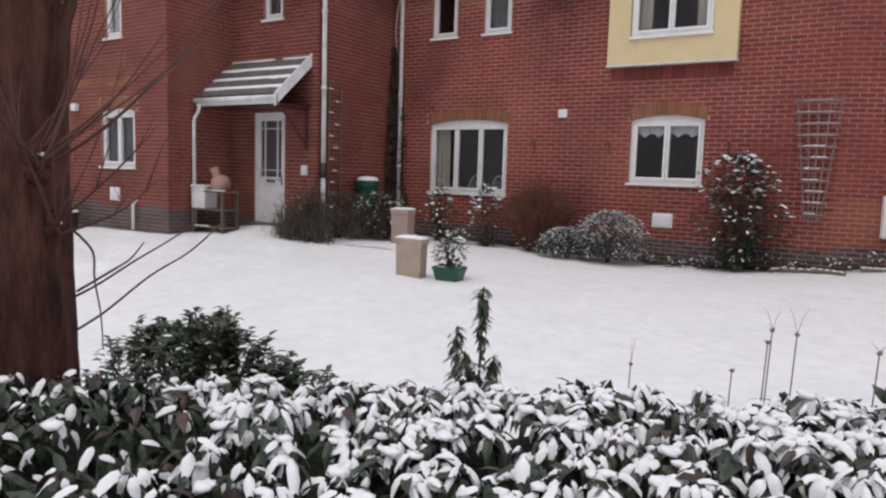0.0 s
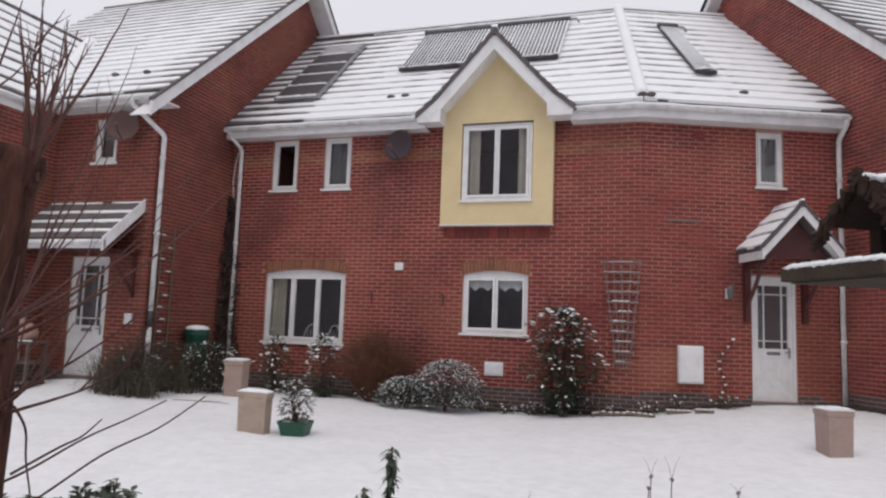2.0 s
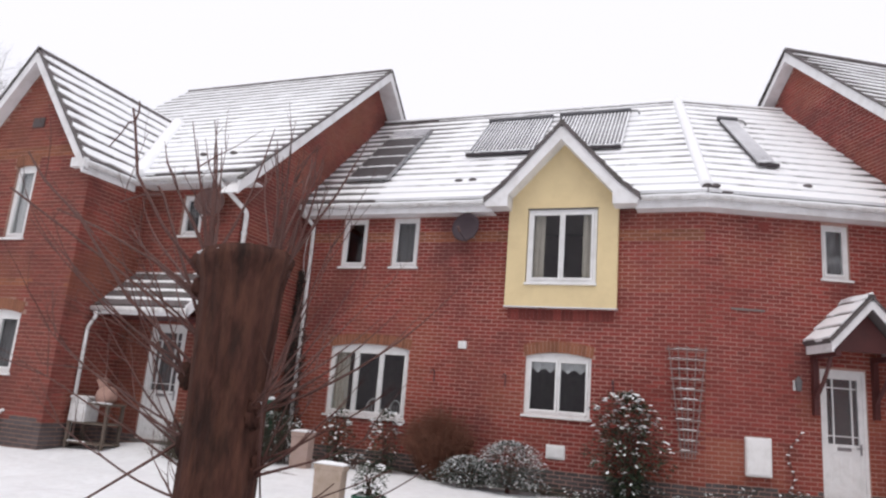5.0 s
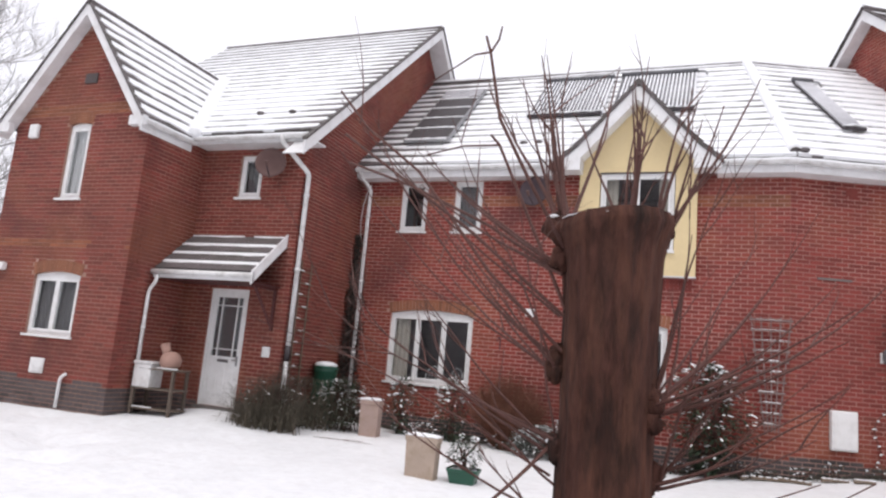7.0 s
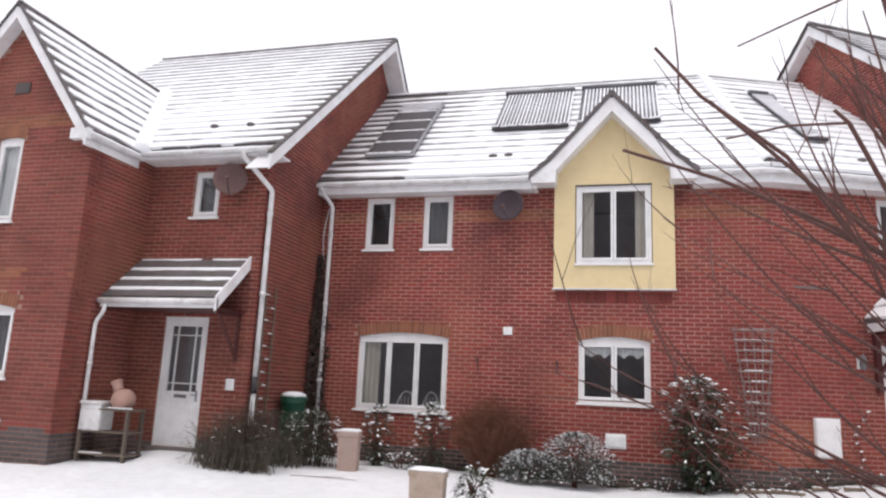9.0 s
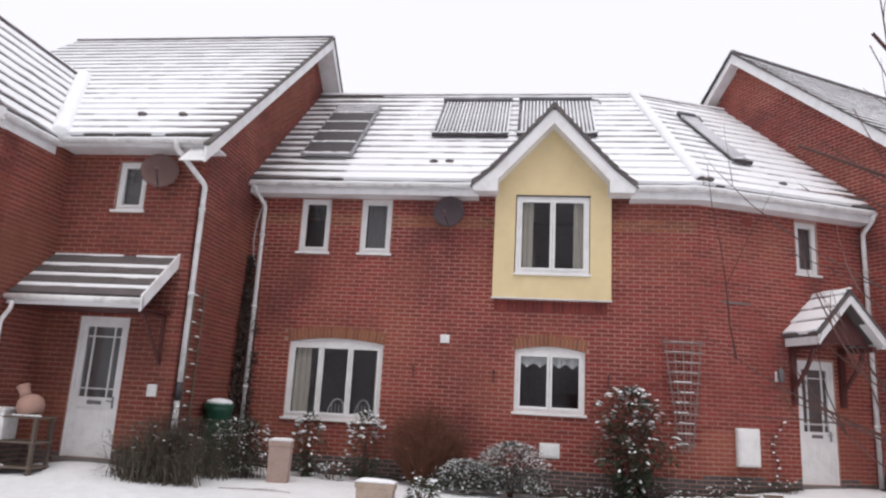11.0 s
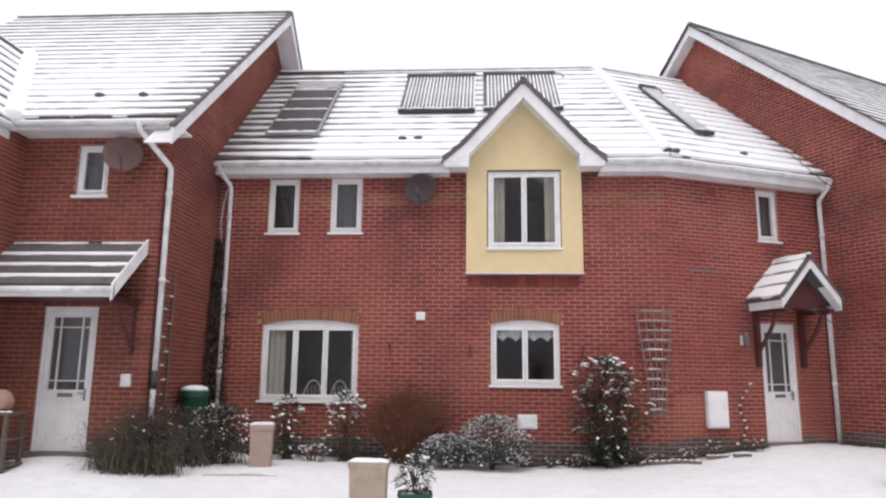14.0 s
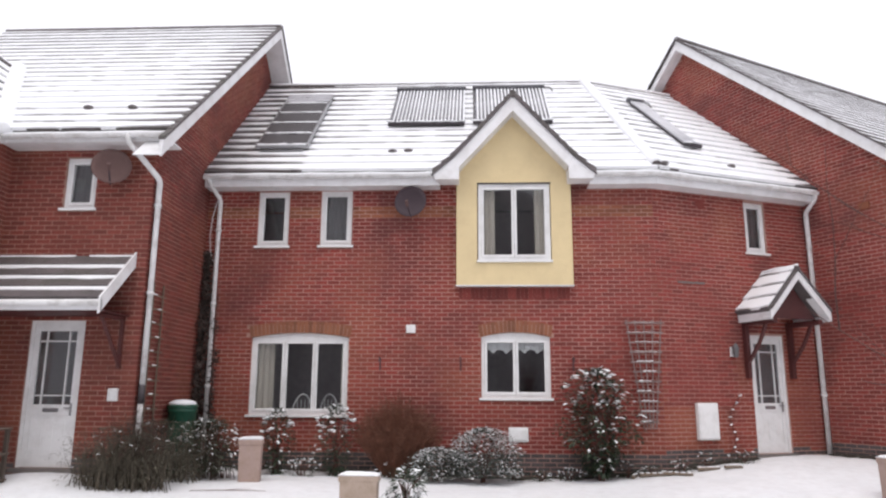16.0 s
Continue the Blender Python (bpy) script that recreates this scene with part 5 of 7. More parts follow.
for x in (-5.82, -4.36, -2.34):
    t = thing("plant_hook", "black iron hanging basket hook", "hook", group="hanging basket hooks")
    part("hook", Geo().box(x - .012, x + .012, -.012, -.002, 1.80, 2.02, W_MAIN).tube([W_MAIN @ Vector((x, -.01, 2.0)), W_MAIN @ Vector((x, -.12, 2.04)), W_MAIN @ Vector((x, -.2, 2.0)), W_MAIN @ Vector((x, -.21, 1.95))], 0.008, 6), DISH_D, t)
t = thing("wall_lantern", "small white wall lantern beside the porch", "wall lantern")
part("back_plate", Geo().box(1.53, 1.63, -.03, 0, 2.09, 2.27, W_SECT), PIPE, t, bevel=.006)
part("lamp_body", Geo().lathe([(.01, 0), (.045, .02), (.06, .18), (.03, .24), (.01, .27)], 10, W_SECT @ pose(1.58, -.11, 2.07)), DIM_GREY, t)

# string line and paler repair on the angled wall
t = thing("slate_strip", "short grey slate strip let into the brickwork", "slate strip")
part("strip", Geo().box(0.46, 1.06, -.02, .01, 3.42, 3.46, W_SECT), STONE, t)

# ---- trellis ----
TREL = mat("grey_trellis", (.22, .165, .155), .85, var=.3, scale=6, fine=60, bump=.3, obj=.15)
t = thing("fan_trellis", "weathered fan trellis with snow on its rungs", "trellis")
for i in range(5):
    f = i / 4 - .5
    part("upright_lath", Geo().tube([(-1.05 + f * .20, 10.90, .80), (-1.08 + f * .62, 10.90, 2.71)], .013, 4), TREL, t)
sn = Geo()
for j in range(11):
    z = .93 + j * 0.172
    hw = .12 + .21 * ((z - .82) / 1.88)
    cx = -1.05 - .03 * ((z - .82) / 1.88)
    part("rung", Geo().box(cx - hw - .02, cx + hw + .02, 10.868, 10.888, z - .014, z + .014), TREL, t)
    a, b = cx - hw * rng_b.uniform(.3, 1.0), cx + hw * rng_b.uniform(.2, 1.0)
    fat = .75 if j < 7 else .35
    sn.tube([(a + (b - a) * k / 8, 10.876, z + .014) for k in range(9)], [max(.003, fat * (.011 + .008 * noise.noise((k * .9, j * 2.1, 4)))) for k in range(9)], 6)
part("snow", sn, SNOW, t, smooth=True, kind="stuff")
# narrow trellis beside the corner drainpipe of the neighbouring house
t = thing("ladder_trellis", "narrow weathered trellis with snow on its rungs", "trellis")
for y in (8.95, 9.29):
    part("upright_lath", Geo().box(-9.17, -9.15, y - .012, y + .012, 0.5, 3.1), WOODG, t)
sn = Geo()
for j in range(11):
    z = .7 + j * .22
    part("rung", Geo().box(-9.15, -9.135, 8.89, 9.37, z - .012, z + .012), WOODG, t)
    sn.blob((-9.14, 9.07 + .1 * math.sin(j * 3), z + .014), .03, (.5, 3.0, .4), rng=rng_b)
part("snow", sn, SNOW, t, smooth=True, kind="stuff")


# ---- solar collectors ----
# strip and pale tube colours hold the sky's reflection as well as frost
FROST_GLINT = mat("frost_and_glint", (.78, .79, .82), .6, var=.15, scale=5, fine=30, bump=.1, obj=.12)
PALE_TUBE = mat("frosted_glint_tube", (.58, .58, .61), .4, var=.2, scale=4, fine=40, bump=0)
THIN = mat("thin_grey_snow", (.36, .355, .38), .7, var=.3, scale=4, fine=30, bump=.2)
RAIL = mat("dark_grey_rail", (.10, .10, .11), .5, var=.2, scale=5, fine=30, bump=.05)
def tube_collector(label, at, u0, u1, v0, v1, n, pale=False):
    t = thing("solar_collector", label, "solar collector", group="evacuated tube collectors")
    for i in range(n):
        u = u0 + (u1 - u0) * (i + .5) / n
        part("glass_tube", Geo().tube([at(u, v0 + .06, .13), at(u, v1 - .08, .13)], .024, 8), PALE_TUBE if pale else TUBE, t, smooth=True)
        w = (u1 - u0) / n
        strip_ = Geo()
        strip_.add([at(u + a, v, h) for h in (.098, .134) for a, v in ((w * .26, v0 + .05), (w * .74, v0 + .05), (w * .74, v1 - .06), (w * .26, v1 - .06))], [(3, 2, 1, 0), (4, 5, 6, 7), (0, 1, 5, 4), (1, 2, 6, 5), (2, 3, 7, 6), (3, 0, 4, 7)])
        part("frosted_strip", strip_, FROST_GLINT, t)
    part("manifold", Geo().tube([at(u0 - .03, v1, .14), at(u1 + .03, v1, .14)], .06, 10), RAIL, t, smooth=True)
    part("foot_rail", Geo().tube([at(u0 - .02, v0, .12), at(u1 + .02, v0, .12)], .042, 6), PVDARK, t)
    for u in (u0, u1):
        part("side_rail", Geo().tube([at(u, v0, .09), at(u, v1, .09)], .017 if u == u0 or not pale else .015, 4), PVDARK, t)
    part("elbow_pipe", Geo().tube([at(u1 + .02, v1, .14), at(u1 + .18, v1 + .01, .13), at(u1 + .24, v1 - .08, .06)], .022, 8), METAL, t, smooth=True)
    s = Geo()
    for i in range(int(n * 1.2)):
        u = rng_b.uniform(u0, u1)
        s.blob(at(u, v0 + rng_b.uniform(.0, .06), .17), .04, (2.2, .8, .4), rng=rng_b)
    part("snow", s, SNOW, t, smooth=True, kind="stuff")
    return t


tube_collector("evacuated tube solar collector on the snowy roof", MAIN, -5.90, -4.32, 2.12, 4.34, 20)
tube_collector("evacuated tube solar collector on the snowy roof", MAIN, -4.10, -2.47, 2.16, 4.40, 20)
tube_collector("evacuated tube solar collector on the angled roof", SECT, 1.25, 1.62, 1.25, 3.78, 6, pale=True)
t = thing("flat_solar_panel", "flat dark solar panel streaked with thin snow", "solar panel")
g = Geo()
pu0, pu1, pv0, pv1 = -8.46, -7.40, 0.95, 4.05
g.add([MAIN(u, v, h) for h in (.08, .15) for u, v in ((pu0, pv0), (pu1, pv0), (pu1, pv1), (pu0, pv1))], [(3, 2, 1, 0), (4, 5, 6, 7), (0, 1, 5, 4), (1, 2, 6, 5), (2, 3, 7, 6), (3, 0, 4, 7)])
part("casing", g, METAL, t)
sheet = Geo()
for i in range(13):
    for j in range(9):
        sheet.v.append(MAIN(pu0 + .03 + (pu1 - pu0 - .06) * j / 8, pv1 - .02 - (.55 + .35 * noise.noise((j * .5, 2, 2))) * i / 12, .165 + .012 * noise.noise((i * .7, j * .7, 1)) * (1 - i / 12)))
sheet.f = [(i * 9 + j, i * 9 + j + 1, i * 9 + j + 10, i * 9 + j + 9) for i in range(12) for j in range(8)]
part("snow_sheet", sheet, THIN, t, "thin grey snow", smooth=True)
for i in range(5):
    a, b = pv0 + .04 + i * .612, pv0 + .04 + (i + 1) * .612 - .03
    g = Geo()
    g.add([MAIN(u, v, h) for h in (.14, .158) for u, v in ((pu0 + .04, a), (pu1 - .04, a), (pu1 - .04, b), (pu0 + .04, b))], [(3, 2, 1, 0), (4, 5, 6, 7), (0, 1, 5, 4), (1, 2, 6, 5), (2, 3, 7, 6), (3, 0, 4, 7)])
    part("absorber", g, PVDARK, t)
s = Geo()
for row in range(5):
    v = pv0 + .025 + row * .612
    s.tube([MAIN(pu0 + .05 + (pu1 - pu0 - .1) * k / 16, v + .02 * noise.noise((k * .6, row, 1)), .158) for k in range(17)], [max(.006, .022 + .018 * noise.noise((k * .5, row * 3, 5))) for k in range(17)], 6)
for i in range(40):
    row = i % 5
    v = pv0 + .02 + row * .612 + rng_b.uniform(-.02, .05) + (rng_b.uniform(0, .55) if row == 4 else 0)
    s.blob(MAIN(rng_b.uniform(pu0 + .06, pu1 - .06), v, .16), .05, (2.4, .55, .14), rng=rng_b)
part("snow", s, SNOW, t, smooth=True, kind="stuff")
part("lower_bracket", Geo().tube([MAIN(pu0 + .1, pv0 - .05, .06), MAIN(pu1 - .1, pv0 - .05, .06)], .02, 6), METAL, t)
for at, u, v in ((MAIN, -5.70, .81), (MAIN, -5.39, .83), (LEFT, -10.55, .95), (LEFT, -9.78, .93), (SECT, 1.9, .5), (MAIN, -0.60, .12)):
    t = thing("roof_vent", "small dark vent tile poking through the snow", "roof vent", group="roof vents")
    p = at(u, v, .06)
    part("hood", Geo().blob(p, .075, (1.2, .8, .6), 8, 5, .1, rng=rng_b), TILE, t)

# ---- things by the left porch ----
t = thing("plant_stand", "weathered wooden stand with shelves by the porch", "plant stand", pose(-11.0, 7.78, ground_z(-11.0, 7.78) - .01))
for x in (-.42, .42):
    for y in (-.17, .17):
        part("leg", Geo().box(x - .025, x + .025, y - .025, y + .025, 0, .78), FENCE, t)
for z in (.08, .42, .76):
    part("shelf", Geo().box(-.47, .47, -.2, .2, z, z + .025), FENCE, t, bevel=.003)
sn = Geo()
for i in range(10):
    sn.blob((-.4 + i * .09, -.14, .80 if i > 4 else .11), .05, (1.3, .8, .3), rng=rng_b)
part("snow", sn, SNOW, t, smooth=True, kind="stuff")
t = thing("storage_box", "pale plastic box on the wooden stand", "storage box", pose(-11.26, 7.74, ground_z(-11.0, 7.78) + .435))
part("box_body", Geo().box(-.19, .19, -.16, .16, 0, .40), PIPE, t, bevel=.02)
part("lid", Geo().box(-.205, .205, -.175, .175, .40, .45), PIPE, t, bevel=.015)
t = thing("clay_chimenea", "terracotta chimenea dusted with snow on the stand", "chimenea", pose(-10.80, 7.78, ground_z(-11.0, 7.78) + .775, 0, -14, 0))
part("belly", Geo().lathe([(.08, 0), (.16, .04), (.19, .14), (.16, .24), (.09, .30)], 20), CLAY, t, smooth=True)
part("neck", Geo().lathe([(.09, .29), (.075, .36), (.085, .45), (.095, .47)], 16, pose(0, 0, 0, 0, -12, 0)), CLAY, t, smooth=True)
part("snow", Geo().blob((-.1, 0, .40), .075, (1.0, .9, .7), 8, 5, .2, rng=rng_b), SNOW, t, smooth=True)
t = thing("low_bench", "low wooden bench topped with snow", "bench", pose(-14.62, 6.78, ground_z(-14.62, 6.78) - .02, 0, 0, -8))
part("seat", Geo().box(-.45, .45, -.2, .2, .30, .34), WOODD, t)
for x in (-.38, .38):
    part("leg", Geo().box(x - .04, x + .04, -.18, .18, 0, .30), WOODD, t)
part("snow", Geo().box(-.44, .44, -.19, .19, .341, .385), SNOW, t, bevel=.02, smooth=True)
pipe("waste_pipe", "short white waste pipe with an elbow", [(-12.55, 7.07, .1), (-12.55, 7.07, .62), (-12.49, 7.14, .68)], .03)

# ---- water butt ----
t = thing("water_butt", "round green plastic water butt with a snowy lid", "water butt", pose(-8.93, 9.86, ground_z(-8.93, 9.86) - .03))
prof = [(.19, 0), (.21, .05), (.225, .5), (.235, .55), (.225, .6), (.22, .98), (.235, 1.0), (.235, 1.06)]
part("barrel", Geo().lathe(prof, 28), GREENP, t, smooth=True)
part("lid", Geo().lathe([(.245, 1.06), (.245, 1.10), (.2, 1.12)], 28), GREENP, t)
part("snow_cap", Geo().blob((0, 0, 1.13), .225, (1, 1, .32), 16, 6, .04, rng=rng_b), SNOW, t, smooth=True)

# ---- logs and litter along the wall ----
for x, y, a, L in ((-1.1, 10.55, 8, .55), (-0.75, 10.5, -22, .5), (-0.15, 10.75, 12, .4), (-1.45, 10.5, 60, .22), (0.25, 10.7, 5, .3)):
    t = thing("cut_branch", "short cut branch lying in the snow", "branch", on_ground(x, y, a, .03), group="cut branches by the wall")
    part("wood", Geo().tube([(-L / 2, 0, 0), (0, .015, .01), (L / 2, 0, .005)], [.032, .03, .024], 8), WOODG, t)
    s = Geo()
    for i in range(5):
        s.blob((-L / 2 + L * i / 5 + .04, 0, .035), .03, (1.6, .7, .4), rng=rng_b)
    part("snow", s, SNOW, t, smooth=True, kind="stuff")

# a thin dark twig shape on the lawn, standing in for a shaded dent
t = thing("dent_shade_line", "thin dark twig shape standing in for a shaded dent in the lawn", "twig", on_ground(-7.5, 8.2, 4, .025))
part("stick", Geo().tube([(-.55, .02, 0), (-.2, -.02, .012), (.15, .02, .006), (.5, -.01, 0)], [.004, .006, .005, .003], 6), TWIG, t)
part("side_twig", Geo().tube([(-.1, 0, .008), (.1, .10, .012), (.28, .13, .004)], [.004, .003, .002], 5), TWIG, t)

# loose white cable hanging beside the drainpipe
t = thing("hanging_cable", "loose white cable hanging below the eaves", "cable")
part("wire", Geo().tube([(-8.93, 10.92, 5.10), (-9.0, 10.90, 4.95), (-9.07, 10.90, 4.65), (-9.10, 10.91, 4.3), (-9.08, 10.93, 4.0), (-9.02, 10.95, 3.8)], .008, 6), PIPE, t, smooth=True)


# ---- plants ----
DARKTWIG = mat("dark_twig", (.08, .055, .044), .8, var=.3, scale=10, fine=80, bump=.2, island=.3)
OLIVE = mat("olive_twig", (.085, .07, .05), .8, var=.3, scale=10, fine=80, bump=.2, island=.35)
LEAF_B = mat("brown_green_shrub", (0.085, 0.078, 0.055), 0.7, var=.35, scale=10, fine=60, bump=.15, island=.5)
def leaf(g, p, d, up, L, w, fold=0.25, bend=0.25):
    """One leaf: folded along its midrib and bent towards the tip."""
    d = Vector(d).normalized()
    s = d.cross(Vector(up))
    if s.length < 1e-3:
        s = d.orthogonal()
    s.normalize()
    n = s.cross(d)
    p = Vector(p)
    def q(t, k):
        return p + d * (L * t) - n * (bend * L * t * t) + s * (k * w / 2) + n * (abs(k) * fold * w / 2)
    g.add([q(0, 0), q(.3, -.85), q(.3, .85), q(.35, 0), q(.68, -.8), q(.68, .8), q(.7, 0), q(1, 0)],
          [(0, 3, 1), (0, 2, 3), (1, 3, 6, 4), (3, 2, 5, 6), (4, 6, 7), (6, 5, 7)])


def leaf_snow(g, p, d, up, L, w, th=0.012, bend=0.25, rng=random):
    """A pad of snow lying along a leaf."""
    d = Vector(d).normalized()
    s = d.cross(Vector(up))
    if s.length < 1e-3:
        s = d.orthogonal()
    s.normalize()
    n = s.cross(d)
    if n.z < 0:
        n = -n
        s = -s
    p = Vector(p)
    k = rng.uniform(.75, 1.05)
    vs = []
    for t, wd in ((.05, .35), (.3, .85), (.6, .9), (.88, .5)):
        c = p + d * (L * t) - n * (bend * L * t * t)
        for a, h in ((-1, .0), (-.55, .8), (.0, 1.15), (.55, .8), (1, .0)):
            vs.append(c + s * (a * wd * w * .5 * k) + n * (.002 + th * h * (.6 if t in (.05, .88) else 1) * rng.uniform(.8, 1.2)))
    fs = [(i * 5 + j, i * 5 + j + 1, (i + 1) * 5 + j + 1, (i + 1) * 5 + j) for i in range(3) for j in range(4)]
    g.add(vs, fs)


def shrub(name, label, base, rad, h0, h1, n, L, w, material, snowy, seed, stems=8, flat=0.5, cat="shrub", snow_l=None, low=0.0, uneven=.38, sprouts=0, clumps=0, stem_mat=TWIG):
    """A shrub: stems, leaves filling an uneven rounded volume, and snow on the upper leaves."""
    rg = random.Random(seed)
    t = thing(name, label, cat, base if isinstance(base, Matrix) else pose(*base))
    g = Geo()
    for i in range(stems):
        a, q = rg.uniform(0, 6.28), rg.uniform(.2, .8)
        tip = (rad[0] * q * math.cos(a), rad[1] * q * math.sin(a), h0 + (h1 - h0) * rg.uniform(.6, .95))
        mid = (tip[0] * .35 + rg.uniform(-.04, .04), tip[1] * .35, tip[2] * .55)
        foot_at = (rg.uniform(-.05, .05), rg.uniform(-.05, .05), -.03) if stems < 60 else (tip[0] * rg.uniform(.5, 1.1), tip[1] * rg.uniform(.5, 1.1), -.03)
        if stems >= 60:
            mid = (tip[0] * .8 + rg.uniform(-.07, .07), tip[1] * .8 + rg.uniform(-.07, .07), tip[2] * rg.uniform(.4, .7))
            tip = (tip[0] + rg.uniform(-.24, .24), tip[1] + rg.uniform(-.2, .2), tip[2] * rg.uniform(.6, 1.2))
        g.tube([foot_at, mid, tip], [.012, .009, .004] if stems < 60 else [.007, .005, .002], 5)
    part("woody_stem", g, stem_mat, t, kind="stuff")
    g, s, stalk = Geo(), Geo(), Geo()
    hc, hh = (h0 + h1) / 2, (h1 - h0) / 2
    for i in range(n):
        z, a = rg.uniform(-1 + low, 1), rg.uniform(0, 6.28)
        r = (math.sqrt(max(0, 1 - z * z)) if z > 0 or not low else 1 - .12 * z * z) * rg.uniform(.12, 1.0) ** .6
        lump = 1 + uneven * noise.noise((math.cos(a) * 1.7 + seed, math.sin(a) * 1.7, z * 1.9))
        p = Vector((rad[0] * r * math.cos(a) * lump, rad[1] * r * math.sin(a) * lump, hc + hh * z * (.9 + .14 * lump)))
        d = Vector((math.cos(a) + rg.uniform(-.7, .7), math.sin(a) + rg.uniform(-.7, .7), rg.uniform(-.35, .6) + .35 * z))
        l, ww = L * rg.uniform(.7, 1.25), w * rg.uniform(.8, 1.2)
        leaf(g, p, d, (rg.uniform(-.3, .3), rg.uniform(-.3, .3), 1), l, ww)
        if rg.random() < snowy * (0.25 + .75 * max(0, z)) * (.35 + .65 * r):
            leaf_snow(s, p, d, (0, 0, 1), l * rg.uniform(.8, 1.3), ww * rg.uniform(1.0, 1.6), .014 if snow_l is None else snow_l, rng=rg)
    for i in range(sprouts):
        a, q = rg.uniform(0, 6.28), rg.uniform(.1, .95)
        hz = hc + hh * math.sqrt(1 - q * q)
        p0 = Vector((rad[0] * q * math.cos(a), rad[1] * q * math.sin(a), hz * .75))
        p1 = p0 + Vector((rg.uniform(-.04, .04), rg.uniform(-.04, .04), hz * .25 + rg.uniform(.02, .13) * (h1 - h0)))
        stalk.tube([p0, p1], [.004, .002], 4)
        for k in range(26):
            f = rg.uniform(.35, 1.04)
            b = rg.uniform(0, 6.28)
            leaf(g, p0.lerp(p1, f), (math.cos(b), math.sin(b), rg.uniform(-.1, .8)), (0, 0, 1), L * rg.uniform(.7, 1.1), w)
    for i in range(clumps):
        a, z = rg.uniform(0, 6.28), rg.uniform(0, .96) ** .6
        q = math.sqrt(1 - z * z) * rg.uniform(.75, 1.0)
        lump = 1 + uneven * noise.noise((math.cos(a) * 1.7 + seed, math.sin(a) * 1.7, z * 1.9))
        p = (rad[0] * q * math.cos(a) * lump, rad[1] * q * math.sin(a) * lump, hc + hh * z * (.9 + .14 * lump) + .01)
        for k in range(4):
            s.blob((p[0] + rg.uniform(-.03, .03), p[1] + rg.uniform(-.03, .03), p[2] + rg.uniform(-.012, .012)), rg.uniform(.018, .036), (1.3, 1.2, .5), 7, 4, .25, rng=rg)
    if sprouts:
        part("sprout", stalk, TWIG, t, kind="stuff")
    part("foliage", g, material, t, kind="stuff")
    if s.f:
        part("snow", s, SNOW, t, "snow on the leaves", kind="stuff", smooth=True)
    return t


def gz(x, y):
    return (x, y, ground_z(x, y) - .02)


shrub("evergreen_shrub", "upright evergreen shrub with snow on its glossy leaves", gz(-2.0, 10.45), (.60, .42), .16, 1.80, 2300, .095, .05, LEAF_D, .24, 41, stems=20, snow_l=.014, uneven=.85, clumps=24)
shrub("rounded_shrub", "low rounded grey-green shrub frosted with snow", gz(-3.98, 10.15), (.64, .5), .0, .86, 6500, .045, .02, LEAF_G, .5, 42, low=.35, snow_l=.006)
shrub("rounded_shrub", "low spreading grey-green shrub frosted with snow", gz(-4.72, 10.1), (.56, .42), .0, .54, 3800, .045, .02, LEAF_G, .5, 43, low=.35, snow_l=.006)
shrub("small_shrub", "small evergreen shrub with snowy leaf tips below the window", gz(-7.45, 10.3), (.30, .26), .05, 1.05, 850, .075, .036, LEAF_D, .18, 44, snow_l=.014, uneven=.7, clumps=10)
shrub("small_shrub", "small evergreen shrub with snowy leaf tips below the window", gz(-6.45, 10.35), (.36, .28), .05, 1.12, 900, .075, .036, LEAF_D, .20, 45, snow_l=.014, uneven=.7, clumps=13)
shrub("small_shrub", "low dark shrub with a little snow", gz(-6.95, 10.1), (.32, .2), .0, .28, 300, .05, .02, LEAF_G, .5, 46)
shrub("twiggy_shrub", "dense olive-brown shrub beside the neighbour's door", gz(-8.72, 8.95), (.72, .55), .0, .86, 1900, .06, .014, LEAF_B, .06, 47, stems=150, snow_l=.006, low=.3, uneven=.7, sprouts=18, stem_mat=OLIVE)
shrub("twiggy_shrub", "thin olive-brown shrub beside the neighbour's door", gz(-9.22, 8.05), (.66, .36), .0, .80, 1300, .06, .011, LEAF_B, .05, 48, stems=150, snow_l=.006, low=.3, uneven=.7, stem_mat=OLIVE)
shrub("twiggy_shrub", "snowy dark shrub by the water butt", gz(-8.30, 9.45), (.56, .45), .0, .88, 2000, .06, .022, LEAF_D, .28, 49, stems=70, snow_l=.008, low=.3, uneven=.6, sprouts=16, stem_mat=DARKTWIG)
shrub("twiggy_shrub", "dark twiggy shrub in front of the drainpipe", gz(-8.75, 8.15), (.62, .36), .0, .74, 1100, .06, .014, LEAF_B, .04, 51, stems=150, snow_l=.006, low=.3, uneven=.7, sprouts=14, stem_mat=OLIVE)
shrub("dark_shrub", "tall dark shrub by the boundary fence", gz(-15.85, 6.7), (.55, .5), .0, 1.55, 4600, .08, .035, LEAF_D, .06, 50, low=.1)
for i, (x, y) in enumerate(((-3.0, 10.55), (-2.5, 10.6), (-1.55, 10.6), (-3.45, 10.6), (0.62, 11.2), (-5.5, 10.3), (-1.1, 10.7), (-.6, 10.75), (-.1, 10.95))):
    shrub("low_plant", "low winter plant with snow by the wall", gz(x, y), (.24, .13), .0, .17 + .05 * (i % 3), 190, .055, .02, LEAF_D, .3, 60 + i, stems=4)


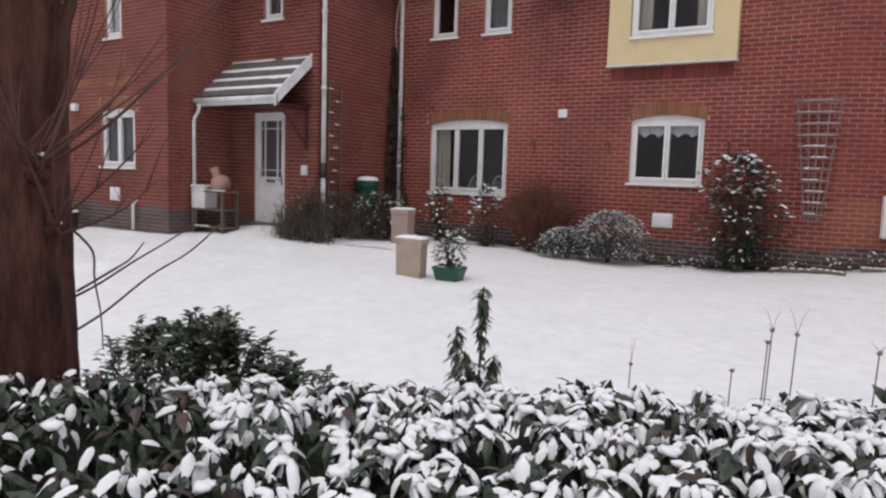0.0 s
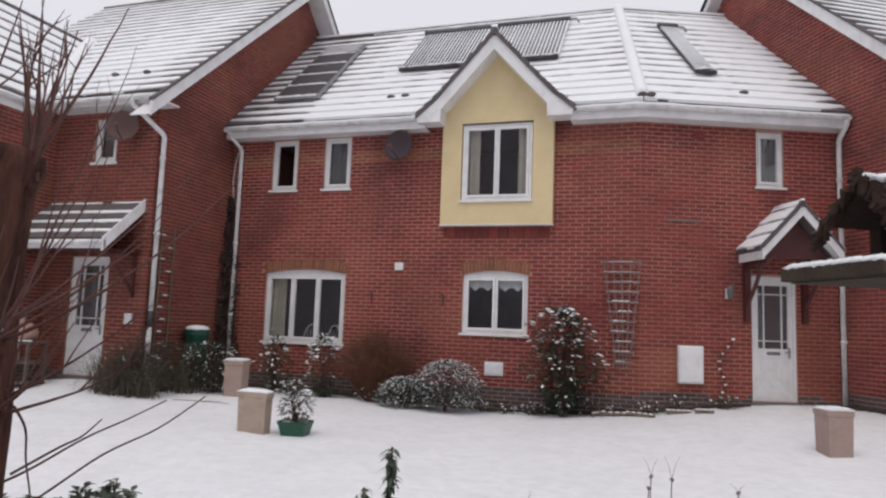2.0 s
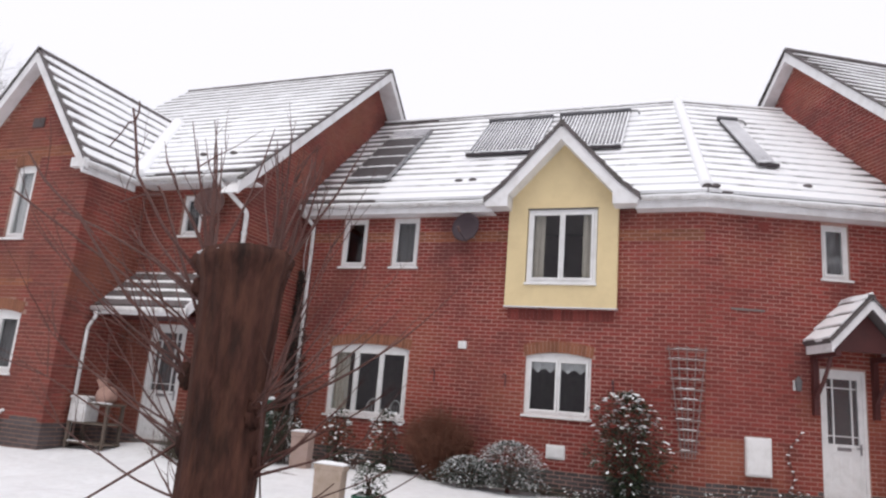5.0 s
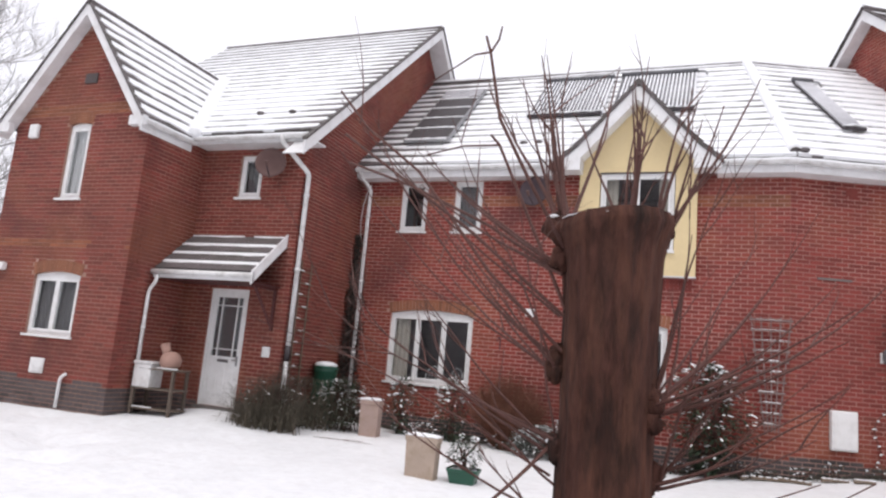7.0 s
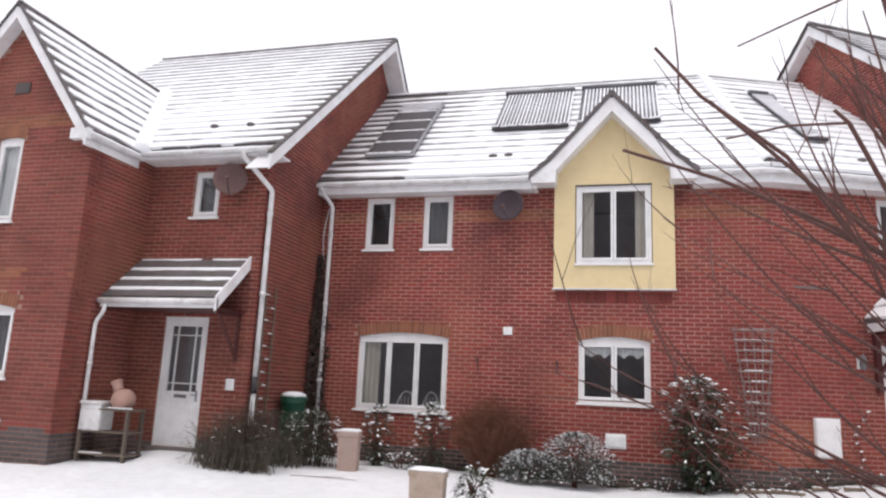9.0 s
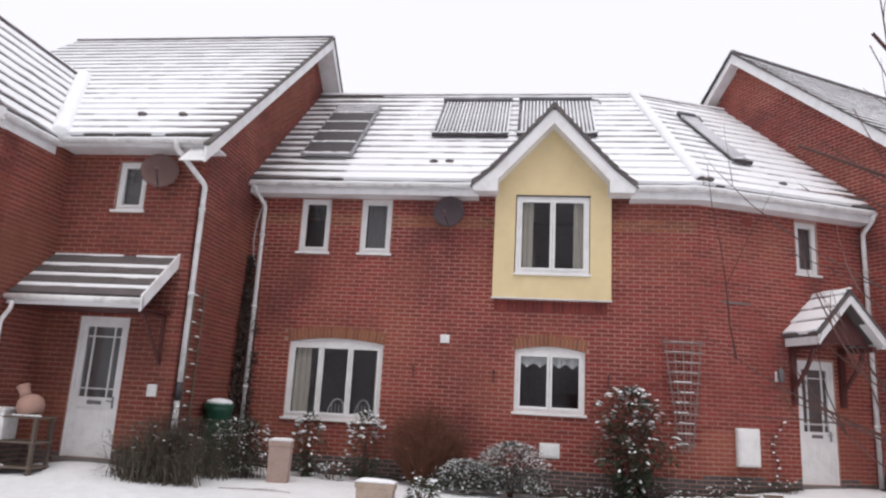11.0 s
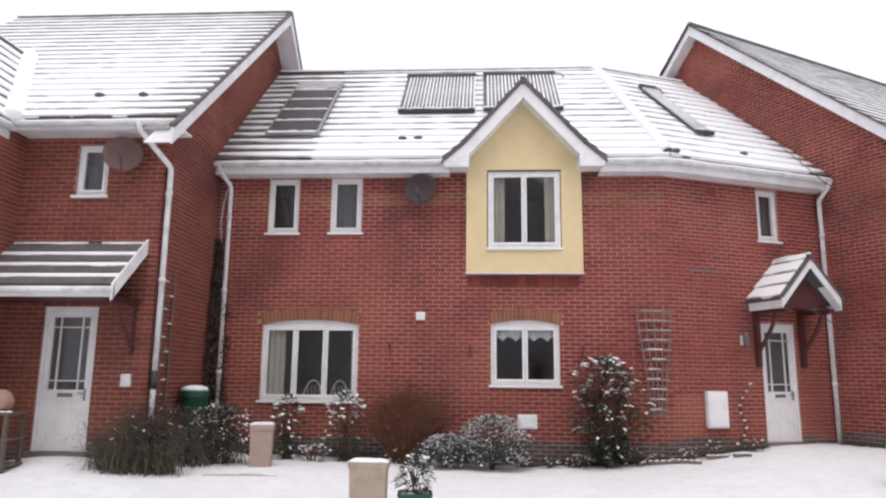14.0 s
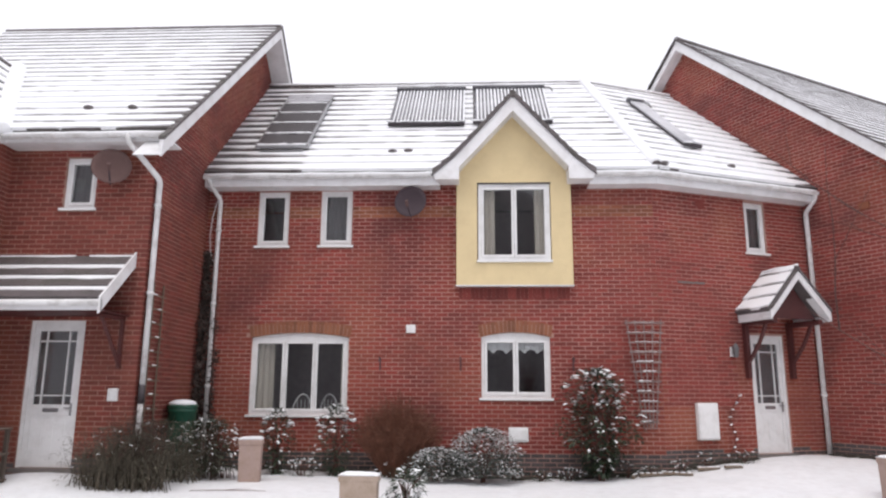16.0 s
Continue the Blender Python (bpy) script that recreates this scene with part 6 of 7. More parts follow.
# fine rust-brown bush without leaves
def twig_bush(name, label, base, rx, ry, h, n, seed, material=TWIG, r=.004, cat="shrub"):
    rg = random.Random(seed)
    t = thing(name, label, cat, pose(*base))
    g = Geo()
    for i in range(n):
        a, q = rg.uniform(0, 6.28), math.sqrt(rg.random())
        tip = Vector((rx * q * math.cos(a), ry * q * math.sin(a), h * (1 - .45 * q * q) * rg.uniform(.7, 1)))
        b = Vector((tip.x * .25, tip.y * .25, 0))
        mid = b.lerp(tip, .5) + Vector((rg.uniform(-.06, .06), rg.uniform(-.06, .06), .04))
        g.tube([b, mid, tip], [r * 1.6, r, r * .4], 3, cap=False)
        for k in range(5):
            f = rg.uniform(.35, .95)
            p = mid.lerp(tip, (f - .35) / .65)
            e = p + Vector((rg.uniform(-1, 1), rg.uniform(-1, 1), rg.uniform(-.1, .9))).normalized() * rg.uniform(.08, .2)
            g.tube([p, e], [r * .7, r * .3], 3, cap=False)
    part("twig_mass", g, material, t, kind="stuff")
    return t


RUST = mat("rust_twig", (0.165, 0.068, 0.042), 0.8, var=.3, scale=6, fine=60, bump=.2, island=.35)
twig_bush("bare_bush", "fine bare rust-brown bush against the wall", gz(-5.40, 10.40), .84, .42, 1.50, 620, 71, RUST, .0046)
twig_bush("bare_bush", "thin bare twigs by the neighbour's drainpipe", gz(-8.95, 8.35), .6, .4, 1.3, 150, 73, DARKTWIG, .0035)

# dark ivy in the corner
rg = random.Random(8)
t = thing("ivy", "dark ivy climbing the corner with the drainpipe", "ivy")
g, st = Geo(), Geo()
for i in range(3200):
    z = 3.9 * rg.random() ** 1.1 + .1
    sp = .52 * (1 - z / 4.6) * (.55 + .9 * abs(noise.noise((z * 1.7, i % 2, 3.1)))) + .04
    if rg.random() < .5:
        p = Vector((-9.17, 11.0 - rg.random() * sp - .02, z)); nrm = Vector((1, 0, 0))
    else:
        p = Vector((-9.2 + rg.random() * sp * 1.3 + .02, 10.97, z)); nrm = Vector((0, -1, 0))
    d = Vector((rg.uniform(-1, 1), rg.uniform(-1, 1), rg.uniform(-1, .3))) + nrm * .8
    leaf(g, p + nrm * rg.uniform(0, .07), d, nrm, rg.uniform(.04, .07), .035)
for i in range(9):
    x = -9.18 + rg.uniform(.02, .3)
    st.tube([(x, 10.98, 0), (x + rg.uniform(-.1, .1), 10.97, 1.5), (x + rg.uniform(-.1, .1), 10.97, rg.uniform(2.5, 3.9))], [.014, .01, .004], 5)
IVY = mat("ivy_leaf", (0.050, 0.032, 0.026), .7, var=.35, scale=9, fine=50, bump=.2, island=.5)
part("foliage", g, IVY, t, kind="stuff")
part("woody_stem", st, TWIG, t, kind="stuff")
# thin climber beside the meter box
t = thing("climber", "thin winter climber with snow on its leaves", "climber")
g, s = Geo(), Geo()
pts = [W_SECT @ Vector((1.35 + .10 * math.sin(i * .9) + .028 * i, -.04, .35 + i * .13)) for i in range(9)]
part("woody_stem", Geo().tube(pts, .007, 5), TWIG, t, kind="stuff")
for p in pts[1:]:
    for k in range(3):
        d = (rg.uniform(-1, 1), -.8, rg.uniform(-.3, .5))
        leaf(g, p, d, (0, 0, 1), .055, .03)
        leaf_snow(s, p, d, (0, 0, 1), .055, .04, .012, rng=rg)
part("foliage", g, LEAF_D, t, kind="stuff")
part("snow", s, SNOW, t, smooth=True, kind="stuff")

# ---- tub with a plant ----
t = thing("plant_tub", "green plastic tub holding a small snowy shrub", "plant tub", on_ground(-4.90, 6.62, 5))
prof = [(.15, .12, 0), (.19, .15, .16), (.20, .16, .165), (.20, .16, .20), (.185, .145, .20), (.18, .14, .17)]
g = Geo()
rings = []
for a, b, z in prof:
    rings.append([Vector((x, y, z)) for x, y in ((-a, -b * .8), (-a * .9, -b), (a * .9, -b), (a, -b * .8), (a, b * .8), (a * .9, b), (-a * .9, b), (-a, b * .8))])
g.add([v for r in rings for v in r], [(i * 8 + j, i * 8 + (j + 1) % 8, (i + 1) * 8 + (j + 1) % 8, (i + 1) * 8 + j) for i in range(5) for j in range(8)] + [tuple(range(7, -1, -1)), tuple(range(40, 48))])
part("tub", g, GREENP, t)
s = Geo()
for i in range(14):
    s.blob((rg.uniform(-.13, .13), rg.uniform(-.09, .09), .185), .05, (1.1, 1, .5), rng=rg)
part("snow", s, SNOW, t, smooth=True, kind="stuff")
shrub("tub_shrub", "small leafy shrub with snow growing in the tub", (-4.90, 6.62, ground_z(-4.90, 6.62) + .17), (.22, .2), .0, .40, 420, .065, .032, LEAF_D, .35, 81, stems=9)

# ---- laurel hedge in the foreground, laid out in its own frame ----
NEAR = pose(0.024, -1.148, 1.362, 0, 0, -3.5) @ Matrix.Scale(1.24, 4) @ pose(-0.487, 0.335, -1.381)
HO, HU, HN = Vector((-1.9, 0.0, 0)), Vector((.81, .586, 0)).normalized(), Vector((.586, -.81, 0)).normalized()


def hedge_top(s, o):
    """Height of the hedge's crown; rounded off to both sides."""
    f = (o - .27) / .60
    return .885 - .22 * f ** 4 + .045 * noise.noise((s * 1.9, o * 1.9, 3.3)) + .03 * noise.noise((s * 5, o * 5, 1.3))


hedge = thing("laurel_hedge", "laurel hedge with every leaf loaded with snow", "hedge", NEAR)
# dark shell under the leaves; the hedge's inner shade is put into its colour
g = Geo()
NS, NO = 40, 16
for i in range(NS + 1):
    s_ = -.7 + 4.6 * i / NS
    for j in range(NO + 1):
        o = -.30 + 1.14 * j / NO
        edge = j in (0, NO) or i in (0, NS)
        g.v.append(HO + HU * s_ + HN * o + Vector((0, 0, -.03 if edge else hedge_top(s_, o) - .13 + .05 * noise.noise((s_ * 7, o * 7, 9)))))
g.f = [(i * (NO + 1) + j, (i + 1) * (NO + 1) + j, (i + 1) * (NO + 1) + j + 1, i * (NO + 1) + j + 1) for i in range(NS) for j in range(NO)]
SHADE = mat("hedge_inner_shade", (0.020, 0.026, 0.014), .9, var=.5, scale=20, fine=60, bump=.5)
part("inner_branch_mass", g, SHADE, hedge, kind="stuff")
leaf_shapes = []
for k in range(5):
    q = Geo()
    leaf(q, (0, 0, 0), (1, 0, 0), (0, 0, 1), .042 + .004 * k, .017 + .0015 * k, .3, .4 + .1 * k)
    leaf_shapes.append(mesh_of("leaf", q, LEAF_ONE))
rg = random.Random(77)
lv, sv, bronze = Geo(), Geo(), Geo()
placed = 0
TR = Vector((-1.58, .53, 0))
for i in range(2200):
    s_, o = rg.uniform(-.7, 3.9), rg.uniform(-.31, .86)
    c = HO + HU * s_ + HN * o
    bare = .2 if min((c - TR).length - .5, (c - Vector((-.95, .36, 0))).length - .30) < .25 * noise.noise((s_ * 3, o * 3, 4)) else (.62 if noise.noise((s_ * 2.6, o * 2.6, 6.1)) < -.15 else .9)
    depth = rg.random() ** 2 * .07
    c.z = hedge_top(s_, o) - depth + rg.uniform(-.012, .016)
    a0 = rg.uniform(0, 6.28)
    n_ = rg.randint(4, 7)
    for k in range(n_):
        a = a0 + 6.28 * k / n_ + rg.uniform(-.35, .35)
        d = Vector((math.cos(a), math.sin(a), rg.uniform(-.95, .2)))
        if rg.random() < .05:
            d = Vector((math.cos(a) * .6, math.sin(a) * .6, rg.uniform(.3, .7)))
        up = Vector((rg.uniform(-.35, .35), rg.uniform(-.35, .35), 1))
        L, w, b = rg.uniform(.038, .068), rg.uniform(.018, .029), rg.uniform(.35, .95)
        p = c + Vector((d.x, d.y, 0)) * rg.uniform(.002, .014) + Vector((0, 0, rg.uniform(-.02, .01)))
        if placed < 290 and .9 < s_ < 2.6 and -.25 < o < .45 and depth < .02:
            placed += 1
            dn = d.normalized()
            sd = dn.cross(up).normalized()
            m = Matrix((dn, -sd, sd.cross(dn))).transposed().to_4x4()
            m.translation = p
            ob = new("leaf", leaf_shapes[rg.randint(0, 4)])
            ob.parent = hedge
            ob.matrix_basis = m
            L, w, b = .05, .021, .5
        else:
            leaf(bronze if rg.random() < .14 else lv, p, d, up, L, w, .3, b)
        if d.z < .3 and rg.random() < bare * .86 * (1 - 4 * depth):
            leaf_snow(sv, p + Vector((0, 0, .002)), d, (up.x * .5, up.y * .5, 1), L * rg.uniform(.6, .95), w * rg.uniform(.85, 1.35), rg.uniform(.005, .011), b * rg.uniform(.8, 1.05), rng=rg)
    if rg.random() < bare * .42:
        for k in range(rg.randint(1, 3)):
            sv.blob((c.x + rg.uniform(-.018, .018), c.y + rg.uniform(-.018, .018), c.z + rg.uniform(-.004, .006)), rg.uniform(.008, .018), (1.3, 1.1, .5), 8, 5, .22, rng=rg)
part("leaf_mass", lv, LEAF, hedge, kind="stuff")
BRONZE = mat("bronze_leaf", (.042, .022, .019), .45, var=.4, scale=18, fine=70, bump=.15, island=.4)
part("bronze_leaf_mass", bronze, BRONZE, hedge, "dull bronze leaves", kind="stuff")
part("snow_on_leaves", sv, SNOW, hedge, "thick soft snow", kind="stuff", smooth=True)
# a few large upright leaves that break the outline
big = Geo()
for s_, o, n_ in ((2.1, -.16, 2), (1.35, -.2, 2), (.75, -.22, 3), (2.9, -.18, 2), (.2, -.2, 2)):
    c = HO + HU * s_ + HN * o
    for k in range(n_):
        leaf(big, (c.x + rg.uniform(-.03, .03), c.y + rg.uniform(-.03, .03), hedge_top(s_, o) - .015), (rg.uniform(-.6, .6), rg.uniform(-.6, .6), rg.uniform(.35, .8)), (rg.uniform(-1, 1), -1, .3), rg.uniform(.05, .07), .032, .2, .5)
for k in range(6):
    leaf(big, (.446 + rg.uniform(-.05, .05), 1.68 + rg.uniform(-.04, .04), .86 + rg.uniform(-.01, .03)), (rg.uniform(-.8, .8), rg.uniform(-.4, .4), rg.uniform(.25, .9)), (rg.uniform(-.6, .6), -1, .4), rg.uniform(.06, .085), .04, .15, .45)
part("upright_leaf", big, LEAF, hedge, kind="stuff")

# ---- shrub behind the hedge, leafy shoots and dead stalks ----
shrub("evergreen_shrub", "bushy dark evergreen shrub just behind the hedge", NEAR @ pose(-1.78, 1.25, .0), (.34, .28), .1, .78, 1700, .044, .024, LEAF_D, .13, 91, stems=22, snow_l=.004, low=.3, uneven=.7, sprouts=34)
shrub("evergreen_shrub", "spreading dark evergreen shrub behind the hedge", NEAR @ pose(-2.15, 1.28, .0), (.38, .28), .1, .70, 1500, .044, .024, LEAF_D, .13, 92, stems=22, snow_l=.004, low=.3, uneven=.7, sprouts=30)
shrub("evergreen_shrub", "low leafy evergreen behind the hedge", NEAR @ pose(-1.45, 1.28, .0), (.28, .24), .1, .66, 900, .044, .024, LEAF_D, .13, 93, stems=14, snow_l=.004, low=.3, uneven=.7, sprouts=22)
t = thing("leafy_shoots", "upright leafy shoots with drooping leaf whorls", "plant", NEAR @ pose(-1.0, 1.84, 0))
g, st, s = Geo(), Geo(), Geo()
for (x, y, h, r) in ((.035, 0, .97, .034), (-.09, .02, .80, .03), (-.02, -.03, .72, .04), (.06, .05, .70, .04), (-.05, .06, .66, .045), (.09, -.02, .64, .04)):
    st.tube([(x * .4, y * .4, .0), (x * .8, y, h * .6), (x, y, h)], [.008, .006, .004], 5)
    for k in range(int(125 * h)):
        z = h - abs(rg.gauss(0, .10)) if k % 2 else rg.uniform(.5, h)
        a = rg.uniform(0, 6.28)
        dd = (math.cos(a), math.sin(a), rg.uniform(-.9, .2))
        leaf(g, (x, y, z), dd, (0, 0, 1), rg.uniform(.035, .062), .017, .2, .5)
        if rg.random() < .18:
            leaf_snow(s, (x, y, z), dd, (0, 0, 1), .04, .016, .006, .5, rng=rg)
part("woody_stem", st, TWIG, t, kind="stuff")
part("foliage", g, LEAF_D, t, kind="stuff")
part("snow", s, SNOW, t, kind="stuff")
DEAD = mat("dead_stalk", (.22, .18, .15), .85, var=.3, scale=9, fine=60, bump=.2, island=.3)
for (x, y, h, top) in ((.05, 2.15, .90, .09), (-.025, 2.15, .905, .07), (-.032, 2.13, .865, 0), (-.499, 2.15, .70, .10), (-.141, 2.15, .745, 0), (.28, 2.15, .88, .03)):
    t = thing("dead_stalk", "thin dry flower stalk with a seed head", "dead stalk", NEAR @ pose(x, y, 0), group="dry flower stalks")
    pts = [(rg.uniform(-.02, .02) - .03, 0, .0), (-.015, .01, h * .5), (0, 0, h)]
    part("stalk", Geo().tube(pts, [.0032, .0028, .0022], 5), DEAD, t)
    q = Geo()
    for k in range(14):
        a = k * 2.4
        q.tube([(0, 0, h - .004), (.009 * math.cos(a), .009 * math.sin(a), h + rg.uniform(-.006, .010))], [.0022, .001], 3)
    q.blob((0, 0, h), .007, rng=rg)
    if top:
        for k in range(2):
            a = rg.uniform(0, 6)
            q.tube([(0, 0, h), (.012 * math.cos(a), .012 * math.sin(a), h + top * .6), (.03 * math.cos(a), .02 * math.sin(a), h + top)], [.0011, .0009, .0006], 3)
    part("seed_head", q, DEAD, t, kind="stuff")

# ---- shoots of the cut tree, in clusters from its knots ----
rg = random.Random(23)
ring_snow = Geo()
# knot: place on the trunk, mean direction, spread, number, shortest and longest shoot
KNOTS = (((-.175, -.02, 1.86), (-.22, -.03, 1.0), .24, 8, .40, .66), ((.03, .15, 1.86), (.06, .06, 1.0), .22, 7, .36, .60), ((.15, .06, 1.85), (.30, .0, 1.0), .26, 5, .34, .55),
         ((-.165, -.06, 1.74), (-1.0, -.10, .75), .40, 4, .5, .80), ((-.16, -.05, 1.46), (-1.0, -.10, .70), .38, 7, .5, .95), ((-.15, -.04, 1.22), (-1.0, -.05, .45), .40, 6, .5, .9),
         ((-.15, .03, .98), (-1.0, .10, .30), .35, 2, .3, .5), ((.15, -.02, 1.36), (1.0, .0, .75), .40, 10, .4, .80), ((.15, .03, 1.16), (1.0, .05, .55), .40, 6, .35, .65))
knob = Geo()
for k_at, k_dir, spread, count, l0, l1 in KNOTS:
    k_at, k_dir = Vector(k_at), Vector(k_dir).normalized()
    upward = k_dir.z > .85
    inner = Vector((k_at.x * .82, k_at.y * .82, k_at.z))
    for k in range(4):
        knob.blob(inner + Vector((rg.uniform(-.012, .012), rg.uniform(-.012, .012), rg.uniform(-.04, .04))), rg.uniform(.016, .026), (1.1, 1.0, 1.3), 9, 6, .3, rng=rg)
    ring_snow.blob(inner + Vector((k_dir.x * .02, k_dir.y * .02, .026)), rg.uniform(.009, .014), (1.4, 1.2, .6), 8, 4, .25, rng=rg)
    for i in range(count):
        d = k_dir + Vector((rg.gauss(0, spread), rg.gauss(0, spread), rg.gauss(0, spread * .8)))
        g = Geo()
        shoot(g, inner + Vector((rg.uniform(-.02, .02), rg.uniform(-.02, .02), rg.uniform(-.03, .03))), d, rg.uniform(l0, l1), rg.uniform(.0055, .0085) if upward else rg.uniform(.0035, .0068), rg, 9, -.035, 2 if rg.random() < .6 else 1, wander=.5 if upward else .6)
        part("shoot", g, TWIG, stump)
# broken stub at the rim
knob.tube([(-.10, -.02, 1.80), (-.15, -.025, 1.855), (-.195, -.03, 1.875)], [.045, .036, .026], 10)
ring_snow.blob((-.17, -.028, 1.897), .02, (1.5, 1.0, .4), 8, 4, .2, rng=rg)
part("knot", knob, BARK, stump, kind="stuff", smooth=True)
# long gently rising shoots low on the trunk
for q in (((.08, .09, .83), (.17, .14, .90), (.34, .18, 1.03), (.52, .18, 1.12), (.665, .18, 1.22)), ((.08, .09, .94), (.15, .13, .985), (.27, .18, 1.07), (.42, .18, 1.14), (.54, .18, 1.20)),
          ((.10, .10, .965), (.2, .16, 1.04), (.28, .16, 1.08), (.345, .16, 1.135)), ((.10, .09, 1.16), (.05, .18, 1.08), (.075, .17, .99), (.105, .17, .88), (.13, .16, .77))):
    q = [Vector(p) for p in q]
    fine = []
    for i in range(len(q) - 1):
        p0, p1, p2, p3 = q[max(i - 1, 0)], q[i], q[i + 1], q[min(i + 2, len(q) - 1)]
        for k in range(5):
            u = k / 5
            fine.append(.5 * (2 * p1 + (p2 - p0) * u + (2 * p0 - 5 * p1 + 4 * p2 - p3) * u * u + (3 * p1 - p0 - 3 * p2 + p3) * u ** 3))
    fine.append(q[-1])
    part("shoot", Geo().tube(fine, [.0042 * (1 - .6 * i / len(fine)) for i in range(len(fine))], 6), TWIG, stump)
for q, r in ((((-.13, -.06, 1.80), (-.20, -.20, 1.95), (-.28, -.27, 2.12), (-.315, -.286, 2.31), (-.33, -.29, 2.36)), .0062), (((-.315, -.286, 2.312), (-.37, -.26, 2.322), (-.45, -.21, 2.31), (-.563, -.151, 2.285)), .0032),
             (((-.315, -.286, 2.312), (-.29, -.30, 2.34), (-.278, -.317, 2.37)), .0035),
             (((-.12, -.06, 1.50), (-.30, -.20, 1.70), (-.50, -.27, 1.97), (-.66, -.30, 2.10), (-.748, -.317, 2.21)), .0055), (((-.12, -.03, 1.62), (-.22, -.06, 1.85), (-.332, -.089, 2.107), (-.36, -.09, 2.14)), .0065),
             (((-.332, -.089, 2.107), (-.45, -.07, 2.115), (-.58, -.04, 2.10)), .0035), (((-.13, -.02, 1.72), (-.35, -.06, 1.86), (-.60, -.09, 1.98), (-.815, -.108, 2.058)), .006), (((-.12, -.06, 1.60), (-.34, -.24, 1.80), (-.658, -.419, 2.036)), .0055)):
    q = [Vector(p) for p in q]
    part("shoot", Geo().tube(q, [r * (1 - .5 * i / len(q)) for i in range(len(q))], 6), TWIG, stump)
for (dx, dy, dz, z, L) in ((-.9, -.12, .55, 1.15, 1.0), (-1, .1, .4, 1.25, 1.1), (-.9, -.2, .25, 1.05, 1.0),
                           (-.9, .3, .65, 1.5, 1.0), (-1, -.1, .75, 1.6, 1.05), (-.8, .45, .35, 1.1, .9)):
    v = Vector((dx, dy, 0)).normalized()
    g = Geo()
    shoot(g, (v.x * .14, v.y * .14, z), (dx, dy, dz), L * (.86 if dy > -.2 else .68), .0046, rg, 10, -.01, 3)
    part("shoot", g, TWIG, stump)
part("knot_snow", ring_snow, SNOW, stump, "small lumps of snow on the knots", smooth=True, kind="stuff")


# ---- dark bed along the foot of the walls ----
def bed(name, pts, width, seed):
    """A strip of dark soil and litter with an uneven snowy edge."""
    g = Geo()
    pts = [Vector(p) for p in pts]
    n = 90
    tot = len(pts) - 1
    for i in range(n + 1):
        f = i / n * tot
        k = min(tot - 1, int(f))
        p = pts[k].lerp(pts[k + 1], f - k)
        d = (pts[k + 1] - pts[k]).normalized()
        out = Vector((d.y, -d.x, 0))
        w = width * (.75 + .6 * noise.noise((i * .33, seed, 1)) + .35 * noise.noise((i * 1.1, seed, 4)))
        for q in (0.0, max(.03, w)):
            r = p + out * q
            g.v.append((r.x, r.y, max(ground_z(r.x, r.y), ground_z(p.x, p.y) - .02) + (.035 if q == 0 else .006)))
    g.f = [(2 * i, 2 * i + 1, 2 * i + 3, 2 * i + 2) for i in range(n)]
    solid(name, g, SOIL, "dark soil bed with an uneven snowy edge", kind="structure")


bed("ground_bed_main", [(-8.9, 10.99, 0), (-4.9, 10.99, 0), (KINK - .03, 10.99, 0)], .30, 3)
bed("ground_bed_angled", [W_SECT @ Vector((0, -.01, 0)), W_SECT @ Vector((1.9, -.01, 0))], .26, 4)
bed("ground_bed_gable", [W_RGABLE @ Vector((-1.9, -.01, 0)), W_RGABLE @ Vector((1.4, -.01, 0))], .3, 5)
bed("ground_bed_left", [(-9.19, 8.73, 0), (-9.19, 10.9, 0)], .5, 6)


# ---- beyond the houses ----
FX = [(-15.3, 9.2), (-18.5, 8.4), (-23.0, 7.0)]
for (x0, y0), (x1, y1) in zip(FX, FX[1:]):
    f = thing("boarded_fence", "tall brown close-boarded fence with snow on top", "fence")
    L = math.hypot(x1 - x0, y1 - y0)
    a = math.degrees(math.atan2(y1 - y0, x1 - x0))
    m = pose(x0, y0, 0.1, 0, 0, a)
    n = int(L / .15)
    bd = mesh_of("board", Geo().box(0, .145, -.012, .012, 0, 2.62), FENCE)
    for i in range(n):
        ob = new("board", bd)
        ob.parent = f
        ob.matrix_basis = m @ pose(i * .15, .006 * (i % 2), 0)
    for z in (.4, 1.3, 2.1):
        part("rail", Geo().box(0, L, .02, .06, z, z + .08, m), FENCE, f)
    part("capping", Geo().box(0, L, -.04, .05, 2.62, 2.66, m), FENCE, f)
    part("snow", Geo().box(0, L, -.04, .05, 2.661, 2.72, m), SNOW, f, bevel=.012)

sh = thing("far_shed", "long dark low building with snow along its roof edge", "shed", pose(-24, 16, 0, 0, 0, 8))
part("wall", Geo().box(-12, 8, 0, 4, 0, 4.7), WOODG, sh)
part("roof", Geo().prism([(-.5, 4.9), (-.5, 4.75), (2, 5.7), (4.5, 4.75), (4.5, 4.9), (2, 5.9)], -12.3, 8.3, pose(0, 0, 0, 0, 0, 90) @ pose(0, 0, 0)), TILE, sh)
part("fascia_board", Geo().box(-12.3, 8.3, -.35, -.30, 4.45, 4.75), WOODG, sh)
part("snow", Geo().box(-12.3, 8.3, -.62, -.40, 4.70, 4.80), SNOW, sh)


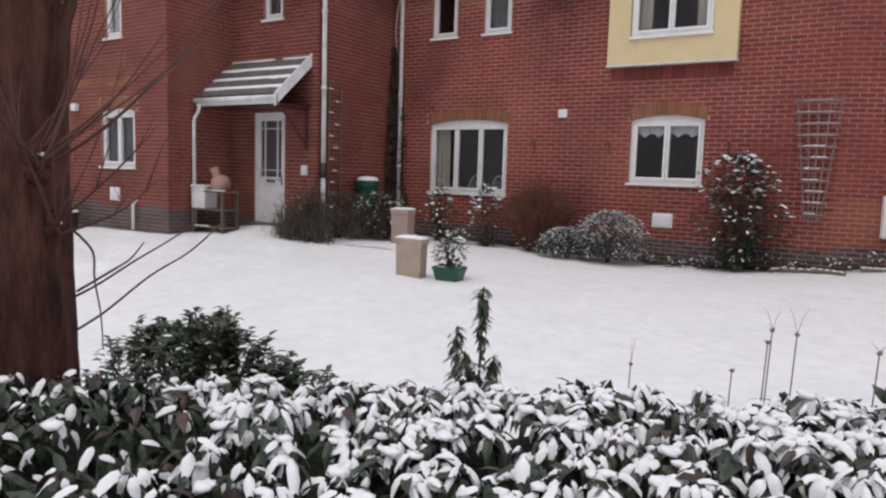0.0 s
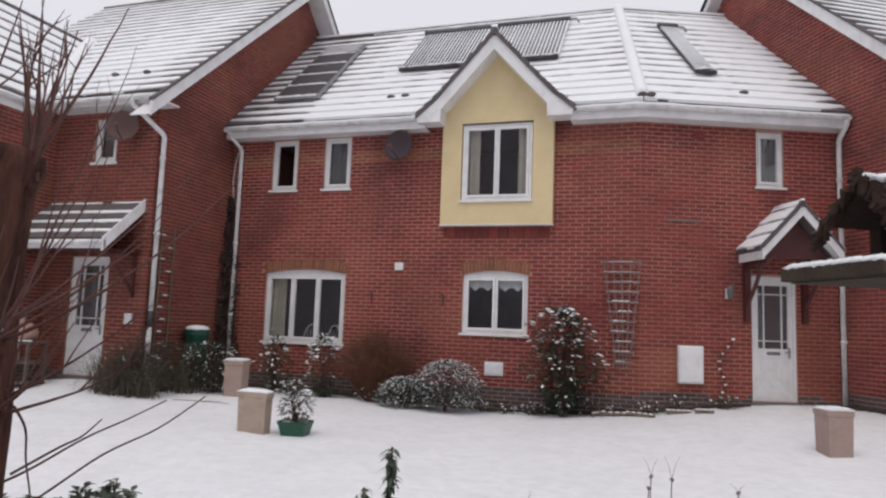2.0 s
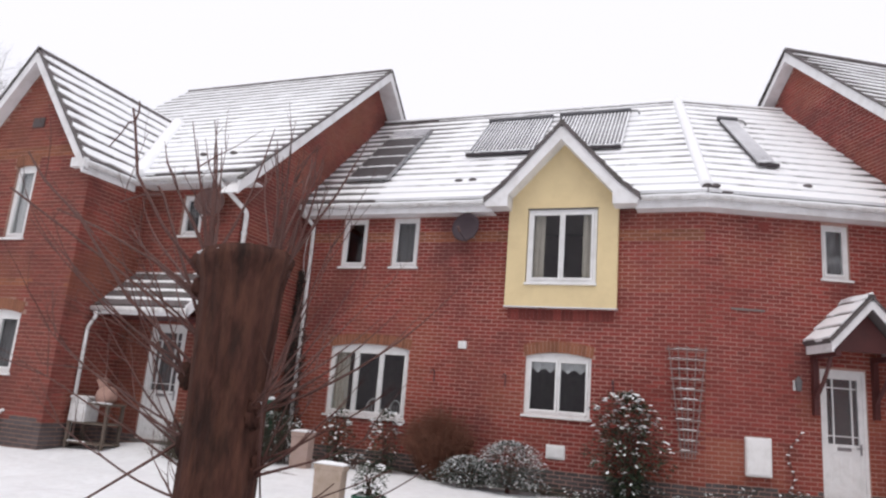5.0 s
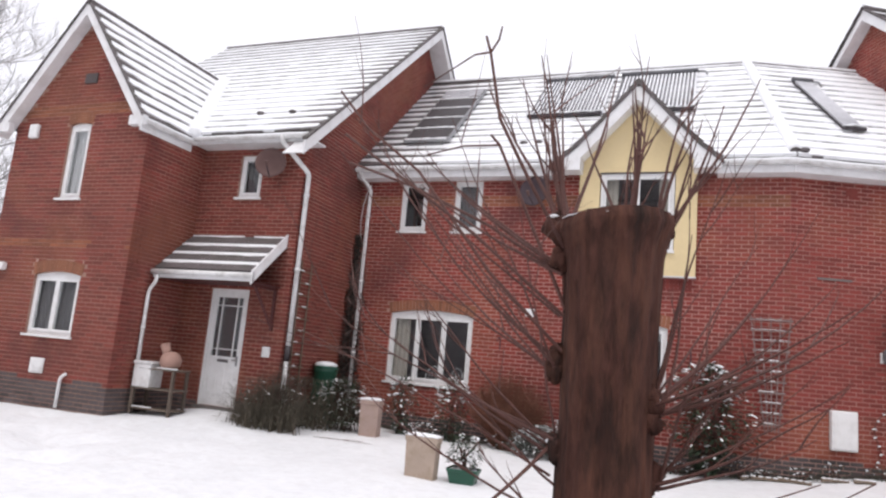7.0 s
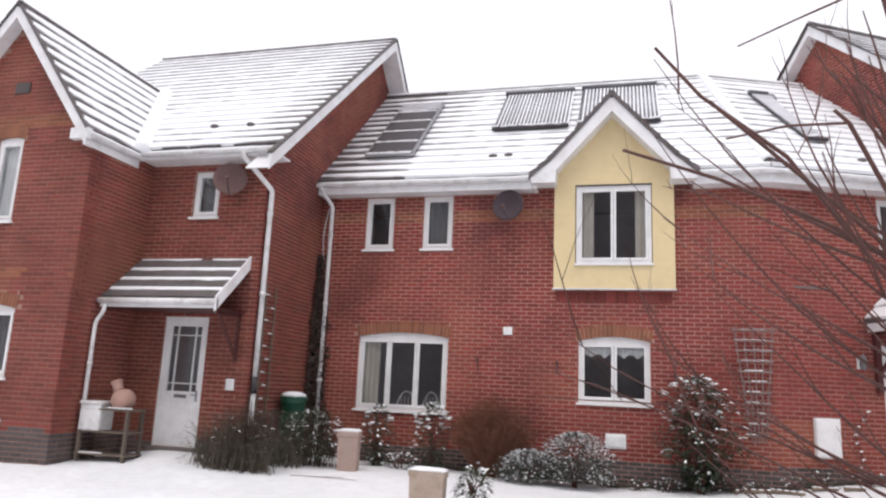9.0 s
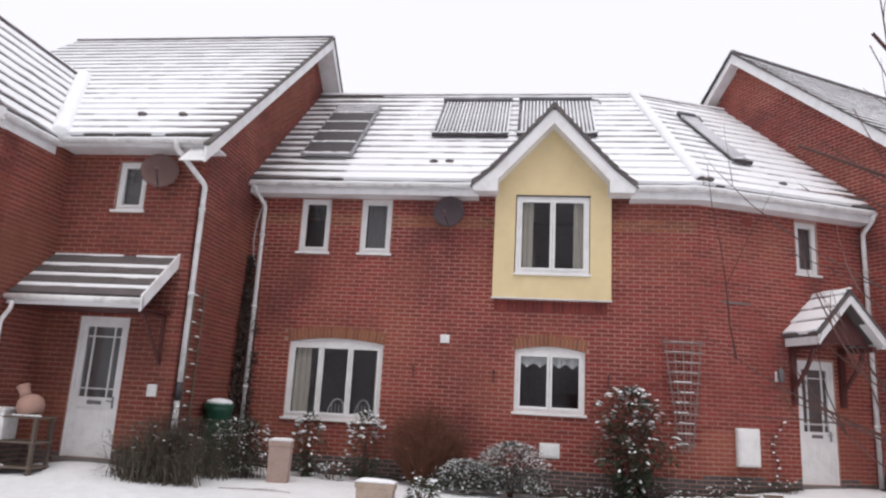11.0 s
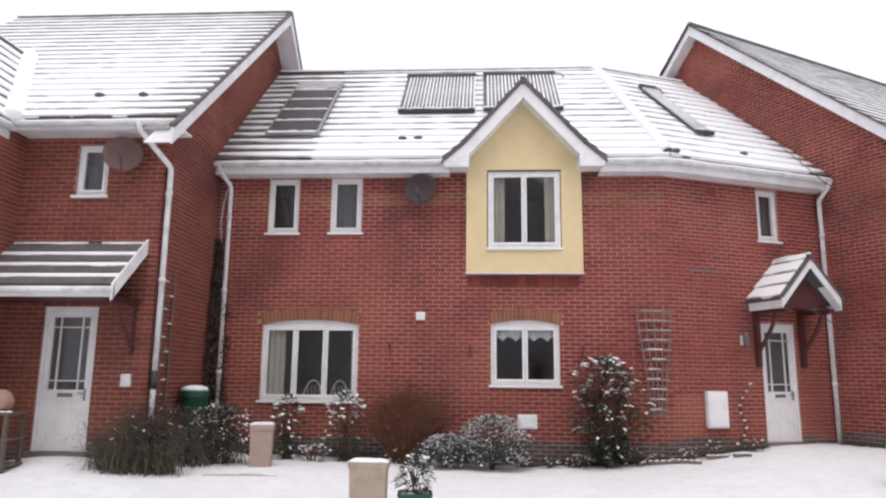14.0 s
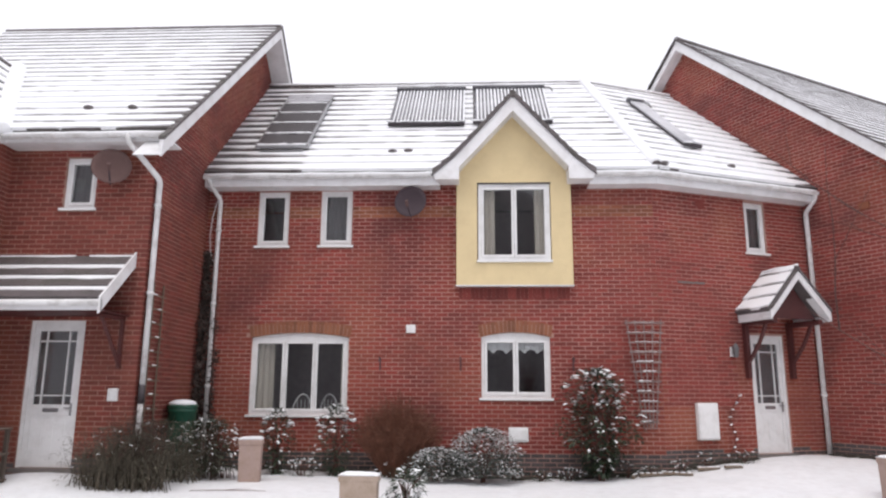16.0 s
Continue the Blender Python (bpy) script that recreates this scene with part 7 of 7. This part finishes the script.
def bare_tree(x, y, h, seed):
    rg = random.Random(seed)
    t = thing("bare_tree", "tall bare winter tree white with frost", "tree", pose(x, y, -.1, 0, 0, rg.uniform(0, 360)), group="bare trees beyond the fence")
    tr, br, tw = Geo(), Geo(), Geo()
    trunk = [Vector((0, 0, 0))]
    for i in range(8):
        trunk.append(trunk[-1] + Vector((rg.uniform(-.18, .18), rg.uniform(-.18, .18), h / 8)))
    tr.tube(trunk, [.17 * (1 - .85 * i / 8) for i in range(9)], 8)

    def grow(p, d, L, r, lev):
        pts, q, v = [p], p.copy(), d.normalized()
        n = 5
        for i in range(n):
            v = (v + Vector((rg.uniform(-.22, .22), rg.uniform(-.22, .22), rg.uniform(-.05, .2)))).normalized()
            q = q + v * L / n
            pts.append(q.copy())
        (br if lev == 0 else tw).tube(pts, [r * (1 - .75 * i / n) for i in range(n + 1)], 5 if lev == 0 else 3, cap=False)
        if lev < 3:
            for k in range((8, 7, 6)[lev]):
                i = rg.randint(1, n)
                e = (v + Vector((rg.uniform(-1, 1), rg.uniform(-1, 1), rg.uniform(-.35, .75)))).normalized()
                grow(pts[i], e, L * rg.uniform(.35, .6), r * .45, lev + 1)

    for i in range(17):
        f = rg.uniform(.25, 1.0)
        k = min(7, int(f * 8))
        p = trunk[k].lerp(trunk[k + 1], f * 8 - k if k < 7 else .9)
        a = rg.uniform(0, 6.28)
        grow(p, Vector((math.cos(a), math.sin(a), rg.uniform(.2, .9))), h * .34 * (1.15 - .6 * f), .05 * (1.2 - f * .7), 0)
    part("trunk", tr, TWIG_F, t, smooth=True)
    part("limb_mass", br, TWIG_F, t, kind="stuff")
    part("twig_mass", tw, TWIG_F, t, kind="stuff")


bare_tree(-20.5, 9.6, 9.2, 1)
bare_tree(-22.5, 10.5, 9.0, 5)
bare_tree(-27.0, 11.0, 11.0, 6)
bare_tree(-24.0, 8.6, 9.6, 7)
bare_tree(-25.0, 12.0, 10.5, 2)
bare_tree(-29.0, 9.5, 10.0, 3)
bare_tree(-24.5, 18.5, 10.0, 4)

# ---- added wood screen behind the viewer: darkens window reflections, blocks low sky, unseen directly ----
g = Geo()
rg = random.Random(31)
n = 160
for i in range(n + 1):
    x = -90 + 180 * i / n
    y = -26 - 10 * (1 - abs(x) / 90) + rg.uniform(-1, 1)
    g.v += [(x, y, -.2), (x, y - .5, 19 + 3 * noise.noise((x * .07, 1, 2)) + rg.uniform(-.5, .5))]
g.f = [(2 * i, 2 * i + 2, 2 * i + 3, 2 * i + 1) for i in range(n)]
solid("backdrop_wood", g, TWIG_F, "added wood-like screen that darkens window reflections and blocks low sky", kind="structure")

# ---- single bricks of the main wall, nearest to the camera ----
one = Geo()
brick_mesh(one, -BL / 2, BL / 2, -BH / 2, BH / 2, 0.0, Matrix.Identity(4))
brick_me = mesh_of("brick", one, BRICK_ONE)
brick_brown = mesh_of("brick", one, BRICK_ONE_L)
for wall_, brown, p, m in SINGLE:
    ob = new("brick", brick_brown if brown else brick_me)
    ob.parent = wall_
    q = m.to_3x3().to_4x4()
    q.translation = p
    ob.matrix_basis = q
